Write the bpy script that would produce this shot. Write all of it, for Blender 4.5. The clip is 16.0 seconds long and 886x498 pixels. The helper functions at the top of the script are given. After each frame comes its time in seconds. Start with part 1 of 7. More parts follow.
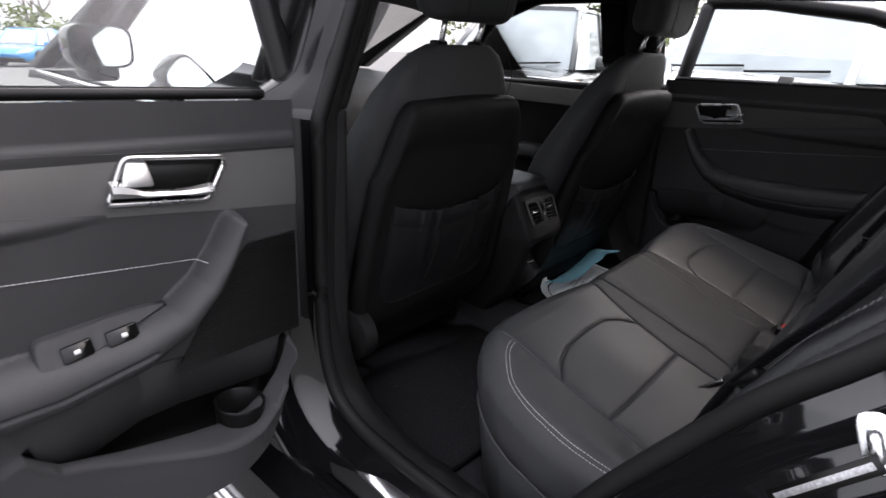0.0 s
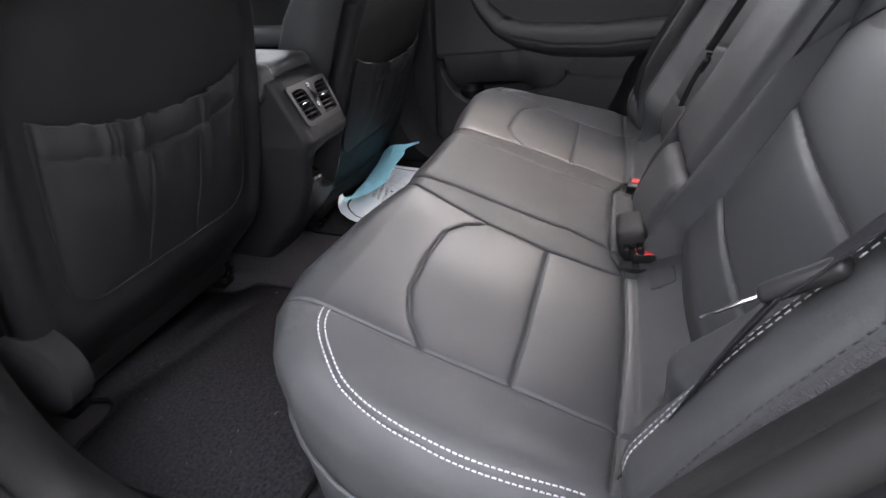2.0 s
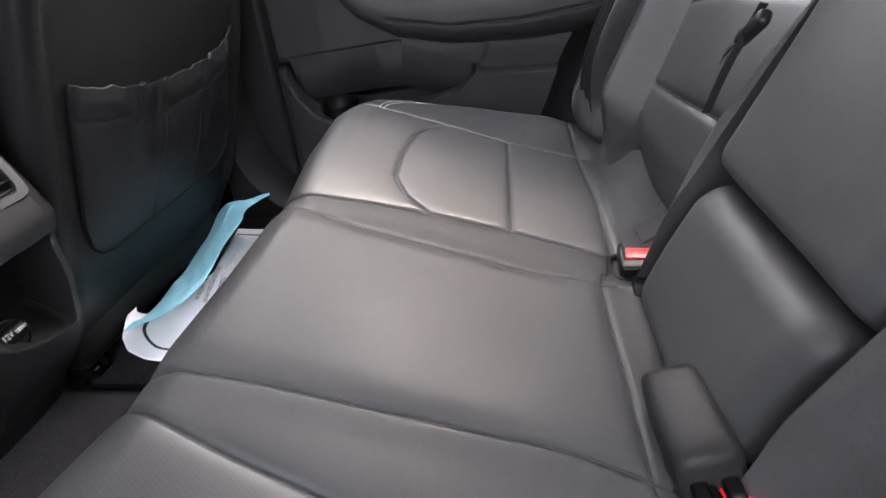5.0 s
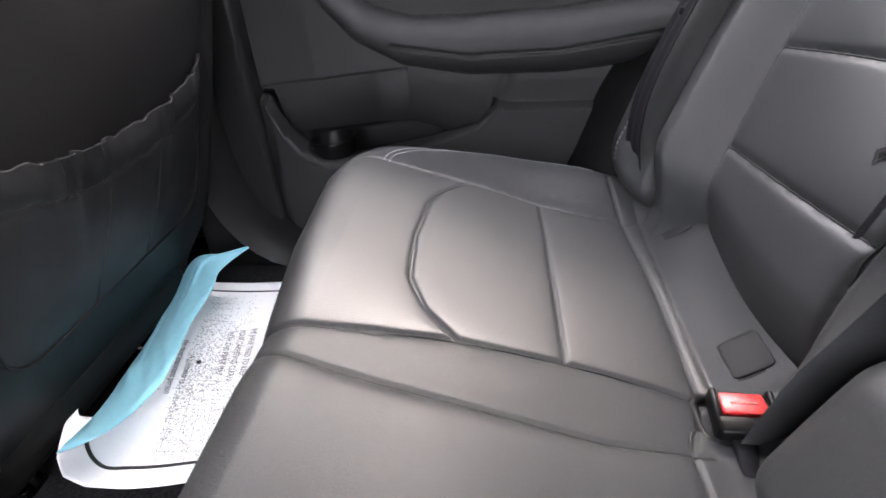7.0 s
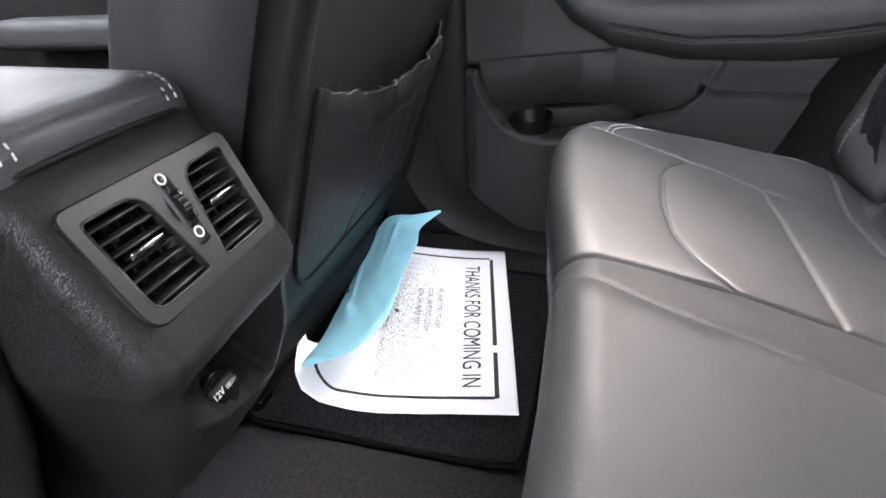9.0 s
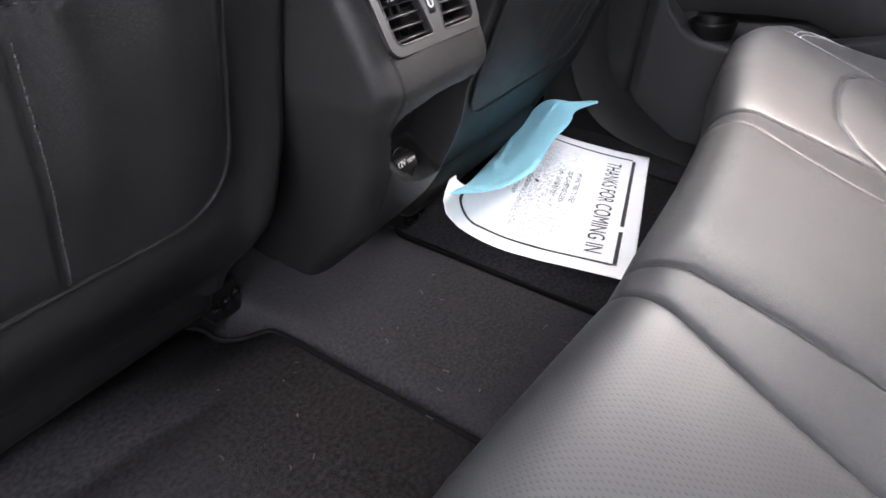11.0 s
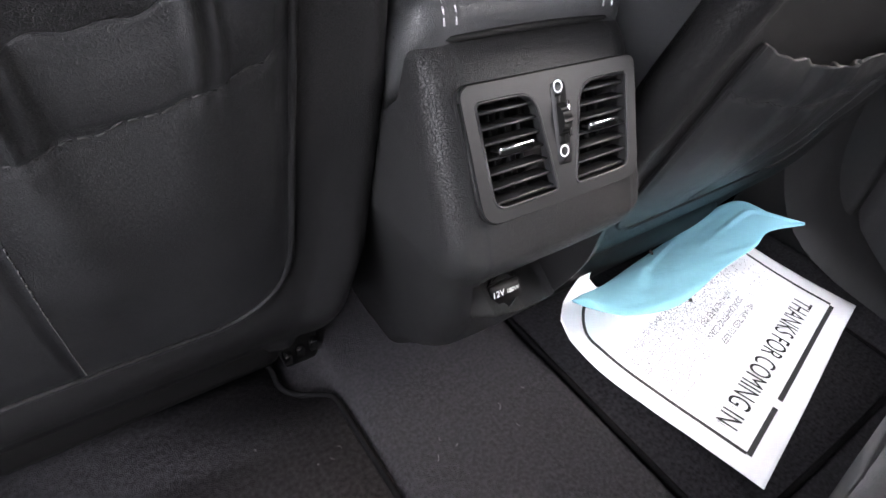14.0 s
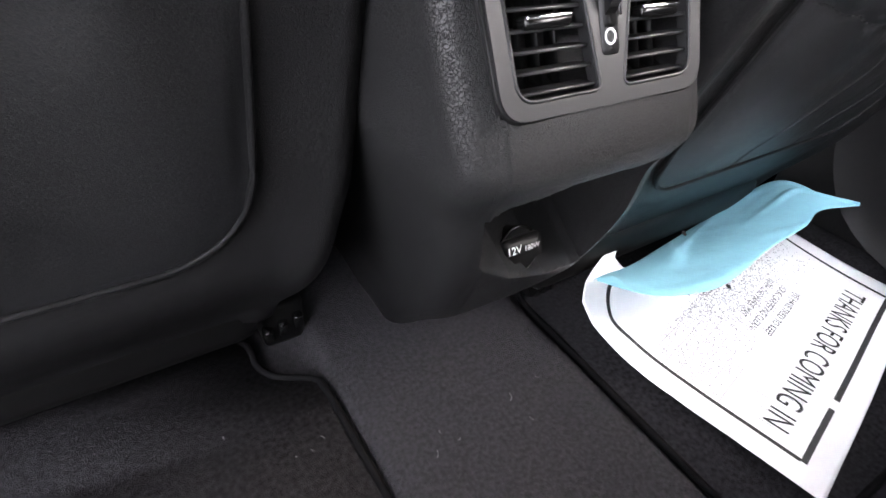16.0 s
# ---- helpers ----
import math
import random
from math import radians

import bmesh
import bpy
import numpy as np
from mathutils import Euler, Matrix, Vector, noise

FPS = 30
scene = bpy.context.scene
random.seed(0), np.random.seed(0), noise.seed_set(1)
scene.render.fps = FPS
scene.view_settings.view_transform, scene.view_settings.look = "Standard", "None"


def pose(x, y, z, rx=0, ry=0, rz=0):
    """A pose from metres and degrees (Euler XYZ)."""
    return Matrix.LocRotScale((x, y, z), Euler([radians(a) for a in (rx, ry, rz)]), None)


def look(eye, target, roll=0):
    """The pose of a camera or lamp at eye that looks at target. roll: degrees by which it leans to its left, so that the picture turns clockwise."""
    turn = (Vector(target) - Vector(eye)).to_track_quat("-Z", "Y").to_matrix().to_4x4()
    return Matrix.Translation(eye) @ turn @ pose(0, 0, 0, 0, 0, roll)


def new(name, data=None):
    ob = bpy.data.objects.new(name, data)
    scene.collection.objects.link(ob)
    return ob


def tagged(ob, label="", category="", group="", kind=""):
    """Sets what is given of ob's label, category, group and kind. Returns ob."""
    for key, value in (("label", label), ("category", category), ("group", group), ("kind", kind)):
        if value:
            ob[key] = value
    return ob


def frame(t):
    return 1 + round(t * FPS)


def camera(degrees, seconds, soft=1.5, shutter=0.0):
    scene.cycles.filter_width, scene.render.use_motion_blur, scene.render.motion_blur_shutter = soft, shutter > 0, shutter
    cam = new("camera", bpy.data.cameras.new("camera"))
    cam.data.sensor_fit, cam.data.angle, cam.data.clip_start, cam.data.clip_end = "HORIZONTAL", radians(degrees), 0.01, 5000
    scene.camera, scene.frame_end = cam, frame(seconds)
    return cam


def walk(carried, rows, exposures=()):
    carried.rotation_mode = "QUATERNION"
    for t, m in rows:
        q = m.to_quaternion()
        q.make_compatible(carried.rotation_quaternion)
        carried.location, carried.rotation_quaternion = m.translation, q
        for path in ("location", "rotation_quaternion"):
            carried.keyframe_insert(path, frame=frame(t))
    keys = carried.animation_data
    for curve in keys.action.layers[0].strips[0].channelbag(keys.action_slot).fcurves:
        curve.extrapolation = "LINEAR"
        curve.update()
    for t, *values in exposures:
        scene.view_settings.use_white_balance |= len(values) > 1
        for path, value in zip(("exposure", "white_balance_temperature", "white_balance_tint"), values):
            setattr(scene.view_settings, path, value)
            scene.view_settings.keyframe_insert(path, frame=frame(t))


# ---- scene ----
cam = camera(77.5, 16.0, soft=1.5, shutter=0.3)
PATH = [
    (0, (-1.326, -0.535, 1.225), (0.09, 0.678, 0.5), 3.3),
    (0.5, (-1.259, -0.467, 1.177), (0.282, 0.575, 0.443), 2.4),
    (1, (-1.145, -0.389, 1.114), (0.507, 0.45, 0.359), 1.0),
    (1.5, (-1.061, -0.343, 1.079), (0.615, 0.305, 0.2), -0.4),
    (2, (-0.973, -0.317, 1.039), (0.697, 0.195, 0.066), -1.4),
    (2.5, (-0.844, -0.313, 0.987), (0.842, 0.165, 0.024), -2.5),
    (3, (-0.747, -0.31, 0.962), (0.941, 0.14, -0.012), -3.0),
    (3.5, (-0.633, -0.285, 0.94), (1.074, 0.028, -0.054), -4.5),
    (4, (-0.547, -0.249, 0.94), (1.161, -0.019, -0.073), -4.9),
    (4.2, (-0.519, -0.255, 0.935), (1.192, 0.018, -0.065), -6.0),
    (6.3, (-0.232, -0.232, 0.929), (1.488, -0.05, -0.075), -3.4),
    (6.5, (-0.223, -0.225, 0.949), (1.483, -0.029, -0.077), -3.9),
    (7, (-0.182, -0.191, 0.967), (1.515, 0.004, -0.074), -3.5),
    (7.5, (-0.196, -0.108, 0.975), (1.512, 0.061, -0.051), -2.0),
    (8, (-0.246, -0.06, 0.97), (1.47, 0.169, -0.032), -1.7),
    (8.5, (-0.265, -0.025, 0.954), (1.438, 0.33, -0.033), -2.2),
    (9, (-0.268, -0.01, 0.932), (1.402, 0.455, -0.065), -2.0),
    (9.5, (-0.283, -0.003, 0.905), (1.321, 0.559, -0.148), -1.3),
    (10, (-0.342, -0.024, 0.89), (1.168, 0.62, -0.252), -0.6),
    (10.2, (-0.388, -0.025, 0.87), (1.119, 0.626, -0.272), 0.4),
    (12.3, (-0.418, -0.044, 0.913), (0.683, 1.027, -0.367), 5.4),
    (12.5, (-0.39, -0.041, 0.936), (0.692, 1.049, -0.344), 5.5),
    (13, (-0.338, -0.011, 0.961), (0.716, 1.102, -0.324), 5.9),
    (13.5, (-0.282, 0.019, 0.955), (0.739, 1.164, -0.328), 6.9),
    (14, (-0.253, 0.032, 0.934), (0.73, 1.215, -0.344), 7.6),
    (14.5, (-0.242, 0.032, 0.931), (0.725, 1.229, -0.347), 7.6),
    (15, (-0.235, 0.012, 0.922), (0.714, 1.225, -0.353), 7.4),
    (15.5, (-0.238, 0.016, 0.886), (0.71, 1.239, -0.381), 7.5),
    (16, (-0.221, 0.055, 0.845), (0.743, 1.274, -0.413), 8.1),
]
EXPOSURES = [(0.0, 0.6, 6550, 16), (1.0, 1.45, 6550, 16), (2.0, 2.35, 6550, 16), (3.5, 2.7, 6550, 16), (7.0, 3.15, 6550, 16), (9.0, 3.3, 6550, 16), (10.2, 3.25, 6550, 16), (12.4, 3.45, 6550, 16), (16.0, 3.5, 6550, 16)]
walk(cam, [(t, look(eye, target, roll)) for t, eye, target, roll in PATH], EXPOSURES)

# ---- sky and sun: bright overcast ----
world = bpy.data.worlds.new("overcast_sky")
scene.world = world
world.use_nodes = True
wt = world.node_tree
sky = wt.nodes.new("ShaderNodeTexSky")
sky.sky_type = "NISHITA"
sky.sun_disc = False
sky.sun_elevation = radians(46)
sky.sun_rotation = radians(112)
sky.air_density, sky.dust_density, sky.ozone_density = 1.0, 6.0, 1.0
grey = wt.nodes.new("ShaderNodeMixRGB")
grey.inputs[0].default_value = 0.75
grey.inputs[2].default_value = (7.3, 7.4, 7.7, 1)
wt.links.new(sky.outputs[0], grey.inputs[1])
# an overcast sky is about three times brighter overhead than at the horizon
where = wt.nodes.new("ShaderNodeTexCoord")
up_ = wt.nodes.new("ShaderNodeSeparateXYZ")
ramp = wt.nodes.new("ShaderNodeMapRange")
ramp.inputs["To Min"].default_value, ramp.inputs["To Max"].default_value = 0.55, 1.6
lift_ = wt.nodes.new("ShaderNodeMixRGB")
lift_.blend_type = "MULTIPLY"
lift_.inputs[0].default_value = 1.0
wt.links.new(where.outputs["Generated"], up_.inputs[0])
wt.links.new(up_.outputs["Z"], ramp.inputs["Value"])
wt.links.new(grey.outputs[0], lift_.inputs[1])
wt.links.new(ramp.outputs[0], lift_.inputs[2])
wt.links.new(lift_.outputs[0], wt.nodes["Background"].inputs[0])
wt.nodes["Background"].inputs[1].default_value = 0.3

sun = new("sun", bpy.data.lights.new("sun", "SUN"))
sun.data.energy, sun.data.angle, sun.data.color = 1.15, radians(65), (0.98, 0.99, 1.0)
sun.matrix_world = look((6.5, -2.6, 8), (0, 0, 0))


# ---- materials ----
def mat(name, base, rough=0.5, metal=0.0, grain=0.0, scale=300.0, spots=0.0, spots_scale=6.0, rough_var=0.0, kind="noise", ior=1.5, coat=0.0, dist=0.002, sheen=0.0, stretch=(1, 1, 1), spec=0.5):
    """A surface with fine relief of a given grain and a slow variation of colour and gloss."""
    m = bpy.data.materials.new(name)
    m.use_nodes = True
    n, l = m.node_tree.nodes, m.node_tree.links
    b = n["Principled BSDF"]
    b.inputs["Base Color"].default_value = (*base, 1)
    b.inputs["Roughness"].default_value = rough
    b.inputs["Metallic"].default_value = metal
    b.inputs["IOR"].default_value = ior
    b.inputs["Specular IOR Level"].default_value = spec
    b.inputs["Coat Weight"].default_value = coat
    b.inputs["Coat Roughness"].default_value = 0.03
    if sheen:
        b.inputs["Sheen Weight"].default_value = sheen
        b.inputs["Sheen Roughness"].default_value = 0.6
    co = n.new("ShaderNodeTexCoord")
    mp = n.new("ShaderNodeMapping")
    mp.inputs["Scale"].default_value = stretch
    l.new(co.outputs["Object"], mp.inputs["Vector"])
    if spots or rough_var:
        t = n.new("ShaderNodeTexNoise")
        t.inputs["Scale"].default_value = spots_scale
        t.inputs["Detail"].default_value = 6
        l.new(mp.outputs[0], t.inputs["Vector"])
        if spots:
            r = n.new("ShaderNodeValToRGB")
            r.color_ramp.elements[0].position, r.color_ramp.elements[1].position = 0.3, 0.72
            r.color_ramp.elements[0].color = (*[c * (1 - spots) for c in base], 1)
            r.color_ramp.elements[1].color = (*[min(1, c * (1 + spots)) for c in base], 1)
            l.new(t.outputs["Fac"], r.inputs[0])
            l.new(r.outputs[0], b.inputs["Base Color"])
        if rough_var:
            q = n.new("ShaderNodeMapRange")
            q.inputs["From Min"].default_value, q.inputs["From Max"].default_value = 0.3, 0.7
            q.inputs["To Min"].default_value, q.inputs["To Max"].default_value = rough - rough_var, rough + rough_var
            l.new(t.outputs["Fac"], q.inputs["Value"])
            l.new(q.outputs[0], b.inputs["Roughness"])
    if grain:
        bump = n.new("ShaderNodeBump")
        bump.inputs["Strength"].default_value = grain
        bump.inputs["Distance"].default_value = dist
        if kind == "leather":
            v = n.new("ShaderNodeTexVoronoi")
            v.feature = "DISTANCE_TO_EDGE"
            v.inputs["Scale"].default_value = scale
            wob = n.new("ShaderNodeTexNoise")
            wob.inputs["Scale"].default_value = scale * 0.6
            add = n.new("ShaderNodeMixRGB")
            add.inputs[0].default_value = 0.004
            l.new(mp.outputs[0], wob.inputs["Vector"])
            l.new(mp.outputs[0], add.inputs[1])
            l.new(wob.outputs["Color"], add.inputs[2])
            l.new(add.outputs[0], v.inputs["Vector"])
            mr = n.new("ShaderNodeMapRange")
            mr.inputs["From Max"].default_value = 0.12
            l.new(v.outputs["Distance"], mr.inputs["Value"])
            l.new(mr.outputs[0], bump.inputs["Height"])
        elif kind == "dots":
            # rows of fine punched holes over the face of the panel
            sep = n.new("ShaderNodeSeparateXYZ")
            dif = n.new("ShaderNodeMath")
            dif.operation = "SUBTRACT"
            com = n.new("ShaderNodeCombineXYZ")
            turn = n.new("ShaderNodeVectorRotate")
            turn.rotation_type = "Z_AXIS"
            turn.inputs["Angle"].default_value = radians(45)
            l.new(mp.outputs[0], sep.inputs[0])
            l.new(sep.outputs["Z"], dif.inputs[0])
            l.new(sep.outputs["Y"], dif.inputs[1])
            l.new(sep.outputs["X"], com.inputs["X"])
            l.new(dif.outputs[0], com.inputs["Y"])
            l.new(com.outputs[0], turn.inputs["Vector"])
            v = n.new("ShaderNodeTexVoronoi")
            v.voronoi_dimensions = "2D"
            v.inputs["Scale"].default_value = scale
            v.inputs["Randomness"].default_value = 0.0
            mr = n.new("ShaderNodeMapRange")
            mr.inputs["From Min"].default_value, mr.inputs["From Max"].default_value = 0.14, 0.30
            mr.inputs["To Min"].default_value = 0.55
            l.new(turn.outputs[0], v.inputs["Vector"])
            l.new(v.outputs["Distance"], mr.inputs["Value"])
            l.new(mr.outputs[0], bump.inputs["Height"])
            hole = n.new("ShaderNodeMixRGB")
            hole.blend_type = "MULTIPLY"
            hole.inputs[0].default_value = 1.0
            l.new(r.outputs[0], hole.inputs[1])
            l.new(mr.outputs[0], hole.inputs[2])
            l.new(hole.outputs[0], b.inputs["Base Color"])
        elif kind == "weave":
            v = n.new("ShaderNodeTexWave")
            v.inputs["Scale"].default_value = scale
            v.inputs["Distortion"].default_value = 0.0
            v.bands_direction = "DIAGONAL"
            l.new(mp.outputs[0], v.inputs["Vector"])
            l.new(v.outputs["Fac"], bump.inputs["Height"])
        else:
            v = n.new("ShaderNodeTexNoise")
            v.inputs["Scale"].default_value = scale
            v.inputs["Detail"].default_value = 4
            l.new(mp.outputs[0], v.inputs["Vector"])
            l.new(v.outputs["Fac"], bump.inputs["Height"])
        l.new(bump.outputs[0], b.inputs["Normal"])
    return m


LEATHER = mat("black_leather", (0.027, 0.0282, 0.0300), 0.44, grain=0.7, scale=850, kind="leather", dist=0.0005, spots=0.12, rough_var=0.07, spots_scale=7, spec=0.65)
LEATHER_PERF = mat("perforated_leather", (0.029, 0.0302, 0.0320), 0.48, grain=0.18, scale=400, kind="dots", dist=0.0004, spots=0.1, rough_var=0.06, spots_scale=7, spec=0.55)
LEATHER_BAND = mat("gathered_leather", (0.026, 0.0265, 0.028), 0.45, grain=0.8, scale=380, kind="leather", dist=0.001, spots=0.12, rough_var=0.06)
POCKET = mat("pocket_leather", (0.0110, 0.0113, 0.0120), 0.36, grain=0.6, scale=800, kind="leather", dist=0.0005, spots=0.12, rough_var=0.07, spots_scale=9, spec=0.25)
VINYL = mat("black_vinyl", (0.0066, 0.0065, 0.0068), 0.42, grain=0.7, scale=700, kind="leather", dist=0.0006, spots=0.12, rough_var=0.08, spec=0.22)
PLASTIC = mat("grained_black_plastic", (0.0075, 0.0075, 0.0078), 0.42, grain=0.65, scale=620, kind="leather", dist=0.0007, spots=0.1, rough_var=0.07, spec=0.3)
PLASTIC_SMOOTH = mat("satin_grey_plastic", (0.012, 0.012, 0.0125), 0.40, grain=0.12, scale=900, spots=0.06, rough_var=0.05, dist=0.0003, spec=0.3)
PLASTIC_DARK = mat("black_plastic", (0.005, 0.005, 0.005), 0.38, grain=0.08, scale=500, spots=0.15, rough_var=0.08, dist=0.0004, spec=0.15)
GLOSS_BLACK = mat("piano_black_plastic", (0.004, 0.004, 0.004), 0.15, rough_var=0.04, spots_scale=30, spec=0.25)
CARPET = mat("dark_carpet", (0.028, 0.0272, 0.0300), 0.95, grain=1.0, scale=700, spots=0.38, spots_scale=230, dist=0.004, sheen=0.02, spec=0.0)
MAT_CARPET = mat("dark_mat_carpet", (0.022, 0.0214, 0.0236), 0.95, grain=1.0, scale=800, spots=0.5, spots_scale=200, dist=0.004, sheen=0.01, spec=0.0)
BINDING = mat("black_binding_tape", (0.004, 0.004, 0.0042), 0.8, grain=0.8, scale=600, spots=0.2, dist=0.001, spec=0.05)
RUBBER = mat("black_rubber", (0.008, 0.008, 0.008), 0.5, grain=0.15, scale=250, spots=0.2, rough_var=0.1, dist=0.0006, spec=0.15)
PAINT = mat("black_car_paint", (0.004, 0.004, 0.0045), 0.07, coat=0.0, rough_var=0.03, spots_scale=3)
CHROME = mat("chrome", (0.75, 0.75, 0.76), 0.12, metal=1.0, rough_var=0.05, spots_scale=40)
SATIN_METAL = mat("satin_metal", (0.62, 0.62, 0.62), 0.3, metal=1.0, grain=0.05, scale=600, rough_var=0.06, spots_scale=30)
ZINC = mat("zinc_plated_steel", (0.72, 0.74, 0.76), 0.28, metal=1.0, grain=0.12, scale=200, rough_var=0.1, spots_scale=60, dist=0.0006)
TRIM = mat("woven_grey_trim", (0.08, 0.079, 0.078), 0.38, grain=0.6, scale=260, kind="weave", dist=0.0006, spots=0.08, rough_var=0.05)
THREAD = mat("light_thread", (0.42, 0.42, 0.43), 0.7, grain=0.3, scale=2500, dist=0.0004)
# for dark stitching, and for cords that paint the shade in seam creases
THREAD_AND_CREASE_SHADE = mat("dark_thread", (0.02, 0.02, 0.02), 0.7, grain=0.3, scale=2500, dist=0.0004)
WEBBING = mat("belt_webbing", (0.016, 0.016, 0.0185), 0.6, grain=0.8, scale=420, kind="weave", dist=0.0008, spec=0.15)
RED = mat("red_plastic", (0.62, 0.018, 0.02), 0.35, grain=0.05, scale=300, rough_var=0.06, spots=0.08)
PAPER = mat("white_paper", (0.84, 0.84, 0.85), 0.75, grain=0.12, scale=180, spots=0.02, dist=0.001)
INK = mat("black_ink", (0.018, 0.018, 0.02), 0.7, spots=0.2, spots_scale=200)
INK_GREY = mat("grey_ink", (0.30, 0.30, 0.31), 0.75, spots=0.35, spots_scale=400)
BLUE_SHEET = mat("blue_paper_sheet", (0.22, 0.50, 0.60), 0.7, grain=0.35, scale=60, spots=0.06, dist=0.002)
WHITE_MARK = mat("white_marking", (0.75, 0.75, 0.75), 0.5)
STRIP = mat("pale_woven_trim", (0.22, 0.215, 0.20), 0.36, grain=0.5, scale=260, kind="weave", dist=0.0006, spots=0.08, rough_var=0.05)
DOOR_VINYL = mat("soft_door_vinyl", (0.029, 0.029, 0.030), 0.45, grain=0.3, scale=800, kind="leather", dist=0.0006, spots=0.1, rough_var=0.07, spec=0.3)
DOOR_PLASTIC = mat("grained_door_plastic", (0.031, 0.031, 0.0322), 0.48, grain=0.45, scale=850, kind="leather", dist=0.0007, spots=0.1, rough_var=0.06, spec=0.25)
SLAT = mat("satin_slat_plastic", (0.014, 0.014, 0.0145), 0.35, grain=0.05, scale=800, rough_var=0.05, spec=0.3)
HEADLINER = mat("grey_headliner", (0.060, 0.060, 0.062), 0.9, grain=0.4, scale=900, spots=0.1, dist=0.001)
LINT = mat("white_lint", (0.16, 0.16, 0.17), 0.9)


def glass(name, tint, alpha):
    """Clear thin pane: mostly see-through, with a real mirror reflection on its face."""
    m = bpy.data.materials.new(name)
    m.use_nodes = True
    n, l = m.node_tree.nodes, m.node_tree.links
    n.remove(n["Principled BSDF"])
    t = n.new("ShaderNodeBsdfTransparent")
    t.inputs[0].default_value = (*tint, 1)
    g = n.new("ShaderNodeBsdfGlossy")
    g.inputs["Roughness"].default_value = 0.02
    mix = n.new("ShaderNodeMixShader")
    fr = n.new("ShaderNodeFresnel")
    fr.inputs["IOR"].default_value = alpha
    l.new(fr.outputs[0], mix.inputs[0])
    l.new(t.outputs[0], mix.inputs[1])
    l.new(g.outputs[0], mix.inputs[2])
    l.new(mix.outputs[0], n["Material Output"].inputs["Surface"])
    return m


GLASS = glass("window_glass", (0.86, 0.9, 0.88), 1.5)
WINDSCREEN_GLASS = glass("windscreen_glass", (0.70, 0.75, 0.73), 1.5)
# parked cars' glass: base colour lightened to imitate the sky's reflection
SKY_PALE_GLASS = mat("car_window_glass", (0.3, 0.33, 0.35), 0.04, rough_var=0.01, spots=0.3, spots_scale=1.5)


# ---- mesh helpers ----
def mesh_of(name, verts, faces, smooth=True):
    me = bpy.data.meshes.new(name)
    me.from_pydata([tuple(map(float, v)) for v in verts], [], [tuple(map(int, f)) for f in faces])
    me.update()
    if smooth:
        me.polygons.foreach_set("use_smooth", [True] * len(me.polygons))
    return me


def from_bm(name, bm, smooth=True):
    bmesh.ops.recalc_face_normals(bm, faces=bm.faces)
    me = bpy.data.meshes.new(name)
    bm.to_mesh(me)
    bm.free()
    if smooth:
        me.polygons.foreach_set("use_smooth", [True] * len(me.polygons))
    return me


def part(name, me, material, parent=None, label="", sharp=None):
    """Links a mesh (or bmesh) as one object, under a thing or a part."""
    if isinstance(me, bmesh.types.BMesh):
        me = from_bm(name, me)
    if material is not None and not me.materials:
        me.materials.append(material)
    if sharp is not None:
        me.set_sharp_from_angle(angle=radians(sharp))
    ob = new(name, me)
    if parent is not None:
        ob.parent = parent
    if label:
        ob["label"] = label
    return ob


def thing(name, label, category, group="", kind="", at=None):
    ob = new(name)
    ob.empty_display_size = 0.05
    if at is not None:
        ob.matrix_world = at
    return tagged(ob, label, category, group, kind)


def grid(X, Y, Z, close=False):
    """Vertices and faces of a grid of points."""
    n, m = X.shape
    verts = np.stack([X, Y, Z], -1).reshape(-1, 3)
    faces = []
    for i in range(n - 1):
        for j in range(m - 1 if not close else m):
            k = (j + 1) % m
            faces.append((i * m + j, i * m + k, (i + 1) * m + k, (i + 1) * m + j))
    return verts, faces


def thick(verts, faces, n, m, off):
    """Gives an open n by m grid a back at an offset (a vector, or one for each vertex) and closes its rim."""
    back = verts + off
    N = len(verts)
    rim = [j for j in range(m)] + [i * m + m - 1 for i in range(1, n)] + [(n - 1) * m + j for j in range(m - 2, -1, -1)] + [i * m for i in range(n - 2, 0, -1)]
    f = list(faces) + [tuple(reversed([v + N for v in q])) for q in faces]
    for a, b in zip(rim, rim[1:] + rim[:1]):
        f.append((b, a, a + N, b + N))
    return np.concatenate([verts, back]), f


def rbox(a, b, r=0.004, seg=2):
    """A box from corner a to corner b with rounded edges."""
    bm = bmesh.new()
    bmesh.ops.create_cube(bm, size=1)
    for v in bm.verts:
        v.co = Vector([(a[i] + b[i]) / 2 + v.co[i] * (b[i] - a[i]) for i in range(3)])
    if r:
        bmesh.ops.bevel(bm, geom=list(bm.edges), offset=r, segments=seg, profile=0.5, affect="EDGES")
    return bm


def prism(poly, lo, hi, to, r=0.0, seg=2):
    """A polygon in two coordinates, drawn out from lo to hi in the third; to() maps (p, q, h) to a place."""
    bm = bmesh.new()
    a = [bm.verts.new(to(p, q, lo)) for p, q in poly]
    b = [bm.verts.new(to(p, q, hi)) for p, q in poly]
    bm.faces.new(a)
    bm.faces.new(list(reversed(b)))
    for i in range(len(poly)):
        k = (i + 1) % len(poly)
        bm.faces.new((a[k], a[i], b[i], b[k]))
    if r:
        bm.normal_update()
        edges = [e for e in bm.edges if e.calc_face_angle(0) > 0.5]
        bmesh.ops.bevel(bm, geom=edges, offset=r, segments=seg, profile=0.5, affect="EDGES")
    return bm


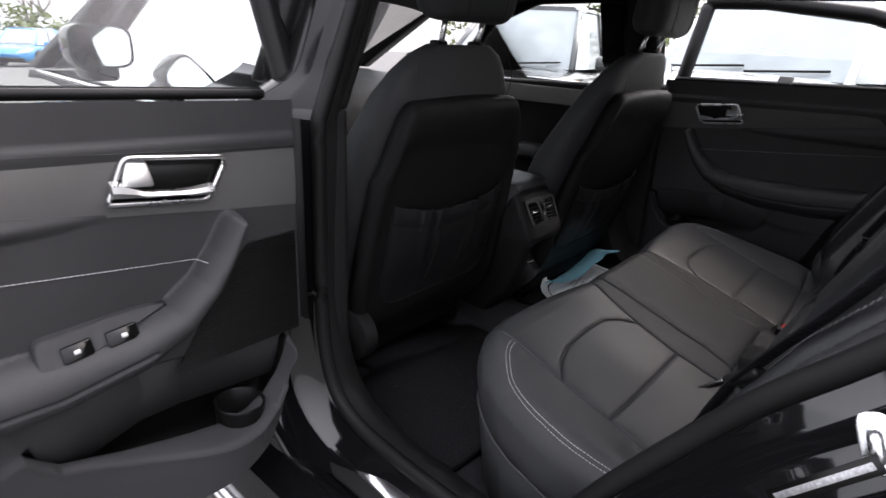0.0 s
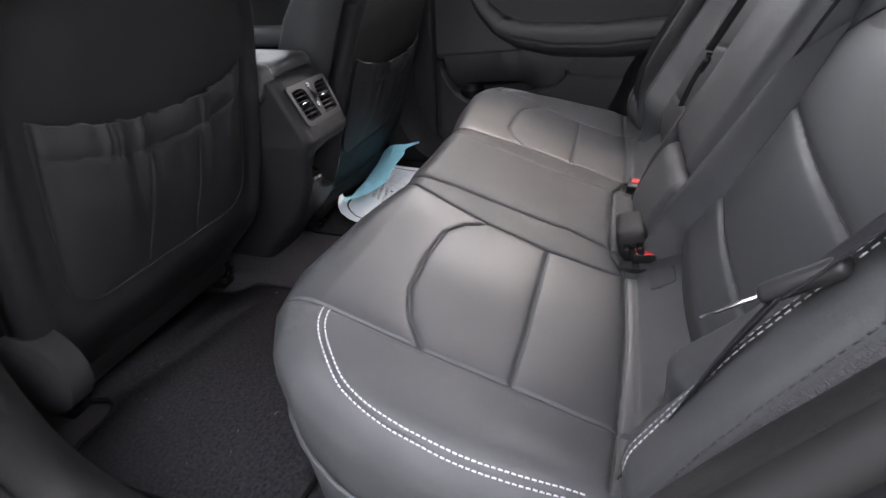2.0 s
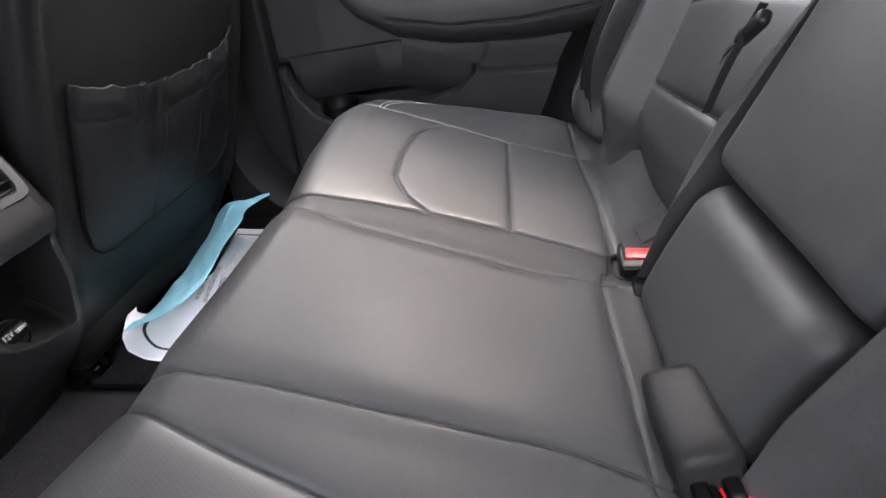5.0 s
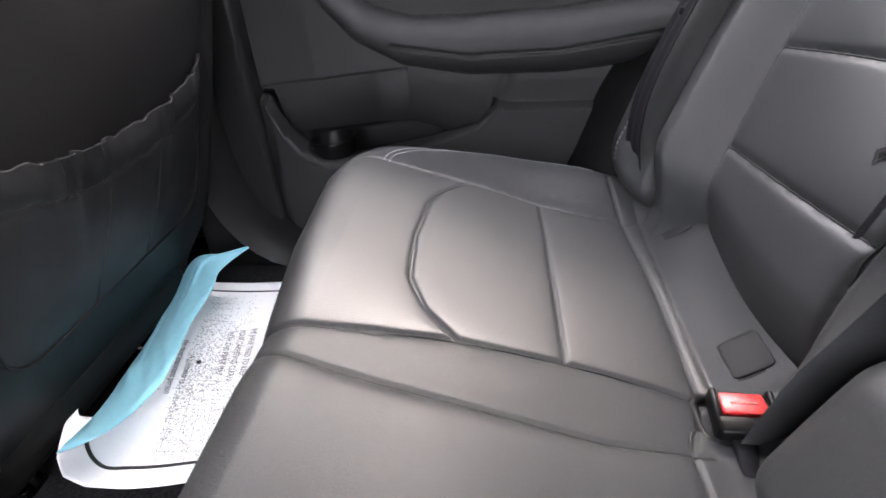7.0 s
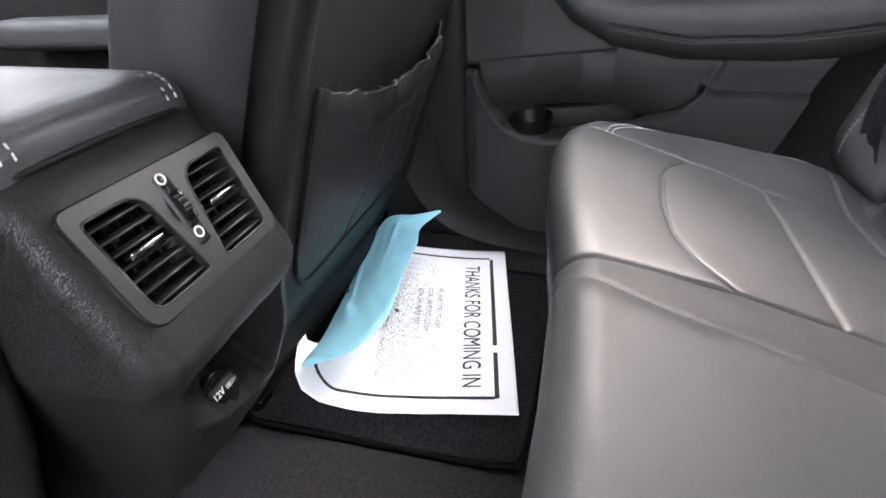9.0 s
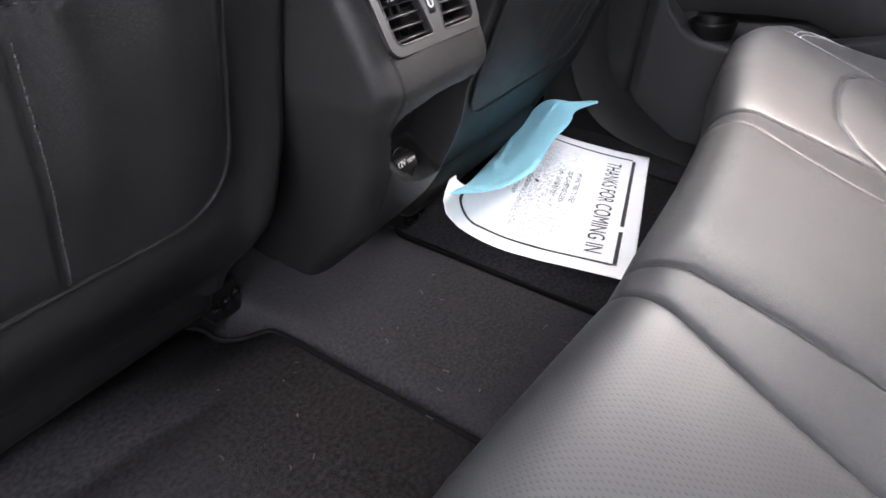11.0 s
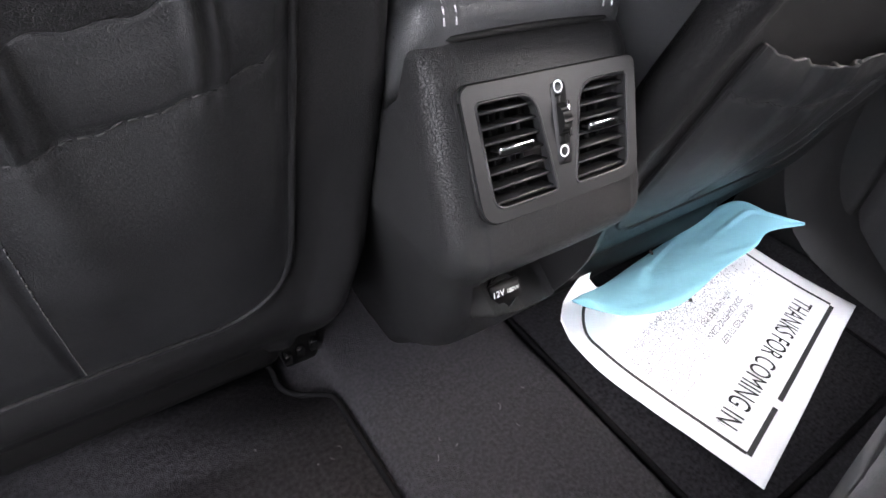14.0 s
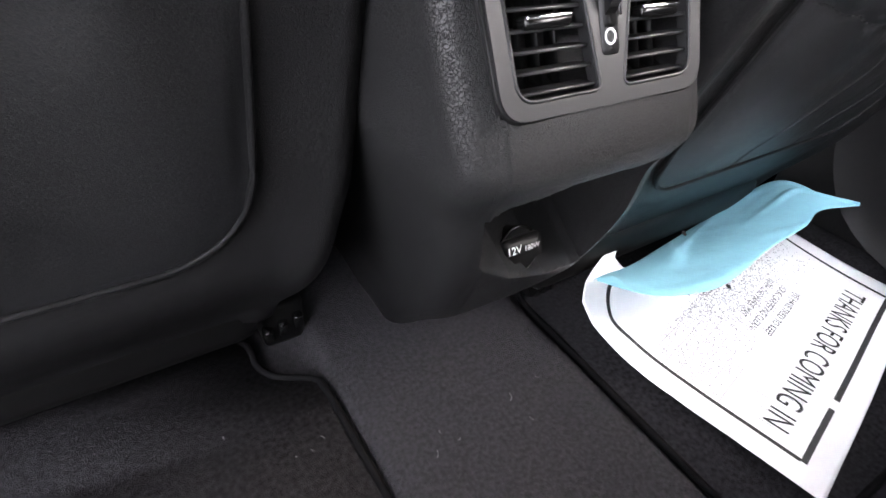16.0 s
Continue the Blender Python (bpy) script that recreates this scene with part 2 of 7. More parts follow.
def rounded_(points, r, n=4):
    """A polygon with evenly rounded corners."""
    out = []
    P = [Vector((*p, 0)) for p in points]
    for i_, p in enumerate(P):
        da, db = (P[i_ - 1] - p).normalized(), (P[(i_ + 1) % len(P)] - p).normalized()
        for k_ in range(n + 1):
            t_ = k_ / n
            q = (p + da * r) * (1 - t_) ** 2 + p * 2 * t_ * (1 - t_) + (p + db * r) * t_ ** 2
            out.append((q.x, q.y))
    return out


def spline(points, n):
    """n places along a smooth curve through the points."""
    p = np.array(points, float)
    d = np.r_[0, np.cumsum(np.linalg.norm(np.diff(p, axis=0), axis=1))]
    q = np.concatenate([[2 * p[0] - p[1]], p, [2 * p[-1] - p[-2]]])
    out = []
    for s in np.linspace(0, d[-1], n):
        i = min(max(np.searchsorted(d, s, side="right") - 1, 0), len(p) - 2)
        t = (s - d[i]) / (d[i + 1] - d[i] + 1e-12)
        a, b, c, e = q[i], q[i + 1], q[i + 2], q[i + 3]
        out.append(0.5 * (2 * b + (c - a) * t + (2 * a - 5 * b + 4 * c - e) * t * t + (3 * b - a - 3 * c + e) * t ** 3))
    return np.array(out)


def tube(points, r, sides=10, caps=True, flat=1.0, up=(0, 0, 1)):
    """A tube along points. flat: its height over its width."""
    p = np.array(points, float)
    n = len(p)
    tan = np.gradient(p, axis=0)
    tan /= np.linalg.norm(tan, axis=1)[:, None] + 1e-12
    ref = np.array(up, float)
    verts = []
    for i in range(n):
        a = np.cross(tan[i], ref)
        if np.linalg.norm(a) < 1e-3:
            a = np.cross(tan[i], (1, 0, 0.1))
        a /= np.linalg.norm(a)
        b = np.cross(a, tan[i])
        rr = r[i] if hasattr(r, "__len__") else r
        for k in range(sides):
            w = 2 * math.pi * k / sides
            verts.append(p[i] + rr * (math.cos(w) * a + flat * math.sin(w) * b))
    faces = []
    for i in range(n - 1):
        for k in range(sides):
            j = (k + 1) % sides
            faces.append((i * sides + k, i * sides + j, (i + 1) * sides + j, (i + 1) * sides + k))
    if caps:
        faces.append(tuple(range(sides - 1, -1, -1)))
        faces.append(tuple((n - 1) * sides + k for k in range(sides)))
    return np.array(verts), faces


def tube_part(name, points, r, material, parent=None, label="", **kw):
    return part(name, mesh_of(name, *tube(points, r, **kw)), material, parent, label)


def stitches(name, line, material, parent, length=0.0045, gap=0.0022, r=0.0007, label=""):
    """A seam of short threads along a line of places."""
    p = np.array(line, float)
    d = np.r_[0, np.cumsum(np.linalg.norm(np.diff(p, axis=0), axis=1))]
    at = lambda s: np.array([np.interp(s, d, p[:, k]) for k in range(3)])
    verts, faces, s = [], [], 0.0
    while s + length < d[-1]:
        ends = np.array([at(s), at(s + length / 2), at(s + length)])
        ends[1, 2] += r * 0.5
        v, f = tube(ends, r, sides=5)
        faces += [tuple(i + len(verts) for i in q) for q in f]
        verts += list(v)
        s += length + gap
    return part(name, mesh_of(name, verts, faces), material, parent, label)


def poly_dist(px, py, line):
    """Distance of many places to an open line in two coordinates."""
    best = np.full(np.shape(px), 1e9)
    for (x0, y0), (x1, y1) in zip(line[:-1], line[1:]):
        dx, dy = x1 - x0, y1 - y0
        t = np.clip(((px - x0) * dx + (py - y0) * dy) / (dx * dx + dy * dy + 1e-12), 0, 1)
        best = np.minimum(best, np.hypot(px - x0 - t * dx, py - y0 - t * dy))
    return best


def smooth01(v, a, b):
    t = np.clip((v - a) / (b - a), 0, 1)
    return t * t * (3 - 2 * t)


def lettering(name, body, size, material, parent, m, label="", lift=0.0004, space=1.0, wide=1.0):
    """Flat letters in the built-in font, as a mesh at the pose m."""
    cu = bpy.data.curves.new(name, "FONT")
    cu.body, cu.size, cu.space_character = body, size, space
    cu.extrude = lift
    tmp = bpy.data.objects.new(name, cu)
    me = bpy.data.meshes.new_from_object(tmp)
    bpy.data.objects.remove(tmp)
    me.transform(Matrix.Diagonal((wide, 1, 1, 1)))
    me.transform(m)
    me.name = name
    me.materials.clear()
    return part(name, me, material, parent, label)


# ---- rear bench ----
ARC = [(0.52, -0.150), (0.478, -0.122), (0.43, -0.106), (0.344, -0.100), (0.27, -0.104), (0.225, -0.124), (0.193, -0.156)]
OUTER_SEAM = [(0.525, 0.04), (0.520, -0.02), (0.521, -0.15), (0.517, -0.25), (0.522, -0.385)]
MID_SEAM = [(0.150, 0.03), (0.158, -0.009), (0.178, -0.084), (0.193, -0.156), (0.200, -0.253), (0.197, -0.33), (0.188, -0.39)]
INNER_SEAM = [(0.126, 0.03), (0.127, -0.008), (0.120, -0.08), (0.117, -0.18), (0.115, -0.28), (0.128, -0.368)]
CROSS_SEAM = [(0.200, -0.253), (0.30, -0.253), (0.42, -0.252), (0.517, -0.250)]
REAR_SEAM = [(0.0, -0.350), (0.13, -0.350), (0.16, -0.362), (0.195, -0.374), (0.35, -0.376), (0.53, -0.368), (0.62, -0.36)]
WHITE_STITCH = [(0.521, -0.040), (0.548, -0.047), (0.577, -0.066), (0.610, -0.10), (0.630, -0.15), (0.640, -0.21), (0.641, -0.27), (0.637, -0.34)]
OUTLINE = [(0.0, 0.004), (0.15, 0.007), (0.30, 0.026), (0.46, 0.034), (0.53, 0.025), (0.58, 0.000), (0.618, -0.040), (0.645, -0.10), (0.660, -0.18), (0.664, -0.26), (0.664, -0.47)]


def cushion_top(x, y, roll=True):
    """The cushion's upper surface: slope, pads, seams and rolled rim."""
    a = np.abs(x)
    z = np.interp(y, [-0.47, -0.45, -0.42, -0.392, -0.375, -0.25, -0.155, -0.085, -0.03, 0.04], [0.622, 0.612, 0.590, 0.573, 0.576, 0.612, 0.644, 0.667, 0.685, 0.700])
    z = z + smooth01(a, 0.52, 0.625) * np.interp(y, [-0.47, -0.32, -0.2, -0.1], [0.030, 0.027, 0.013, 0.0])
    z = z + 0.006 * smooth01(-a, -0.15, -0.09) * smooth01(y, -0.37, -0.33)
    deep = np.zeros_like(z)
    for line, depth in ((ARC, 1.0), (OUTER_SEAM, 0.8), (MID_SEAM, 1.0), (INNER_SEAM, 0.8), (CROSS_SEAM, 0.9), (REAR_SEAM, 1.2)):
        d = poly_dist(a, y, line)
        deep = np.maximum(deep, depth * (0.0030 * np.exp(-((d / 0.0024) ** 2)) + 0.0026 * np.exp(-d / 0.008)))
    d = poly_dist(a, y, WHITE_STITCH)
    deep = np.maximum(deep, 0.0016 * np.exp(-((d / 0.003) ** 2)))
    z = z - deep
    z = z + 0.0011 * np.sin(21 * x + 9 * y) * np.sin(17 * y - 5 * x)
    if roll:
        r = np.interp(a, [0.4, 0.6], [0.040, 0.050])
        d = np.clip(poly_dist(a, y, OUTLINE), 0, r)
        z = z - (r - np.sqrt(np.maximum(r * r - (r - d) ** 2, 0)))
    return z


def front_of(a):
    """The front rim of the bench at a distance from the middle."""
    return np.interp(a, [p[0] for p in OUTLINE[:10]], [p[1] for p in OUTLINE[:10]])


rear_seat = thing("rear_bench_seat", "black leather rear bench seat with stitched bolsters, empty", "car seat")

side = np.r_[np.linspace(0, 0.60, 280), 0.60 + 0.064 * np.sin(np.linspace(0.03, 1, 44) * math.pi / 2)]
xs = np.r_[-side[:0:-1], side]
fr = 1 - (1 - np.linspace(0, 1, 251)) ** 1.2
GX = np.repeat(xs[:, None], len(fr), 1)
yf = front_of(np.abs(GX))
GY = -0.47 + (yf + 0.47) * fr[None, :]
GZ = cushion_top(GX, GY)
verts, faces = grid(GX, GY, GZ)
n, m = GX.shape
loop = [j for j in range(m)] + [i * m + m - 1 for i in range(1, n)] + [(n - 1) * m + j for j in range(m - 2, -1, -1)]
ring = list(loop)
verts = list(verts)
for drop, push in ((0.02, 0.0), (0.045, -0.003), (0.075, -0.009), (0.082, -0.013), (0.09, -0.009), (0.14, -0.014), (0.20, -0.022), (0.30, -0.034)):
    nxt = []
    for k in loop:
        x, y, z = verts[k]
        away = np.array([x * 0.35 if abs(x) > 0.5 else 0, y + 0.35])
        away /= np.linalg.norm(away) + 1e-9
        s = push * (1 if y > -0.46 else 0)
        nxt.append(len(verts))
        verts.append((x + away[0] * s, y + away[1] * s, max(z - drop, 0.372)))
    for i in range(len(loop) - 1):
        faces.append((ring[i + 1], ring[i], nxt[i], nxt[i + 1]))
    ring = nxt
cushion_me = mesh_of("cushion", verts, faces)
cushion_me.materials.append(LEATHER)
cushion_me.materials.append(LEATHER_PERF)
cx = np.array([np.mean([verts[i][0] for i in f]) for f in faces])
cy = np.array([np.mean([verts[i][1] for i in f]) for f in faces])
ca = np.abs(cx)
perf = (ca > np.interp(cy, [-0.39, -0.25, -0.156, -0.084, 0.03], [0.19, 0.2, 0.193, 0.178, 0.15])) & (ca < 0.519) & (cy > -0.385)
cushion_me.polygons.foreach_set("material_index", perf.astype(int))
cushion = part("cushion", cushion_me, None, rear_seat, "black leather cushion with sewn panels")


def on_cushion(line, n=60, lift=0.0006):
    p = spline([(x, y, 0) for x, y in line], n)
    p[:, 2] = cushion_top(p[:, 0], p[:, 1]) + lift
    return p


def shifted(line, d):
    """A line set off sideways by d."""
    p = np.array(line, float)
    t = np.gradient(p, axis=0)
    t /= np.linalg.norm(t, axis=1)[:, None]
    return [(x - d * b, y + d * a) for (x, y), (a, b) in zip(p, t)]


for flip in (1, -1):
    for off in (0.0035, -0.0035):
        stitches("stitching", on_cushion([(flip * x, y) for x, y in shifted(WHITE_STITCH, off)], 120), THREAD, cushion, length=0.0042, gap=0.002, r=0.00075, label="pale double stitching")
    # dark cords at the groove bottoms, painted in as the shadow of each crease
    for line in (ARC, OUTER_SEAM[1:], MID_SEAM[1:], INNER_SEAM[1:], CROSS_SEAM, REAR_SEAM):
        tube_part("seam", on_cushion([(flip * x, y) for x, y in line], 110, 0.0003), 0.0010, THREAD_AND_CREASE_SHADE, cushion, sides=5)
    front_x = np.linspace(0.02, 0.664, 50)
    pip = [(flip * x, float(front_of(x)) - 0.0075, float(cushion_top(np.array(x), np.array(float(front_of(x)) - 0.0001))) - 0.078) for x in front_x]
    pip += [(flip * 0.667, y, float(cushion_top(np.array(0.6635), np.array(y))) - 0.078) for y in np.linspace(-0.28, -0.42, 8)]
    tube_part("piping", pip, 0.0030, LEATHER, cushion, sides=8)


# child-seat anchor covers in the gap behind the cushion
def anchor_cover(x, group):
    t = thing("anchor_cover", "small black plastic child seat anchor flap", "anchor cover", group)
    y = -0.422
    z = 0.5865
    m = pose(x, y, z, -35, 0, 0)
    bm = prism(rounded_([(-0.029, -0.032), (0.029, -0.032), (0.027, 0.028), (-0.027, 0.028)], 0.011), -0.012, 0.0040, lambda p, q, h: m @ Vector((p, q, h)), 0.0022, 2)
    body = part("body", bm, PLASTIC, t)
    bm = prism(rounded_([(-0.024, -0.027), (0.024, -0.027), (0.023, 0.012), (-0.023, 0.012)], 0.007), 0.003, 0.0058, lambda p, q, h: m @ Vector((p, q, h)), 0.0012, 2)
    part("flap", bm, DOOR_PLASTIC, body)
    ring = [(0.0065 * math.cos(w), 0.0065 * math.sin(w) - 0.010, 0.0052) for w in np.linspace(0, 2 * math.pi, 25)]
    me = mesh_of("symbol", *tube(ring, 0.0006, sides=5))
    me.transform(m)
    part("symbol", me, PLASTIC, body)
    bm = rbox((-0.016, 0.016, 0.0030), (0.016, 0.0185, 0.0042), 0.0)
    bm.transform(m)
    part("lettering_bar", bm, PLASTIC, body)
    return t


for x in (-0.214, -0.484, 0.233, 0.484):
    anchor_cover(x, "child seat anchors")


# ---- rear backrest ----
def back_y(z):
    return -0.483 - 0.49 * (z - 0.739)


IN_EDGE = [(0.150, 0.52), (0.172, 0.62), (0.200, 0.70), (0.205, 0.738), (0.186, 0.86), (0.152, 0.935), (0.10, 1.00)]
OUT_EDGE = [(0.430, 0.54), (0.453, 0.647), (0.494, 0.736), (0.530, 0.848), (0.548, 0.908), (0.555, 1.02), (0.53, 1.12)]
TOP_ARC = [(0.152, 0.935), (0.19, 0.955), (0.226, 0.968), (0.29, 0.985), (0.36, 0.990), (0.44, 0.980), (0.50, 0.955), (0.55, 0.915)]


def back_out(x, z):
    """How far the backrest's face stands out from its plane."""
    a = np.abs(x)
    ie = np.interp(z, [p[1] for p in IN_EDGE], [p[0] for p in IN_EDGE])
    oe = np.interp(z, [p[1] for p in OUT_EDGE], [p[0] for p in OUT_EDGE])
    o = 0.050 * smooth01(a, oe, oe + 0.055) * np.interp(z, [0.54, 0.62, 0.9, 1.1], [0.9, 1.0, 0.85, 0.3])
    o = o - 0.030 * smooth01(a, oe + 0.08, oe + 0.13)
    o = o + 0.030 * smooth01(-a, -ie, -(ie - 0.045)) * np.interp(z, [0.54, 0.9, 1.02], [1.0, 0.9, 0.2])
    o = o + 0.010 * np.cos(np.clip((a - (ie + oe) / 2) / (oe - ie + 1e-6), -0.5, 0.5) * math.pi) * (a > ie) * (a < oe)
    o = o - 0.042 * smooth01(-z, -0.675, -0.595) * smooth01(a, 0.14, 0.18)
    deep = np.zeros_like(o)
    for line, depth in ((IN_EDGE, 1.0), (OUT_EDGE, 0.9), ([(0.205, 0.730), (0.486, 0.708)], 1.0), ([(0.187, 0.853), (0.520, 0.814)], 1.0), (TOP_ARC, 0.9)):
        d = poly_dist(a, z, line)
        deep = np.maximum(deep, depth * (0.0030 * np.exp(-((d / 0.0034) ** 2)) + 0.0028 * np.exp(-d / 0.010)))
    o = o - deep
    # the slot in which the armrest sits
    o = o - 0.10 * smooth01(-a, -0.140, -0.132) * smooth01(z, 1.06, 1.04) * smooth01(z, 0.50, 0.52) * (1 - smooth01(z, 1.03, 1.06))
    rim = np.clip(1.125 - z, 0, 0.06)
    o = o - (0.06 - np.sqrt(np.maximum(0.06 ** 2 - (0.06 - rim) ** 2, 0)))
    o = o + 0.0012 * np.sin(19 * x + 11 * z) * np.sin(23 * z - 7 * x)
    return o


bx = np.linspace(-0.612, 0.612, 307)
bz = np.r_[np.linspace(0.53, 1.06, 160), 1.125 - 0.065 * np.cos(np.linspace(0.1, math.pi / 2, 16))]
BX, BZ = np.meshgrid(bx, bz)
BO = back_out(BX, BZ)
BY = back_y(BZ) + BO * 0.898
BZ2 = BZ + BO * 0.44
verts, faces = grid(BX, BY, BZ2)
verts, faces = thick(verts, faces, *BX.shape, np.array([0, -0.16, -0.02]))
back_me = mesh_of("backrest", verts, faces)
back_me.materials.append(LEATHER)
back_me.materials.append(LEATHER_PERF)
fc = np.array([[verts[i] for i in f] for f in faces]).mean(1)
fa = np.abs(fc[:, 0])
perf = (fa > np.interp(fc[:, 2], [p[1] for p in IN_EDGE], [p[0] for p in IN_EDGE])) & (fa < np.interp(fc[:, 2], [p[1] for p in OUT_EDGE], [p[0] for p in OUT_EDGE])) & (fc[:, 2] < 0.95)
back_me.polygons.foreach_set("material_index", perf.astype(int))
BACK_SEAMS = (IN_EDGE[2:], OUT_EDGE, [(0.205, 0.730), (0.35, 0.719), (0.486, 0.708)], [(0.187, 0.853), (0.36, 0.833), (0.520, 0.814)], TOP_ARC)
backrest = part("backrest", back_me, None, rear_seat, "black leather backrest with sewn panels", sharp=60)


def on_back(x, z, o):
    return (x, back_y(z) + 0.898 * o, z + 0.44 * o)


for flip in (1, -1):
    # dark cords along the panel creases imitate the shadow in them
    for line in BACK_SEAMS:
        p_ = spline([(x, z, 0) for x, z in line], 70)
        tube_part("seam", [on_back(flip * x, z, float(back_out(np.array(x), np.array(z))) + 0.0006) for x, z, _ in p_], 0.0011, THREAD_AND_CREASE_SHADE, backrest, sides=5)


# folded centre armrest: a low pad and a tall panel
def back_pad(name, z0, z1, half, out0, out1, parent, label, round_top=0.02, rs=0.028):
    u = np.linspace(-1, 1, 61)
    v = np.linspace(0, 1, 61)
    U, V = np.meshgrid(u, v)
    X = half * np.sign(U) * (1 - (1 - np.abs(U)) ** 1.3)
    Zs = z0 + (z1 - z0) * V
    ex = np.clip((half - np.abs(X)), 0, rs)
    ez = np.clip(np.minimum(Zs - z0, z1 - Zs), 0, round_top)
    o = out0 + (out1 - out0) * V
    o = o - (rs - np.sqrt(np.maximum(rs ** 2 - (rs - ex) ** 2, 0))) - (round_top - np.sqrt(np.maximum(round_top ** 2 - (round_top - ez) ** 2, 0)))
    o = o + 0.006 * np.cos(U * 1.4) * np.sin(V * 3.1)
    o = o + 0.0012 * np.sin(31 * X + 17 * Zs)
    Y, Z = back_y(Zs) + 0.898 * o, Zs + 0.44 * o
    verts, faces = thick(*grid(X, Y, Z), *X.shape, np.array([0, -0.07, -0.034]))
    return part(name, mesh_of(name, verts, faces), LEATHER, parent, label)


back_pad("armrest_pad", 0.560, 0.702, 0.122, 0.020, 0.030, rear_seat, "low padded centre section", 0.030, 0.030)
armrest = back_pad("armrest", 0.708, 1.045, 0.128, 0.034, 0.050, rear_seat, "folded leather centre armrest")
for flip in (1, -1):
    line = [on_back(flip * 0.1290, z, 0.012 + 0.012 * (z - 0.742) / 0.3) for z in np.linspace(0.725, 1.03, 30)]
    tube_part("piping", line, 0.0022, VINYL, armrest, sides=6)


# side bolsters beside the doors, with belt webbing lying on them
def side_bolster(flip):
    t = thing("side_bolster", "black leather side bolster of the rear seat with pale stitching", "seat bolster", "rear side bolsters")
    w = np.linspace(0, 1, 71)
    zz = np.linspace(0.585, 1.06, 81)
    W, Z = np.meshgrid(w, zz)
    k = (Z - 0.585) / 0.475
    inner = np.interp(Z, [0.585, 0.7, 0.85, 1.06], [0.548, 0.582, 0.602, 0.62])
    outer = np.interp(Z, [0.585, 0.7, 0.85, 1.06], [0.690, 0.714, 0.724, 0.727])
    ang = (W - 0.5) * math.pi
    X = (inner + outer) / 2 + (outer - inner) / 2 * np.sin(ang)
    o = np.interp(Z, [0.585, 0.63, 0.75, 0.9, 1.06], [0.050, 0.068, 0.078, 0.078, 0.05]) * (1 - 0.55 * np.abs(np.sin(ang)) ** 3.2)
    o = o - 0.05 * (1 - np.cos(np.clip(ang, 0, 2))) * 0.6
    d1 = np.abs(X - np.interp(Z, [0.585, 0.65, 0.765, 0.858, 1.06], [0.616, 0.621, 0.630, 0.646, 0.665]))
    o = o - 0.002 * np.exp(-((d1 / 0.003) ** 2))
    d2 = np.abs(X - np.interp(Z, [0.585, 0.73, 0.84, 1.06], [0.662, 0.679, 0.690, 0.702]))
    o = o - 0.0035 * np.exp(-((d2 / 0.004) ** 2))
    low = np.clip(Z - 0.585, 0, 0.03)
    o = o - (0.03 - np.sqrt(np.maximum(0.03 ** 2 - (0.03 - low) ** 2, 0)))
    Y, Z3 = back_y(Z) + 0.898 * o, Z + 0.44 * o
    verts, faces = thick(*grid(flip * X, Y, Z3), *X.shape, np.array([0, -0.12, -0.01]))
    if flip < 0:
        faces = [tuple(reversed(f)) for f in faces]
    pad_me = mesh_of("pad", verts, faces)
    pad_me.materials.append(LEATHER)
    pad_me.materials.append(LEATHER_BAND)
    pc = np.array([[verts[i] for i in q[:4]] for q in faces]).mean(1)
    band = np.abs(pc[:, 0]) > 0.004 + np.interp(pc[:, 2], [0.6, 0.75, 0.86, 1.08], [0.662, 0.679, 0.690, 0.702])
    pad_me.polygons.foreach_set("material_index", band.astype(int))
    pad = part("pad", pad_me, None, t, sharp=60)
    for off in (-0.0045, 0.002):
        line = [(flip * (np.interp(zz[i], [0.585, 0.65, 0.765, 0.858, 1.06], [0.616, 0.621, 0.630, 0.646, 0.665]) + off), np.interp(np.interp(zz[i], [0.585, 0.65, 0.765, 0.858, 1.06], [0.616, 0.621, 0.630, 0.646, 0.665]) + off, X[i], Y[i]) + 0.0006, np.interp(np.interp(zz[i], [0.585, 0.65, 0.765, 0.858, 1.06], [0.616, 0.621, 0.630, 0.646, 0.665]) + off, X[i], Z3[i]) + 0.0003) for i in range(4, len(zz))]
        stitches("stitching", line, THREAD, pad, length=0.0050, gap=0.0030, r=0.00055 if off > 0 else 0.00032, label="pale stitching")
    line = [(flip * np.interp(zz[i], [0.585, 0.73, 0.84, 1.06], [0.662, 0.679, 0.690, 0.702]), np.interp(np.interp(zz[i], [0.585, 0.73, 0.84, 1.06], [0.662, 0.679, 0.690, 0.702]), X[i], Y[i]) + 0.0006, np.interp(np.interp(zz[i], [0.585, 0.73, 0.84, 1.06], [0.662, 0.679, 0.690, 0.702]), X[i], Z3[i])) for i in range(4, len(zz))]
    stitches("seam", line, THREAD_AND_CREASE_SHADE, pad, length=0.006, gap=0.003, r=0.0007)
    return t


side_bolster(1)
side_bolster(-1)

# headrests of the bench
def rear_headrest(x):
    t = thing("rear_headrest", "black leather headrest on the rear bench", "headrest", "rear headrests")
    bm = rbox((-0.125, -0.045, -0.085), (0.125, 0.045, 0.085), 0.035, 5)
    bm.transform(pose(x, -0.705, 1.225, 18, 0, 0))
    part("pad", bm, LEATHER, t)
    for s in (-0.05, 0.05):
        tube_part("post", [(x + s, -0.675, 1.09), (x + s, -0.70, 1.17)], 0.006, CHROME, t, "chrome post")


for x in (-0.37, 0.37):
    rear_headrest(x)
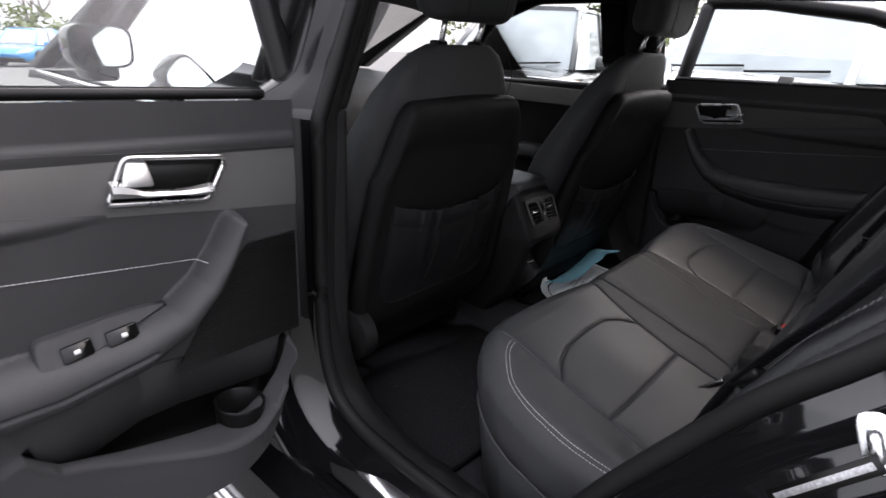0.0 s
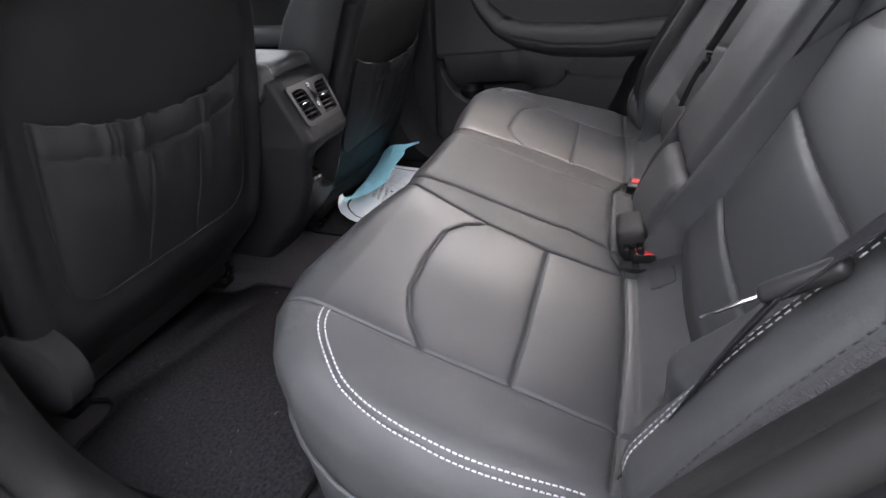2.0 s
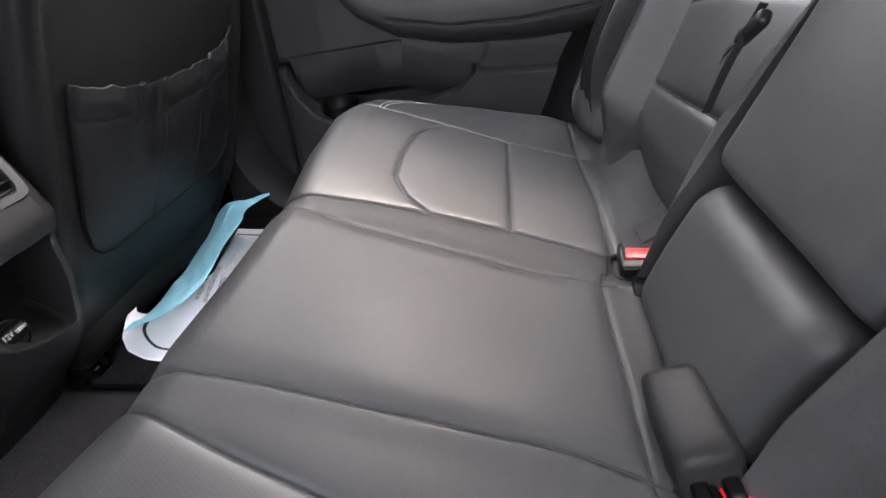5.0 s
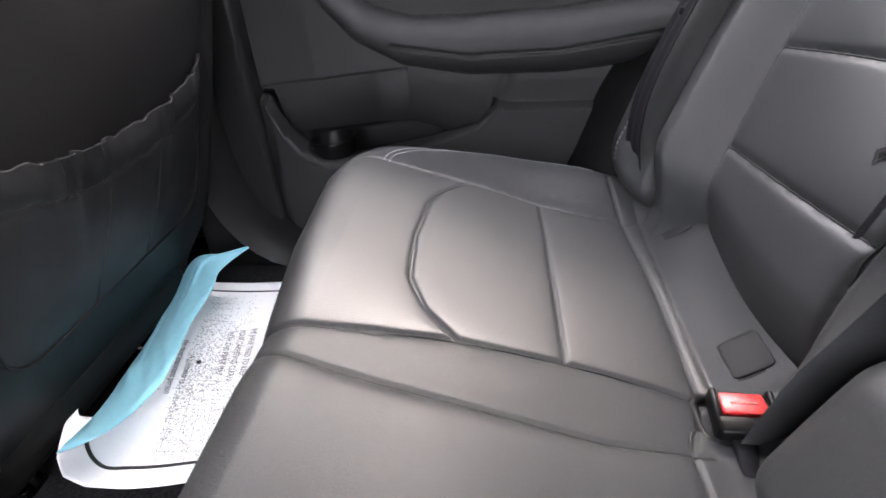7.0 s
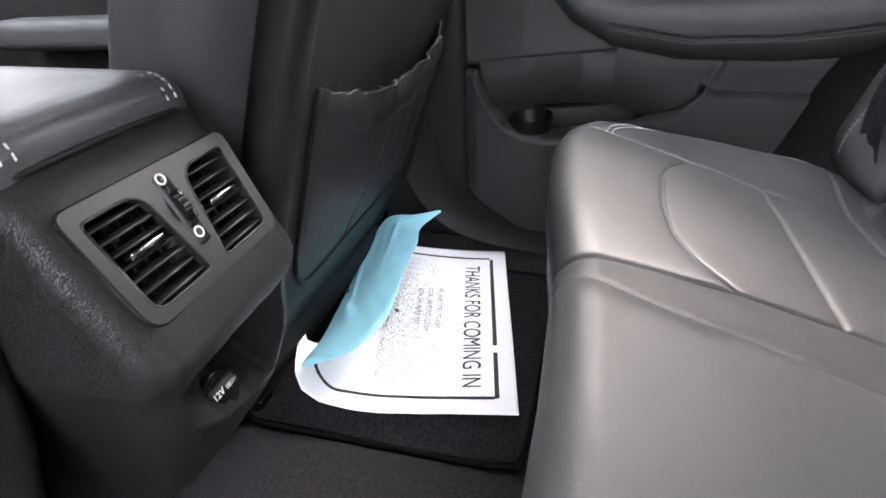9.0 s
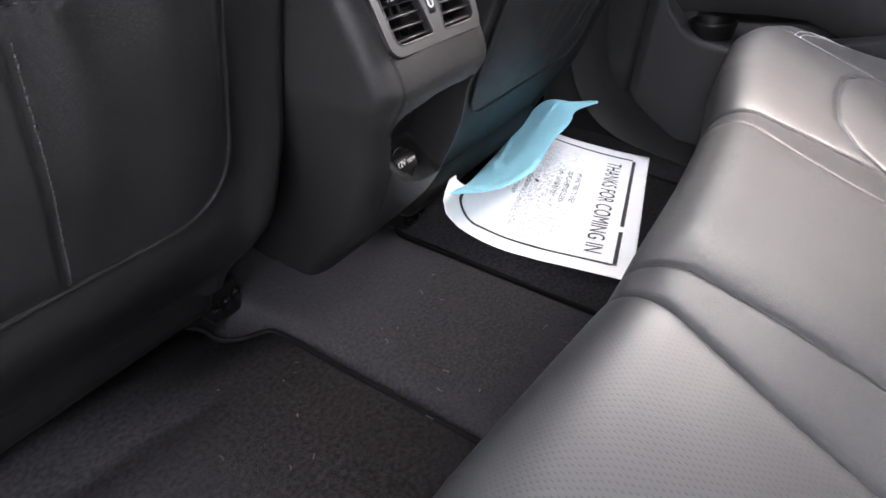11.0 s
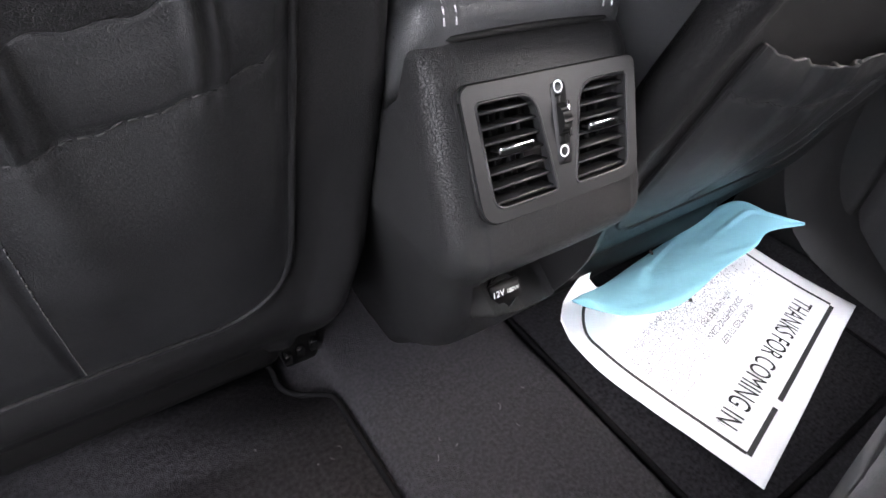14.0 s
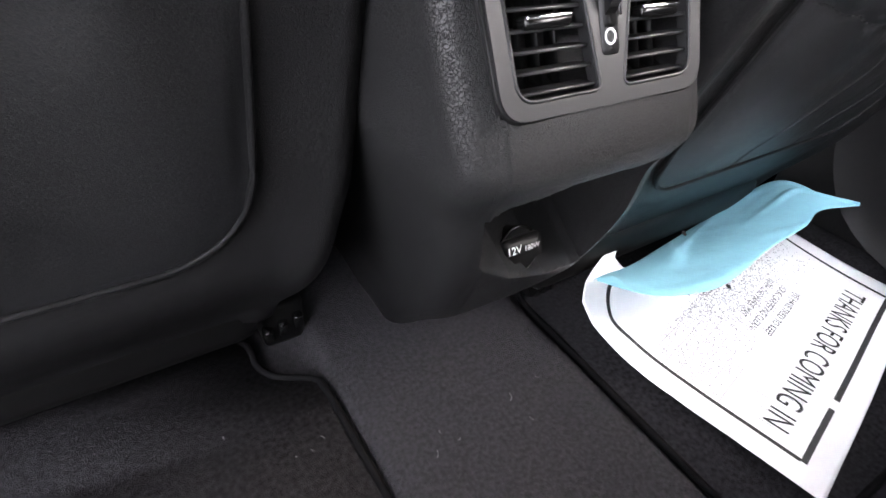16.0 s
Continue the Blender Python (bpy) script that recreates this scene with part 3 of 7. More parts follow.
# ---- buckles and belts ----
def buckle(x, y, z, tilt, turn):
    t = thing("belt_buckle", "black seat belt buckle with a red release button", "seat belt buckle", "rear belt buckles")
    m = pose(x, y, z, tilt, 0, turn)
    # open housing: floor, side cheeks and rear bridge round the button
    bm = rbox((-0.0255, -0.030, -0.016), (0.0255, 0.0145, 0.0010), 0.004, 3)
    bm.transform(m)
    body = part("housing", bm, PLASTIC_DARK, t)
    for s_ in (-1, 1):
        bm = rbox((min(s_ * 0.0205, s_ * 0.0265), -0.028, -0.012), (max(s_ * 0.0205, s_ * 0.0265), 0.0150, 0.0062), 0.0024, 2)
        bm.transform(m)
        part("cheek", bm, PLASTIC_DARK, body)
    bm = rbox((-0.0255, -0.030, -0.012), (0.0255, -0.0130, 0.0066), 0.0030, 3)
    bm.transform(m)
    part("bridge", bm, PLASTIC_DARK, body)
    # wedge-shaped button, its face sloping down to the front
    face = [(-0.0195, -0.0105), (0.0195, -0.0105), (0.0180, 0.0135), (-0.0180, 0.0135)]
    bm = prism(rounded_(face, 0.0030), 0.0, 1.0, lambda p, q, h: m @ Vector((p, q, -0.006 + h * (0.0120 - 0.22 * (q + 0.0105)))), 0.0012, 2)
    part("release_button", bm, RED, body, "bright red release button")
    bm = rbox((-0.0110, -0.0005, 0.0), (0.0110, 0.0022, 0.0003), 0.0)
    for w in bm.verts:
        w.co = m @ Vector((w.co.x, w.co.y, w.co.z + 0.0062 - 0.22 * (w.co.y + 0.0105)))
    part("lettering_bar", bm, FADED_RED, body)
    bm = rbox((-0.015, -0.062, -0.010), (0.015, -0.026, -0.003), 0.003, 2)
    bm.transform(m)
    part("strap", bm, WEBBING, t)
    return t


FADED_RED = mat("faded_red_print", (0.66, 0.12, 0.10), 0.5)
buckle(-0.140, -0.405, 0.596, 8, 97)
buckle(0.172, -0.402, 0.590, 10, -93)


def buckle_well(flip, x0, x1):
    """The black moulded tray in which a buckle stands."""
    t = thing("buckle_well", "black moulded tray holding the rear belt buckles", "buckle tray", "buckle trays")
    out = rounded_([(x0, -0.366), (x1, -0.366), (x1, -0.440), (x0, -0.440)], 0.013, 5)
    tilt = lambda p, q, h: Vector((p, q, 0.5755 + h - 0.10 * (q + 0.40)))
    part("tray", prism(out, -0.012, 0.0, tilt, 0.0), PLASTIC_DARK, t)
    tube_part("tray_rim", [tilt(p, q, 0.0015) for p, q in out + out[:1]], 0.0042, VINYL, t, sides=8)
    return t


buckle_well(-1, -0.172, -0.020)
buckle_well(1, 0.146, 0.196)


def buckle_sleeve():
    t = thing("buckle_sleeve", "rounded black plastic sleeve lying over the middle belt buckle", "buckle sleeve")
    m = pose(-0.092, -0.380, 0.602, -14, 2, 3)
    n_ = 26
    rows_ = []
    for i_ in range(n_):
        k_ = i_ / (n_ - 1)
        e_ = math.sqrt(max(0.0, 1 - abs(2 * k_ - 1) ** 7))
        w_, h_ = 0.0245 * (0.72 + 0.28 * e_) * (1 - 0.06 * k_), 0.0235 * (0.62 + 0.38 * e_)
        ring_ = []
        for a_ in np.linspace(0, 2 * math.pi, 29)[:-1]:
            c_, s_ = math.cos(a_), math.sin(a_)
            ring_.append(tuple(m @ Vector((0.048 * (2 * k_ - 1), w_ * np.sign(c_) * abs(c_) ** 0.45, h_ * np.sign(s_) * abs(s_) ** 0.45))))
        rows_.append(ring_)
    R_ = np.array(rows_)
    v_, f_ = grid(R_[..., 0], R_[..., 1], R_[..., 2], close=True)
    f_ += [tuple(range(27, -1, -1)), tuple((n_ - 1) * 28 + q for q in range(28))]
    part("cover", mesh_of("cover", v_, f_), PLASTIC, t, sharp=50)
    for dy in (-0.010, 0.010):
        bm = rbox((-0.064, dy - 0.006, -0.020), (-0.044, dy + 0.006, 0.004), 0.004, 3)
        bm.transform(m)
        part("stalk", bm, PLASTIC_DARK, t)
    return t


buckle_sleeve()


def webbing(points, width, normal_up, material=WEBBING, n=60, thickness=0.0014):
    """A flat belt along points; its width lies across normal_up."""
    p = spline(points, n)
    tan = np.gradient(p, axis=0)
    tan /= np.linalg.norm(tan, axis=1)[:, None]
    nor = np.array(normal_up, float)
    if nor.ndim == 1:
        nor = np.repeat(nor[None], n, 0)
    else:
        nor = np.array([np.array([np.interp(i / (n - 1), np.linspace(0, 1, len(normal_up)), nor[:, k]) for k in range(3)]) for i in range(n)])
    acr = np.cross(tan, nor)
    acr /= np.linalg.norm(acr, axis=1)[:, None]
    w = np.linspace(-0.5, 0.5, 9)
    P = p[:, None, :] + acr[:, None, :] * (w * width)[None, :, None]
    up = np.cross(acr, tan)
    P = P + up[:, None, :] * (0.0012 * np.cos(w * 14))[None, :, None]
    verts, faces = grid(P[..., 0], P[..., 1], P[..., 2])
    return thick(verts, faces, n, 9, np.repeat(up, 9, 0) * thickness)


def seat_belt(flip):
    t = thing("seat_belt", "black seat belt webbing hanging along the side bolster", "seat belt", "rear seat belts")
    nor = (-flip * 0.25, 0.85, 0.42)
    pts = [on_back(flip * 0.634, 1.07, 0.080), on_back(flip * 0.628, 0.95, 0.087), on_back(flip * 0.616, 0.82, 0.089), on_back(flip * 0.600, 0.72, 0.084), on_back(flip * 0.588, 0.660, 0.066), on_back(flip * 0.580, 0.620, 0.040)]
    v, f = webbing(pts, 0.034, nor)
    part("webbing", mesh_of("webbing", v, f), WEBBING, t)
    bm = bmesh.new()
    bmesh.ops.create_uvsphere(bm, u_segments=14, v_segments=8, radius=0.0065)
    bm.transform(Matrix.Translation(on_back(flip * 0.618, 0.80, 0.091)) @ Matrix.Diagonal((1, 0.6, 1, 1)))
    part("stop_button", bm, PLASTIC_DARK, t)
    # anchor guide at the shoulder
    bm = rbox((-0.03, -0.012, -0.02), (0.03, 0.012, 0.02), 0.006, 2)
    bm.transform(pose(*on_back(flip * 0.625, 1.075, 0.075), 0, 0, 0))
    part("belt_guide", bm, PLASTIC_DARK, t)
    return t


left_belt = thing("seat_belt", "black seat belt with a chrome tongue lying along the side bolster", "seat belt", "rear seat belts")
seat_belt(1)


def latch_plate(parent, m):
    """A chrome tongue in its moulded grip."""
    bm = rbox((-0.020, -0.012, -0.008), (0.042, 0.014, 0.008), 0.0075, 4)
    bm.transform(m)
    grip = part("tongue_grip", bm, PLASTIC_SMOOTH, parent, "black plastic grip")
    outline = [(-0.066, -0.010), (-0.066, 0.012), (-0.018, 0.012), (-0.018, -0.010)]
    bm = prism(outline, -0.0012, 0.0012, lambda p, q, h: m @ Vector((p, q, h)), 0.0006, 1)
    part("tongue", bm, CHROME, grip, "chrome belt tongue")
    bm = rbox((-0.058, -0.0022, 0.0010), (-0.026, 0.0042, 0.0018), 0.0)
    bm.transform(m)
    part("tongue_slot", bm, PLASTIC_DARK, grip)


bx_ = Vector((-0.30, -0.64, 0.71)).normalized()
bz_ = bx_.cross(Vector((-0.62, 0.10, 0.78))).normalized()
by_ = bz_.cross(bx_)
LB = Matrix((bx_, by_, bz_)).transposed().to_4x4()
LB.translation = (-0.637, -0.438, 0.848)
latch_plate(left_belt, LB @ pose(0, 0, 0, 18, 0, 0) @ Matrix.Diagonal((0.88, 0.9, 0.9, 1)))
strap = [(-0.640, -0.440, 0.848), (-0.655, -0.468, 0.905), (-0.675, -0.520, 1.00), (-0.69, -0.57, 1.10)]
v, f = webbing(strap, 0.040, (0.33, 0.645, 0.305))
part("shoulder_webbing", mesh_of("shoulder_webbing", v, f), WEBBING, left_belt)
strap = [(-0.640, -0.436, 0.845), (-0.630, -0.415, 0.78), (-0.618, -0.395, 0.70), (-0.606, -0.372, 0.62)]
v, f = webbing(strap, 0.030, (0.33, 0.645, 0.305))
part("lap_webbing", mesh_of("lap_webbing", v, f), WEBBING, left_belt)

middle_belt = thing("middle_seat_belt", "narrow black centre belt with a small metal tongue over the backrest", "seat belt")
strap = [on_back(0.146, 1.10, 0.055), on_back(0.156, 0.98, 0.062), on_back(0.166, 0.90, 0.056), on_back(0.180, 0.832, 0.050)]
v, f = webbing(strap, 0.022, (0.75, 0.6, 0.3))
part("webbing", mesh_of("webbing", v, f), WEBBING, middle_belt)
strap = [on_back(0.180, 0.830, 0.046), on_back(0.186, 0.78, 0.040), on_back(0.190, 0.735, 0.030)]
v, f = webbing(strap, 0.014, (0.75, 0.6, 0.3))
part("webbing_tail", mesh_of("webbing_tail", v, f), WEBBING, middle_belt)
mx = Vector((-0.82, -0.06, 0.56)).normalized()
my = Vector((0, 0.898, 0.44)).cross(mx).normalized()
MB = Matrix((mx, my, mx.cross(my))).transposed().to_4x4()
MB.translation = (0.188, -0.478, 0.823)
latch_plate(middle_belt, MB @ Matrix.Diagonal((0.85, 0.62, 0.8, 1)))

# ---- floor, tunnel and mats ----
fx = np.linspace(-0.70, 0.70, 141)
fy = np.linspace(-0.10, 1.60, 120)
FX, FY = np.meshgrid(fx, fy)
FZ = 0.362 + 0.020 * (1 - smooth01(np.abs(FX - 0.042), 0.112, 0.134)) + 0.03 * smooth01(np.abs(FX), 0.60, 0.68) + 0.0012 * np.sin(40 * FX) * np.sin(33 * FY) + 0.05 * smooth01(FY, 0.45, 0.75)
v, f = thick(*grid(FX, FY, FZ), *FX.shape, np.array([0, 0, -0.03]))
tagged(part("floor", mesh_of("floor", v, f), CARPET), "dark charcoal carpet over the cabin floor and tunnel", "floor", kind="structure")


def floor_mat(flip):
    t = thing("floor_mat", "dark carpet floor mat with a bound edge", "floor mat", "rear floor mats")
    x0 = 0.090 if flip < 0 else 0.172
    out = [(x0, 0.070), (x0 + 0.006, 0.042), (x0 + 0.03, 0.026), (0.40, 0.020), (0.585, 0.022), (0.605, 0.045), (0.610, 0.20), (0.600, 0.36), (0.575, 0.40), (0.50, 0.405), (0.475, 0.43), (0.47, 0.52), (0.20, 0.52), (x0 + 0.052, 0.47), (x0 + 0.050, 0.435), (x0 + 0.036, 0.412), (x0 + 0.012, 0.398), (x0 + 0.001, 0.382), (x0, 0.30)]
    line = spline([(flip * x, y, 0.3745) for x, y in out + out[:1]], 150)
    bm = bmesh.new()
    vs = [bm.verts.new((p[0], p[1], 0.366)) for p in line[:-1]]
    fc = bm.faces.new(vs)
    ext = bmesh.ops.extrude_face_region(bm, geom=[fc])
    for e in ext["geom"]:
        if isinstance(e, bmesh.types.BMVert):
            e.co.z = 0.3755 + 0.0015 * math.sin(e.co.x * 30) * math.sin(e.co.y * 25)
    pile = part("carpet", bm, MAT_CARPET, t)
    tube_part("binding", [(p[0], p[1], 0.3745) for p in line], 0.0040, BINDING, pile, "black bound edge", sides=7)
    return t


floor_mat(-1)
floor_mat(1)

rng = random.Random(5)
verts, faces = [], []
for i in range(42):
    x, y = rng.uniform(-0.58, 0.12), rng.uniform(0.03, 0.42)
    z = 0.379 if x < -0.10 else 0.385
    w, L = rng.uniform(0, 6.28), rng.choice((0.002, 0.003, 0.005, 0.009))
    bend = rng.uniform(-1, 1)
    pts = [(x + L * s * math.cos(w + bend * s), y + L * s * math.sin(w + bend * s), z + 0.0006 * math.sin(3 * s)) for s in np.linspace(-0.5, 0.5, 5)]
    v, f = tube(pts, 0.00028 if L > 0.004 else 0.0005, sides=4)
    faces += [tuple(k + len(verts) for k in q) for q in f]
    verts += list(v)
tagged(part("lint", mesh_of("lint", verts, faces), LINT), "pale lint and fibres scattered over the carpet", "lint", kind="stuff")

# ---- centre console with rear vents ----
console = thing("centre_console", "black centre console with rear air vents and a leather lid", "car console")
CO = Vector((0, 0.2365, 0.770))
CU = Vector((0, 0.46, 0.888)).normalized()
CN = Vector((0, -CU.z, CU.y))


def con(p, q, h):
    """A place on the console's rear face: across, up and out."""
    return CO + Vector((p, 0, 0)) + CU * q + CN * h


prof = np.array([(0.2965, 0.8275), (0.2785, 0.8245), (0.2635, 0.8125), (0.2365, 0.765), (0.2130, 0.7215), (0.2105, 0.7085), (0.2155, 0.6970), (0.2280, 0.6760), (0.240, 0.630), (0.262, 0.580), (0.292, 0.525), (0.328, 0.480), (0.366, 0.440), (0.408, 0.385)])
rows = spline([(0, a, b) for a, b in prof], 150)
half = np.interp(rows[:, 2], [0.38, 0.46, 0.56, 0.70, 0.77, 0.83], [0.080, 0.080, 0.084, 0.088, 0.090, 0.086])
cols = []
rc = 0.022
for s in np.linspace(0, 1, 18):
    cols.append((-1, 0.62 * (1 - s) + rc * s))
for w in np.linspace(0, math.pi / 2, 9)[1:]:
    cols.append((("c", -1), w))
mid = np.linspace(-1, 1, 101)[1:-1]
for s in mid:
    cols.append((("m", s), 0))
for w in np.linspace(math.pi / 2, 0, 9)[:-1]:
    cols.append((("c", 1), w))
for s in np.linspace(1, 0, 18):
    cols.append((1, 0.62 * (1 - s) + rc * s))
V = np.zeros((len(rows), len(cols), 3))
for i, (_, yr, z) in enumerate(rows):
    hw = half[i]
    for j, (k, s) in enumerate(cols):
        if isinstance(k, tuple) and k[0] == "c":
            V[i, j] = (k[1] * (hw - rc + rc * math.cos(s)), yr + rc - rc * math.sin(s), z)
        elif isinstance(k, tuple):
            x = k[1] * (hw - rc)
            y = yr - 0.004 * math.cos(x * 19)
            # hollow behind the vents
            q = (Vector((0, yr, z)) - CO).dot(CU)
            hole = (1 - smooth01(np.array(abs(q - 0.003)), 0.034, 0.037)) * (1 - smooth01(np.array(abs(x)), 0.0650, 0.0675))
            y += 0.030 * float(hole)
            # socket bay, cut slantwise under the vents
            top_z = float(np.interp(x, [-0.075, -0.055, -0.02, 0.02, 0.06], [0.658, 0.681, 0.692, 0.692, 0.690]))
            low_z = float(np.interp(x, [-0.068, -0.03, 0.012, 0.05], [0.632, 0.592, 0.567, 0.556]))
            if x > -0.066 and low_z < z:
                y += min(0.062, 1.5 * (z - low_z)) * float(1 - smooth01(np.array(z), top_z - 0.002, top_z + 0.004))
            V[i, j] = (x, y, z)
        else:
            V[i, j] = (k * hw, yr + s, z)
# the foot stands a little off the vents' middle
V[..., 0] += 0.27 * np.clip(0.70 - V[..., 2], 0, 0.31)
v, f = grid(V[..., 0], V[..., 1], V[..., 2])
body = part("body", mesh_of("body", v, [tuple(reversed(q)) for q in f]), PLASTIC, console, "grained black plastic body", sharp=50)


def rounded(points, r, n=5):
    """A polygon with rounded corners."""
    out = []
    P = [Vector((*p, 0)) for p in points]
    for i, p in enumerate(P):
        a, b = P[i - 1], P[(i + 1) % len(P)]
        ri = r[i] if hasattr(r, "__len__") else r
        da, db = (a - p).normalized(), (b - p).normalized()
        for k in range(n + 1):
            t = k / n
            q = (p + da * ri) * (1 - t) ** 2 + p * 2 * t * (1 - t) + (p + db * ri) * t ** 2
            out.append((q.x, q.y))
    return out


def plate(outer, holes, h0, h1, to):
    """A plate with holes through it, from height h0 to h1."""
    bm = bmesh.new()
    loops = []
    for pts in [outer] + holes:
        vs = [bm.verts.new((p, q, 0)) for p, q in pts]
        loops.append(vs)
        for i in range(len(vs)):
            bm.edges.new((vs[i], vs[(i + 1) % len(vs)]))
    bmesh.ops.triangle_fill(bm, use_beauty=True, use_dissolve=False, edges=list(bm.edges))
    ext = bmesh.ops.extrude_face_region(bm, geom=list(bm.faces))
    for e in ext["geom"]:
        if isinstance(e, bmesh.types.BMVert):
            e.co.z = 1
    for w in bm.verts:
        w.co = to(w.co.x, w.co.y, h1 if w.co.z > 0.5 else h0)
    bmesh.ops.recalc_face_normals(bm, faces=bm.faces)
    return bm


outer = rounded([(-0.0735, 0.0435), (0.0735, 0.0435), (0.069, -0.0375), (-0.069, -0.0375)], [0.008, 0.008, 0.014, 0.014], 6)
LV = [(-0.0640, 0.0335), (-0.0195, 0.0335), (-0.0080, -0.0295), (-0.0600, -0.0295)]
RV = [(0.0640, 0.0335), (0.0600, -0.0295), (0.0080, -0.0295), (0.0195, 0.0335)]
hole_l = rounded(LV, [0.004, 0.014, 0.005, 0.010], 6)
hole_r = rounded(RV, [0.004, 0.010, 0.005, 0.014], 6)
panel = part("vent_panel", from_bm("vent_panel", plate(outer, [hole_l, hole_r], -0.004, 0.0035, con), smooth=False), PLASTIC_SMOOTH, console, "satin dark grey vent surround")
tube_part("panel_gap", [con(p, q, 0.0006) for p, q in outer + outer[:1]], 0.0012, PLASTIC_DARK, panel, sides=6)
for quad, flip in ((LV, -1), (RV, 1)):
    rim = hole_l if flip < 0 else hole_r
    tube_part("vent_rim", [con(p, q, 0.0032) for p, q in rim + rim[:1]], 0.0011, PLASTIC_SMOOTH, panel, sides=6)
    vent = part("air_vent", from_bm("air_vent", plate(rim, [], -0.0285, -0.0265, con)), GLOSS_BLACK, console, "black slatted air vent")
    for k in range(7):
        q = 0.0272 - k * 0.0089
        s = (0.0335 - q) / 0.063
        xo, xi = 0.0638 - 0.0040 * s, 0.0200 - 0.0115 * s
        xa, xb = sorted((flip * xo, flip * xi))
        bm = rbox((xa, -0.0008, -0.0105), (xb, 0.0009, 0.0005), 0.0004, 1)
        for w in bm.verts:
            w.co = con(w.co.x, q + w.co.y - 0.18 * w.co.z, w.co.z + 0.0005)
        part("slat", bm, SLAT, vent)
    for k in range(4):
        x = flip * (0.018 + 0.0118 * k)
        bm = rbox((x - 0.0005, -0.028, -0.022), (x + 0.0005, 0.032, -0.014), 0.0)
        for w in bm.verts:
            w.co = con(*w.co)
        part("fin", bm, PLASTIC_DARK, vent)
    xa, xb = sorted((flip * 0.0240, flip * 0.0520))
    bm = rbox((xa, 0.0005, -0.006), (xb, 0.0068, 0.0045), 0.0022, 3)
    for w in bm.verts:
        w.co = con(*w.co)
    tab = part("tab", bm, GLOSS_BLACK, vent)
    bm = rbox((xa + 0.0005, 0.0042, 0.0030), (xb - 0.0005, 0.0066, 0.0054), 0.0008, 2)
    for w in bm.verts:
        w.co = con(*w.co)
    part("chrome_strip", bm, CHROME, tab, "chrome strip")
# thumbwheel between the vents
slot = rounded([(-0.0042, 0.0290), (0.0042, 0.0290), (0.0042, -0.0020), (-0.0042, -0.0020)], 0.002, 3)
part("wheel_slot", plate(slot, [], 0.0030, 0.0044, con), PLASTIC_DARK, panel)
bm = bmesh.new()
ringv = []
for k in range(64):
    w = 2 * math.pi * k / 64
    r = 0.0245 + (0.0005 if k % 2 else 0)
    for x in (-0.0034, 0.0034):
        ringv.append(bm.verts.new(con(x, 0.0135 + r * math.cos(w) * 0.62, -0.0145 + r * math.sin(w))))
for k in range(64):
    a, b = ringv[2 * k], ringv[2 * k + 1]
    c, d = ringv[(2 * k + 2) % 128], ringv[(2 * k + 3) % 128]
    bm.faces.new((a, b, d, c))
bm.faces.new(ringv[0::2])
bm.faces.new(list(reversed(ringv[1::2])))
wheel = part("thumbwheel", from_bm("thumbwheel", bm, smooth=False), PLASTIC_DARK, panel, "ridged black thumbwheel")
bm = rbox((0.0028, -0.011, 0.0072), (0.0046, 0.015, 0.0096), 0.0006, 1)
for w in bm.verts:
    w.co = con(w.co.x, w.co.y * 0.85 + 0.0118, w.co.z - 8 * (w.co.y - 0.002) ** 2)
part("chrome_edge", bm, CHROME, wheel)
for q, solid in ((0.0335, True), (-0.0062, False)):
    ring = [con(0.0034 * math.cos(w), q + 0.0034 * math.sin(w), 0.0038) for w in np.linspace(0, 2 * math.pi, 25)]
    tube_part("symbol", ring, 0.0007, WHITE_MARK, panel, sides=5)
    if solid:
        bm = rbox((-0.0012, q - 0.0005, 0.0034), (0.0022, q + 0.0005, 0.0040), 0.0)
        for w in bm.verts:
            w.co = con(*w.co)
        part("symbol", bm, WHITE_MARK, panel)
boss = rounded([(-0.0062, 0.036), (0.0062, 0.036), (0.0058, -0.0145), (-0.0058, -0.0145)], 0.003, 3)
part("boss", plate(boss, [], 0.0030, 0.0040, con), PLASTIC_SMOOTH, panel)

# power socket in the bay
SO = Vector((0.019, 0.281, 0.596))
SU = Vector((0, 0.41, 0.91)).normalized()
SN = Vector((0, -SU.z, SU.y))
sock = lambda p, q, h: SO + Vector((p, 0, 0)) + SU * (q - 0.003) + SN * (h + 0.009)
disc = [(0.0165 * math.cos(w), 0.0165 * math.sin(w)) for w in np.linspace(0, 2 * math.pi, 33)[:-1]]
socket = part("power_socket", plate(disc, [], -0.03, 0.002, sock), PLASTIC_DARK, console, "black capped power socket")
tube_part("socket_rim", [sock(0.0172 * math.cos(w), 0.0172 * math.sin(w), 0.001) for w in np.linspace(0, 2 * math.pi, 33)], 0.0014, GLOSS_BLACK, socket, sides=6)
cap = rounded([(-0.0165, 0.011), (0.018, 0.011), (0.018, -0.008), (-0.0165, -0.008)], 0.004, 4)
part("cap", plate(cap, [], 0.002, 0.006, sock), PLASTIC_DARK, socket)
R = Matrix.Translation(sock(-0.0145, -0.001, 0.0061)) @ Matrix((( 1, 0, 0), (0, SU.y, SN.y), (0, SU.z, SN.z))).to_4x4()
lettering("lettering", "12V", 0.0085, WHITE_MARK, socket, R, lift=0.0002)
R2 = R.copy()
R2.translation = sock(0.0015, -0.001, 0.0061)
lettering("lettering", "180W", 0.0058, WHITE_MARK, socket, R2, lift=0.0002)

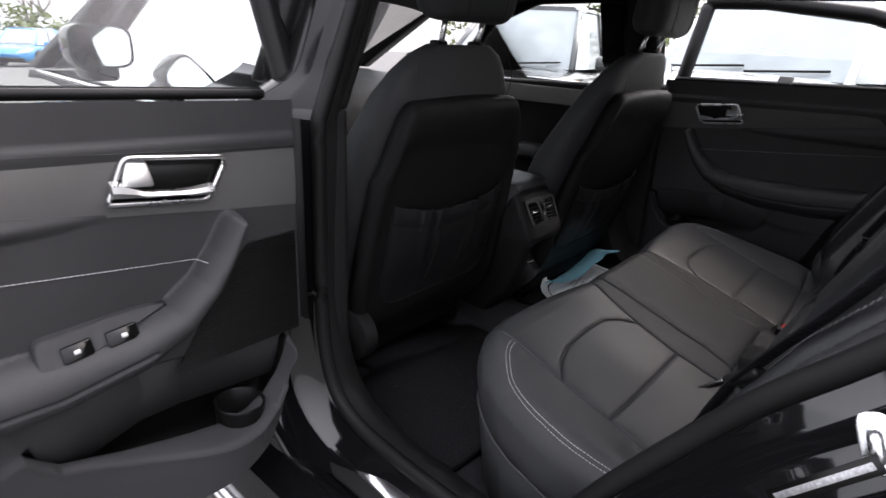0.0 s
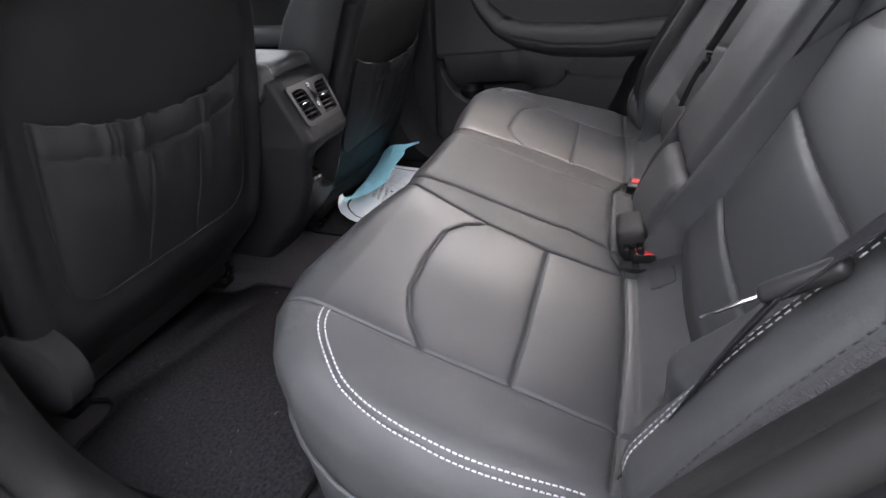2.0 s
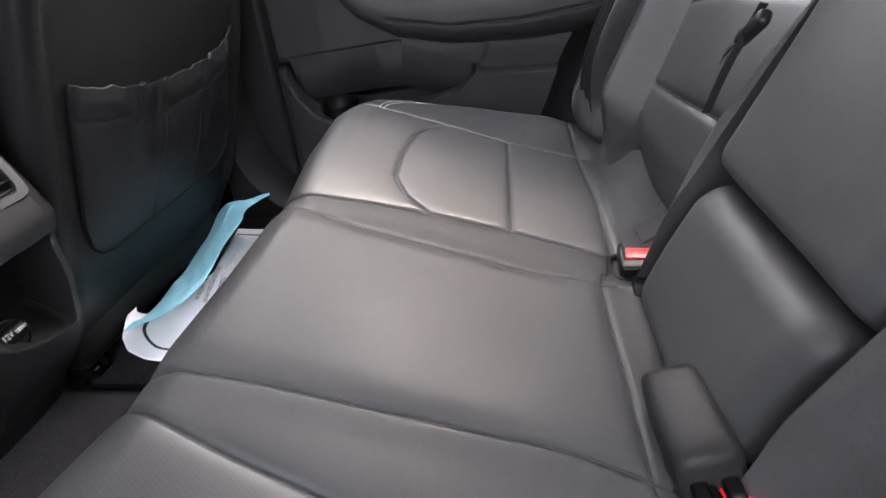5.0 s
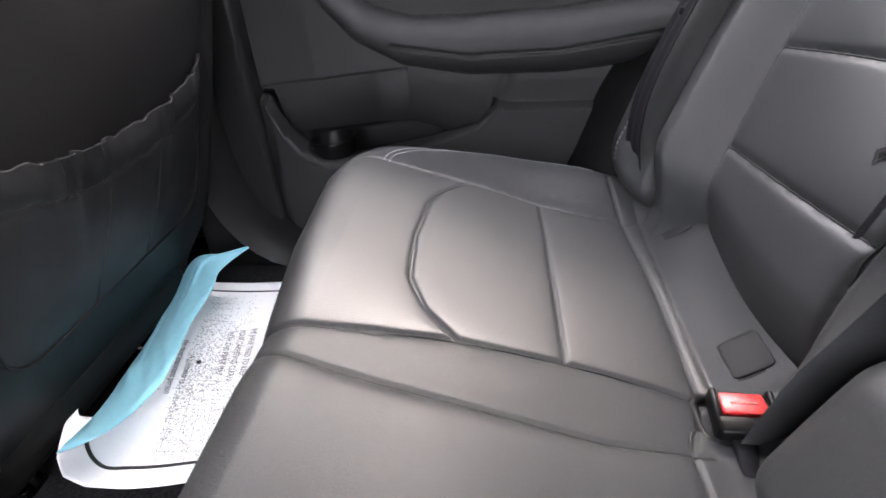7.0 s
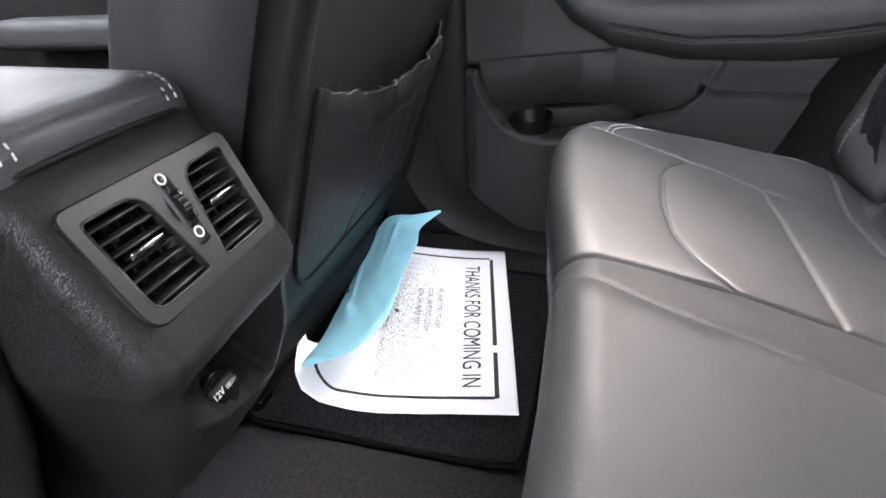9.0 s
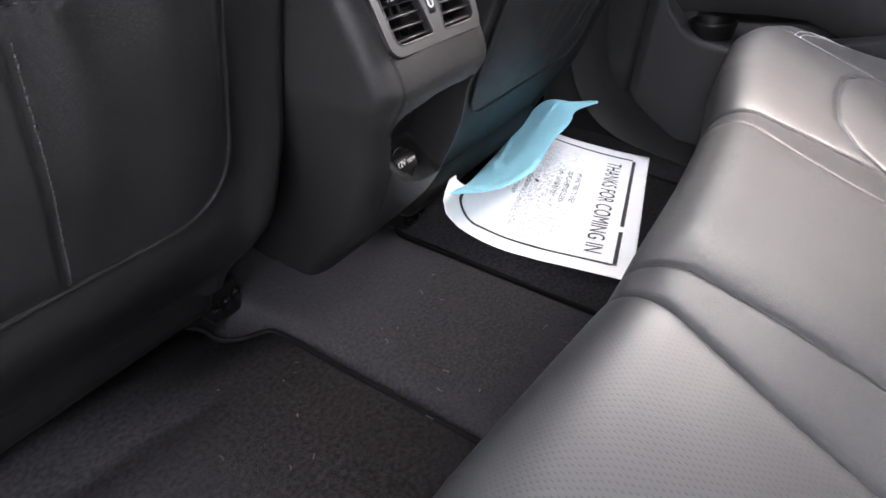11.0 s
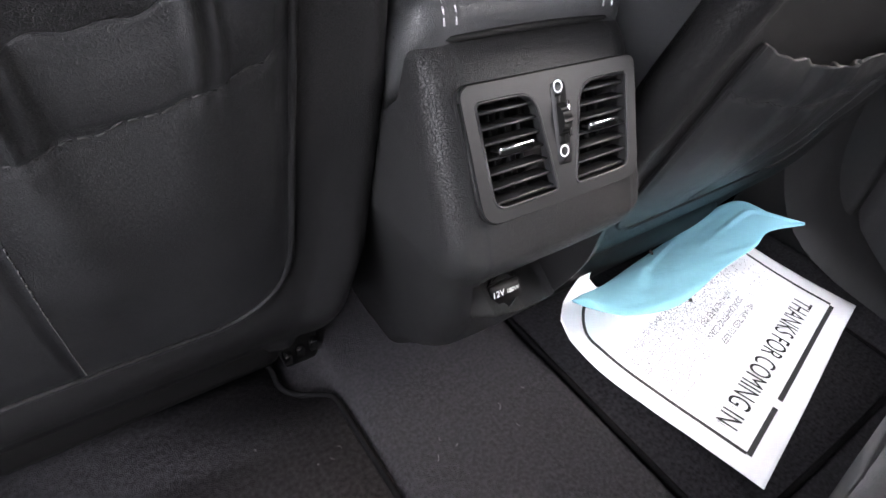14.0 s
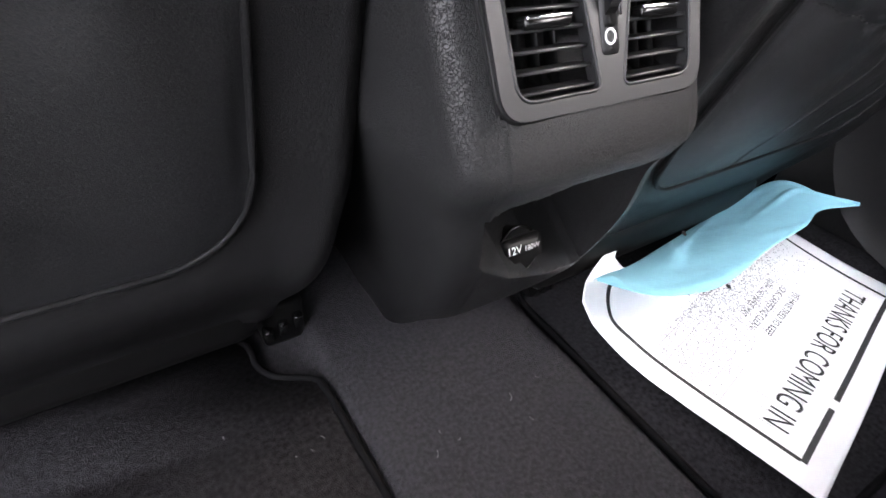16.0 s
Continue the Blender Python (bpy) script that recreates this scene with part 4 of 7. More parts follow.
# leather lid
u = np.linspace(-1, 1, 49)
yv = np.r_[0.2780, 0.2795, 0.2835, 0.2895, np.linspace(0.30, 0.70, 30)]
U, Yv = np.meshgrid(u, yv)
hw = 0.091
X = hw * np.sign(U) * np.abs(np.sin(U * math.pi / 2))
edge = np.clip(hw - np.abs(X), 0, 0.022)
front = np.clip(Yv - 0.278, 0, 0.02)
Z = 0.8535 - (0.022 - np.sqrt(np.maximum(0.022 ** 2 - (0.022 - edge) ** 2, 0))) - (0.02 - np.sqrt(np.maximum(0.02 ** 2 - (0.02 - front) ** 2, 0))) - 0.004 * np.abs(U) ** 2
for xs_ in (-0.064, 0.064):
    Z = Z - 0.0022 * np.exp(-(((X - xs_) / 0.0022) ** 2))
kx = np.clip((np.abs(X) - (hw - 0.022)) / 0.022, 0, 1)
Yv = Yv + 0.022 * (1 - np.sqrt(np.maximum(1 - kx ** 2, 0))) * np.clip(1 - (Yv - 0.278) / 0.08, 0, 1)
v, f = thick(*grid(X, Yv, Z), *X.shape, np.array([0, 0.0, -0.028]))
lid = part("lid", mesh_of("lid", v, f), LEATHER, console, "padded black leather lid")
# dark tube along the lid's front edge, added as the shade of its gap
gap = [(0.0885 * math.sin(w), 0.2765 + 0.020 * abs(math.sin(w)) ** 6, 0.8290 - 0.004 * math.sin(w) ** 2) for w in np.linspace(-math.pi / 2, math.pi / 2, 41)]
tube_part("lid_gap", gap, 0.0022, RUBBER, lid, "dark shut line under the lid", sides=6)
for xs_ in (-0.064, 0.064):
    for off in (-0.0042, 0.0042):
        line = [(xs_ + off, y, 0.8535 - (0.02 - math.sqrt(max(0.02 ** 2 - (0.02 - min(max(y - 0.278, 0), 0.02)) ** 2, 0))) - 0.004 * (xs_ / hw) ** 2 - 0.0004) for y in np.r_[np.linspace(0.2783, 0.295, 8), np.linspace(0.305, 0.60, 20)]]
        stitches("stitching", line, THREAD, lid, length=0.0042, gap=0.0016, r=0.0008, label="pale stitching")


# ---- front seats ----
def front_seat(cx, y0, lean_, label, px, ph, ptop, pbot, hem, tuck_in):
    """A front seat, seen from behind: leather backrest, moulded back panel, slack map pocket, headrest."""
    t = thing("front_seat", label, "car seat", "front seats")
    rear = lambda z: y0 - lean_ * (z - 0.80)
    zs = np.r_[np.linspace(0.44, 1.10, 60), 1.205 - 0.105 * np.cos(np.linspace(0.15, math.pi / 2, 16))]
    hw = np.interp(zs, [0.44, 0.55, 0.70, 0.90, 1.02, 1.10, 1.15, 1.185, 1.205], [0.235, 0.252, 0.262, 0.258, 0.236, 0.206, 0.176, 0.140, 0.095])
    th = np.interp(zs, [0.44, 0.6, 0.9, 1.1, 1.205], [0.150, 0.150, 0.135, 0.115, 0.05])
    ang = np.linspace(0, 2 * math.pi, 97)[:-1]
    ex = 2 / 3.2
    cs, sn = np.sign(np.cos(ang)) * np.abs(np.cos(ang)) ** ex, np.sign(np.sin(ang)) * np.abs(np.sin(ang)) ** ex
    X = cx + hw[:, None] * cs[None]
    front_in = np.interp(zs, [0.44, 1.1, 1.205], [0.0, 0.0, 0.05])
    yc = rear(zs) + 0.012 + th / 2 + front_in * 0.3
    Y = yc[:, None] + (th / 2)[:, None] * sn[None]
    # leather side wings come forward
    Y = Y + 0.05 * (np.abs(cs)[None] ** 4) * np.interp(zs, [0.44, 0.9, 1.1], [1, 0.9, 0.2])[:, None]
    Y = Y + (tuck_in + 0.025) * (smooth01(-zs, -0.62, -0.455) ** 1.4)[:, None]
    Z = np.repeat(zs[:, None], 96, 1) + 0.0
    v, f = grid(X, Y, Z, close=True)
    f.append(tuple(range(95, -1, -1)))
    f.append(tuple((len(zs) - 1) * 96 + k for k in range(96)))
    back = part("backrest", mesh_of("backrest", v, f), LEATHER, t, "black leather backrest")
    # yoke seams on the shoulders
    for s in (-1, 1):
        line = [(cx + s * x, rear(z) + 0.0115 - dy, z) for x, z, dy in ((0.150, 1.092, 0.001), (0.158, 1.12, 0.0), (0.160, 1.15, -0.006), (0.152, 1.178, -0.018))]
        tube_part("seam", spline(line, 20), 0.0011, THREAD_AND_CREASE_SHADE, back, sides=5)
    # moulded back panel with an arched top
    u = np.linspace(-1, 1, 73)
    w = np.linspace(0, 1, 90)
    U, W = np.meshgrid(u, w)
    half = np.interp(W, [0, 0.15, 0.4, 0.7, 1.0], [0.232, 0.246, 0.262, 0.258, 0.244])
    Xp = half * np.sin(U * math.pi / 2)
    k = np.abs(Xp) / half
    top = 1.102 - 0.016 * k ** 2 - 0.15 * smooth01(k, 0.60, 1.0) ** 2.4
    Zp = 0.455 + (top - 0.455) * W
    e = np.minimum(np.clip(half - np.abs(Xp), 0, 0.035), np.clip((top - Zp) * 0.9, 0, 0.035))
    out = 0.024 * np.sqrt(np.clip(1 - (1 - e / 0.035) ** 2, 0, 1)) - 0.004
    hollow = smooth01(np.clip(half - np.abs(Xp), 0, 1), 0.010, 0.045) * smooth01(top - Zp, 0.05, 0.12)
    out = out - 0.012 * hollow
    tuck = smooth01(-Zp, -0.60, -0.455)
    Yp = rear(Zp) - out + tuck_in * tuck ** 1.4
    v, f = thick(*grid(cx + Xp, Yp, Zp), *Xp.shape, np.array([0, 0.02, 0]))
    panel = part("back_panel", mesh_of("back_panel", v, f), VINYL, t, "moulded black vinyl back panel")
    # map pocket, slack and gathered along its hem
    u = np.linspace(-1, 1, 141)
    w = np.linspace(0, 1, 81)
    U, W = np.meshgrid(u, w)
    Xq = px + ph * U
    Xa = np.abs(ph * U)
    top = ptop - 0.030 * (1 - U ** 2) + 0.0024 * np.sin(U * 37) * np.sin(U * 11)
    rc = 0.060
    ux = np.clip(Xa - (ph - rc), 0, rc)
    bot = pbot + rc - np.sqrt(np.maximum(rc * rc - ux ** 2, 0))
    Zq = bot + (top - bot) * W
    bag = np.sin(np.clip(W, 0, 1) * math.pi * 0.66) * (1 - U ** 4) * 0.022
    fold = np.zeros_like(U)
    slack = np.zeros_like(U)
    for c, amp, wid in ((-0.60, 1.0, 0.020), (-0.545, 0.8, 0.014), (-0.50, 1.1, 0.016), (-0.33, 1.0, 0.014), (-0.295, 0.7, 0.010), (-0.26, 0.9, 0.012), (0.33, 0.8, 0.013), (0.37, 1.0, 0.012), (0.41, 0.7, 0.014), (0.74, 0.8, 0.016), (0.79, 0.6, 0.012)):
        fold += amp * np.exp(-(((U - c - 0.03 * (1 - W)) / (wid * (1 + 1.2 * (1 - W)))) ** 2)) * smooth01(Zq, top - 0.07, top - 0.012)
    for c, amp, wid in ((-0.52, 1.0, 0.06), (-0.30, 0.9, 0.05), (-0.12, 0.4, 0.10), (0.18, 0.5, 0.09), (0.38, 0.8, 0.05), (0.70, 0.6, 0.07)):
        slack += amp * np.exp(-(((U - c - 0.16 * (0.8 - W)) / (wid * (1 + 1.0 * (1 - W)))) ** 2)) * smooth01(W, 0.15, 0.75) * (1 - 0.6 * smooth01(Zq, top - 0.06, top - 0.03))
    crease = 0.0022 * np.exp(-(((Zq - (top - hem)) / 0.0022) ** 2))
    pleat = sum(0.0022 * np.exp(-(((U - c) / 0.010) ** 2)) * smooth01(-W, -0.80, -0.7) for c in (-0.28, 0.26))
    roll_ = 0.003 * np.exp(-(((Zq - (top - 0.022)) / 0.018) ** 2))
    out = 0.009 + bag + 0.0075 * fold + 0.0066 * slack + roll_ - crease - pleat
    out = out + 0.0012 * np.sin(9 * U + 5 * W) * np.sin(13 * W)
    lip = np.clip((ph - Xa) / 0.012, 0, 1) * np.clip(W / 0.03, 0, 1)
    out = 0.0105 + (out - 0.0085) * smooth01(lip, 0, 1)
    Yq = rear(Zq) - out + tuck_in * smooth01(-Zq, -0.60, -0.455) ** 1.4
    v, f = thick(*grid(cx + Xq, Yq, Zq), *Xq.shape, np.array([0, 0.0035, -0.001]))
    part("map_pocket", mesh_of("map_pocket", v, f), POCKET, panel, "slack leather map pocket with gathered hem")
    stitches("hem_stitching", [(cx + Xq[r_, j], Yq[r_, j] - 0.0006, Zq[r_, j]) for j in range(2, 139, 3) for r_ in [int(np.argmin(np.abs(Zq[:, j] - (top[0, j] - hem))))]], THREAD_AND_CREASE_SHADE, panel, length=0.005, gap=0.002, r=0.0005)
    for c in (-0.28, 0.26):
        j = int(np.argmin(np.abs(u - c)))
        stitches("pleat_stitching", [(cx + Xq[i, j] + 0.004, Yq[i, j + 1] - 0.0006, Zq[i, j]) for i in range(1, 62)], THREAD_AND_CREASE_SHADE, panel, length=0.004, gap=0.0016, r=0.0005)
    rim = [(cx + Xq[i, 0], Yq[i, 0] - 0.001, Zq[i, 0]) for i in range(80, -1, -4)] + [(cx + Xq[0, j], Yq[0, j] - 0.001, Zq[0, j]) for j in range(0, 141, 3)] + [(cx + Xq[i, 140], Yq[i, 140] - 0.001, Zq[i, 140]) for i in range(0, 81, 4)]
    tube_part("pocket_edge", rim, 0.0022, VINYL, panel, sides=6)
    # headrest
    bm = rbox((-0.135, -0.05, -0.085), (0.135, 0.055, 0.10), 0.042, 6)
    for q in bm.verts:
        q.co.x *= 1.0 - 0.12 * (q.co.z + 0.085)
        if q.co.y < 0:
            q.co.y += 0.012 * (q.co.x / 0.13) ** 2
    bm.transform(pose(cx, rear(1.33) + 0.055, 1.335, 6, 0, 0))
    head = part("headrest", bm, LEATHER, t, "black leather headrest")
    for s in (-0.062, 0.062):
        line = [(cx + s * 1.0, rear(1.33) + 0.015, z) for z in np.linspace(1.262, 1.40, 16)]
        tube_part("seam", [(p[0], p[1] - 0.008 * math.sin(i / 15 * math.pi), p[2]) for i, p in enumerate(line)], 0.0012, THREAD_AND_CREASE_SHADE, head, sides=5)
        tube_part("headrest_post", [(cx + s, rear(1.2) + 0.065, 1.17), (cx + s, rear(1.3) + 0.062, 1.285)], 0.0065, CHROME, t, "chrome post")
        bm = rbox((-0.016, -0.014, -0.008), (0.016, 0.014, 0.010), 0.005, 2)
        bm.transform(pose(cx + s, rear(1.2) + 0.065, 1.203))
        part("post_sleeve", bm, PLASTIC_DARK, t)
    # cushion, base, recliner covers and rails
    bm = rbox((-0.25, 0.06, -0.13), (0.25, 0.56, 0.06), 0.05, 5)
    bm.transform(pose(cx, y0 + 0.03, 0.60, 4, 0, 0))
    part("cushion", bm, VINYL, t)
    bm = rbox((-0.215, 0.085, -0.015), (0.215, 0.50, 0.05), 0.02, 3)
    bm.transform(pose(cx, y0 + 0.03, 0.435))
    part("base", bm, PLASTIC_DARK, t)
    so = math.copysign(1, cx)
    rail_y = 0.150
    if cx < 0:
        v, f = tube([(cx + so * 0.228, y0 + 0.045, 0.56), (cx + so * 0.262, y0 + 0.045, 0.56), (cx + so * 0.272, y0 + 0.045, 0.56)], [0.062, 0.062, 0.045], sides=28)
        part("recliner_cover", mesh_of("recliner_cover", v, f), PLASTIC, t, sharp=40)
    for s in (-1, 1):
        bm = rbox((cx + 0.045 + s * 0.200 - 0.022, y0 + rail_y, 0.366), (cx + 0.045 + s * 0.200 + 0.022, y0 + 0.56, 0.425), 0.006, 2)
        rail = part("seat_rail", bm, PLASTIC_DARK, t)
        for k in range(3):
            bm = rbox((cx + 0.045 + s * 0.200 - 0.024 + 0.016 * k, y0 + rail_y - 0.009, 0.384 + 0.004 * k), (cx + 0.045 + s * 0.200 - 0.014 + 0.016 * k, y0 + rail_y + 0.005, 0.400 + 0.005 * k), 0.002, 1)
            part("rail_clip", bm, GLOSS_BLACK, rail)
    return t


front_seat(-0.345, 0.308, 0.19, "black leather driver seat with gathered map pocket behind", 0.0, 0.195, 0.876, 0.612, 0.044, 0.060)
front_seat(0.362, 0.231, 0.31, "black leather passenger seat with gathered map pocket behind", 0.004, 0.202, 0.818, 0.588, 0.040, 0.028)

# ---- paper mat and blue sheet on the floor ----
# printed mat: local axes run along the car's width (p) and forward (q) over the floor
def floor_sheet(p, q):
    """A slightly wavy lie of the paper over the mat."""
    return 0.3885 + 0.006 * math.sin(p * 9 + 1.0) ** 2 + 0.046 * max(0, (q - 0.16) / 0.15) ** 2 * max(0.0, min(1.0, 1.25 - 1.6 * p)) + 0.0025 * math.sin(14 * q + 6 * p)


paper = thing("paper_floor_mat", "white printed paper mat with black border lying on the carpet", "paper mat")
PA = np.array([0.657, 0.123])
PB = np.array([0.244, 0.039])
E1 = (PB - PA) / np.linalg.norm(PB - PA)
E2 = np.array([E1[1], -E1[0]])
if E2[1] < 0:
    E2 = -E2
STRETCH = 1.058
PL = float(np.linalg.norm(PB - PA)) / STRETCH


def on_paper(s, d, lift=0.0):
    """s: along the lettered edge from its far corner; d: away from that edge."""
    p = PA + E1 * s * STRETCH + E2 * d
    return Vector((p[0], p[1], floor_sheet(p[0], p[1]) + lift))


ns, nd = 90, 70
S, D = np.meshgrid(np.linspace(0, 1, ns), np.linspace(0, 1, nd))
right = lambda d: np.interp(d, [0, 0.09, 0.15, 0.215, 0.255, 0.278, 0.292, 0.299], [PL, PL - 0.002, PL - 0.002, PL + 0.006, PL + 0.009, PL + 0.002, PL - 0.020, PL - 0.060])
verts = []
for j in range(nd):
    for i in range(ns):
        d = D[j, i] * float(np.interp(S[j, i] * PL, [0, 0.18, 0.30, PL - 0.05], [0.215, 0.215, 0.266, 0.299]))
        verts.append(on_paper(S[j, i] * float(right(d)), d))
verts = np.array([tuple(q) for q in verts])
_, faces = grid(S, D, S)
v, f = thick(verts, faces, nd, ns, np.array([0, 0, -0.0006]))
sheet = part("sheet", mesh_of("sheet", v, f), PAPER, paper)


def ink_line(points, width, material, name="printed_line"):
    """A flat printed band along places on the paper."""
    p = np.array(points, float)
    tan = np.gradient(p, axis=0)
    tan /= np.linalg.norm(tan, axis=1)[:, None] + 1e-9
    verts, faces = [], []
    for k, ((s, d), (a, b)) in enumerate(zip(p, tan)):
        for w in (-0.5, 0.5):
            verts.append(tuple(on_paper(s - b * w * width, d + a * w * width, 0.0007)))
        if k:
            faces.append((2 * k - 2, 2 * k - 1, 2 * k + 1, 2 * k))
    return part(name, mesh_of(name, verts, faces), material, sheet)


def straight(a, b, n=30):
    return [(a[0] + (b[0] - a[0]) * k / (n - 1), a[1] + (b[1] - a[1]) * k / (n - 1)) for k in range(n)]


B0 = 0.027
ink_line(straight((B0 + 0.003, B0), (PL - B0 - 0.10, B0)), 0.0062, INK)
ink_line(straight((PL - B0 - 0.085, B0), (PL - B0, B0)), 0.0062, INK)
ink_line(straight((B0, B0 + 0.003), (B0, 0.21)), 0.0045, INK)
edge = spline([(float(right(d)) - B0, d, 0) for d in (B0 + 0.003, 0.06, 0.09, 0.15, 0.215, 0.248)] + [(PL - 0.045, 0.272, 0), (PL - 0.085, 0.272, 0)], 60)
ink_line([(q[0], q[1]) for q in edge], 0.0045, INK)
# ruled squares towards the rounded end
for k in range(6):
    d = 0.115 + 0.016 * k
    ink_line(straight((PL - 0.10 - 0.01 * k, d), (float(right(d)) - B0 - 0.003, d), 12), 0.0007, INK_GREY, "ruled_line")
for k in range(8):
    s = PL - 0.045 - 0.016 * k
    ink_line(straight((s, 0.06 if k < 4 else 0.13), (s, 0.205), 16), 0.0006, INK_GREY, "ruled_line")
for k in range(5):
    ink_line(straight((B0 + 0.02 + 0.016 * k, 0.16), (B0 + 0.02 + 0.016 * k, 0.198), 10), 0.0006, INK_GREY, "ruled_line")
# speckled carpet picture
rng = random.Random(11)
verts, faces = [], []
for k in range(5200):
    s, d = rng.gauss(PL - 0.165, 0.085), rng.gauss(0.190, 0.040)
    if not (B0 + 0.01 < s < float(right(min(d, 0.33))) - B0 - 0.006 and 0.118 < d < 0.200):
        continue
    r = rng.uniform(0.0004, 0.0010)
    w = rng.uniform(0, 3.14)
    base = len(verts)
    for q in range(4):
        verts.append(tuple(on_paper(s + r * math.cos(w + q * 1.57) * 1.7, d + r * math.sin(w + q * 1.57), 0.0009)))
    faces.append((base, base + 1, base + 2, base + 3))
part("speckle_print", mesh_of("speckle_print", verts, faces, False), INK_GREY, sheet)
# punched holes' black dots
for s, d in ((0.207, 0.182), (0.196, 0.262)):
    c = [on_paper(s + 0.0036 * math.cos(w), d + 0.0036 * math.sin(w), 0.0011) for w in np.linspace(0, 6.283, 17)[:-1]]
    part("printed_dot", mesh_of("printed_dot", [tuple(q) for q in c], [tuple(range(16))], False), INK, sheet)


def paper_words(body, size, s0, d0, wide=1.0, material=INK):
    """Words read from the far end of the lettered edge: they run along s, their tops towards that edge."""
    cu = bpy.data.curves.new("lettering", "FONT")
    cu.body, cu.size = body, size
    tmp = bpy.data.objects.new("lettering", cu)
    me = bpy.data.meshes.new_from_object(tmp)
    bpy.data.objects.remove(tmp)
    for q in me.vertices:
        q.co = on_paper(s0 + q.co.x * wide, d0 - q.co.y, 0.0012)
    me.materials.clear()
    me.flip_normals()
    me.name = "lettering"
    return part("lettering", me, material, sheet)


paper_words("THANKS FOR COMING IN", 0.038, 0.052, 0.0745, 0.675)
paper_words("WE HAVE TRIED TO KEEP", 0.0125, 0.128, 0.120, 0.74)
paper_words("YOUR CARPETING CLEAN", 0.0125, 0.132, 0.137, 0.74)
paper_words("WITH THIS PAPER MAT", 0.0125, 0.136, 0.154, 0.74)
paper_words("A customer is", 0.0130, 0.195, 0.198, 0.72)
paper_words("the most important person", 0.0130, 0.165, 0.213, 0.72)
paper_words("in the world to us.", 0.0130, 0.195, 0.226, 0.72)

# blue sheet, crumpled over the paper's far side
blue = thing("blue_sheet", "crumpled light blue paper sheet lying over the white mat", "paper sheet")
lower = spline([(0.196, 0.308, 0.462), (0.203, 0.281, 0.470), (0.221, 0.255, 0.475), (0.252, 0.236, 0.480), (0.284, 0.226, 0.485), (0.320, 0.226, 0.490), (0.386, 0.233, 0.497), (0.463, 0.236, 0.500), (0.513, 0.245, 0.502), (0.588, 0.229, 0.498)], 80)
upper = spline([(0.194, 0.311, 0.462), (0.225, 0.318, 0.452), (0.278, 0.325, 0.438), (0.356, 0.339, 0.427), (0.457, 0.352, 0.424), (0.533, 0.356, 0.436), (0.588, 0.338, 0.470), (0.586, 0.284, 0.487), (0.590, 0.232, 0.499)], 80)
W = np.linspace(0, 1, 40)[None, :, None]
P = lower[:, None, :] * (1 - W) + upper[:, None, :] * W
t_ = np.linspace(0, 1, 80)[:, None]
w_ = np.linspace(0, 1, 40)[None, :]
arch = np.sin(w_ * math.pi) * (0.002 + 0.004 * np.sin(t_ * 3.1))
crumple = np.zeros((80, 40))
crng = random.Random(23)
for k in range(26):
    ct, cw, wa = crng.random(), crng.random(), crng.uniform(0, math.pi)
    dd = (t_ - ct) * 2.6 * math.cos(wa) + (w_ - cw) * math.sin(wa)
    along = -(t_ - ct) * 2.6 * math.sin(wa) + (w_ - cw) * math.cos(wa)
    crumple += crng.uniform(-0.006, 0.0075) * np.maximum(0, 1 - np.abs(dd) / crng.uniform(0.06, 0.16)) * np.exp(-((along / crng.uniform(0.2, 0.5)) ** 2))
P[..., 2] += arch + crumple * np.sin(w_ * math.pi) ** 0.3
v, f = thick(*grid(P[..., 0], P[..., 1], P[..., 2]), 80, 40, np.array([0, 0, -0.0006]))
part("sheet", mesh_of("sheet", v, f), BLUE_SHEET, blue)


# ---- doors ----
REST = [(0.100, 0.948), (0.122, 0.905), (0.150, 0.862), (0.195, 0.820), (0.26, 0.794), (0.36, 0.784), (0.50, 0.786), (0.64, 0.800), (0.80, 0.810)]
REST_WIDE = ([0.10, 0.122, 0.15, 0.195, 0.26, 0.36, 0.50], [0.013, 0.017, 0.022, 0.029, 0.037, 0.045, 0.048])
REST_GAP = [(0.245, 0.795), (0.36, 0.776), (0.50, 0.780), (0.64, 0.800), (0.80, 0.812)]
RIM = [(0.022, 0.715), (0.032, 0.690), (0.048, 0.662), (0.078, 0.636), (0.115, 0.622), (0.16, 0.619), (0.22, 0.626), (0.30, 0.638), (0.372, 0.657), (0.405, 0.690), (0.424, 0.735)]
FOOT_Z, FOOT_U = [0.43, 0.53, 0.55, 0.575, 0.61, 0.66, 0.72, 0.74], [0.26, 0.22, 0.165, 0.105, 0.070, 0.045, 0.010, -0.02]
SPLIT = [(-0.02, 0.722), (0.12, 0.735), (0.255, 0.748)]


def rim_at(u):
    return np.minimum(np.interp(u, [p[0] for p in RIM], [p[1] for p in RIM]), mouth_at(u) - 0.002)


def mouth_at(u):
    return np.interp(u, [-0.02, 0.20, 0.26, 0.33, 0.43], [0.720, 0.742, 0.744, 0.722, 0.690])


def in_pocket(u, z):
    """One inside the open mouth of the door pocket, nought outside it."""
    return smooth01(z, rim_at(u) - 0.001, rim_at(u) + 0.009) * smooth01(-z, -mouth_at(u), -(mouth_at(u) - 0.006))


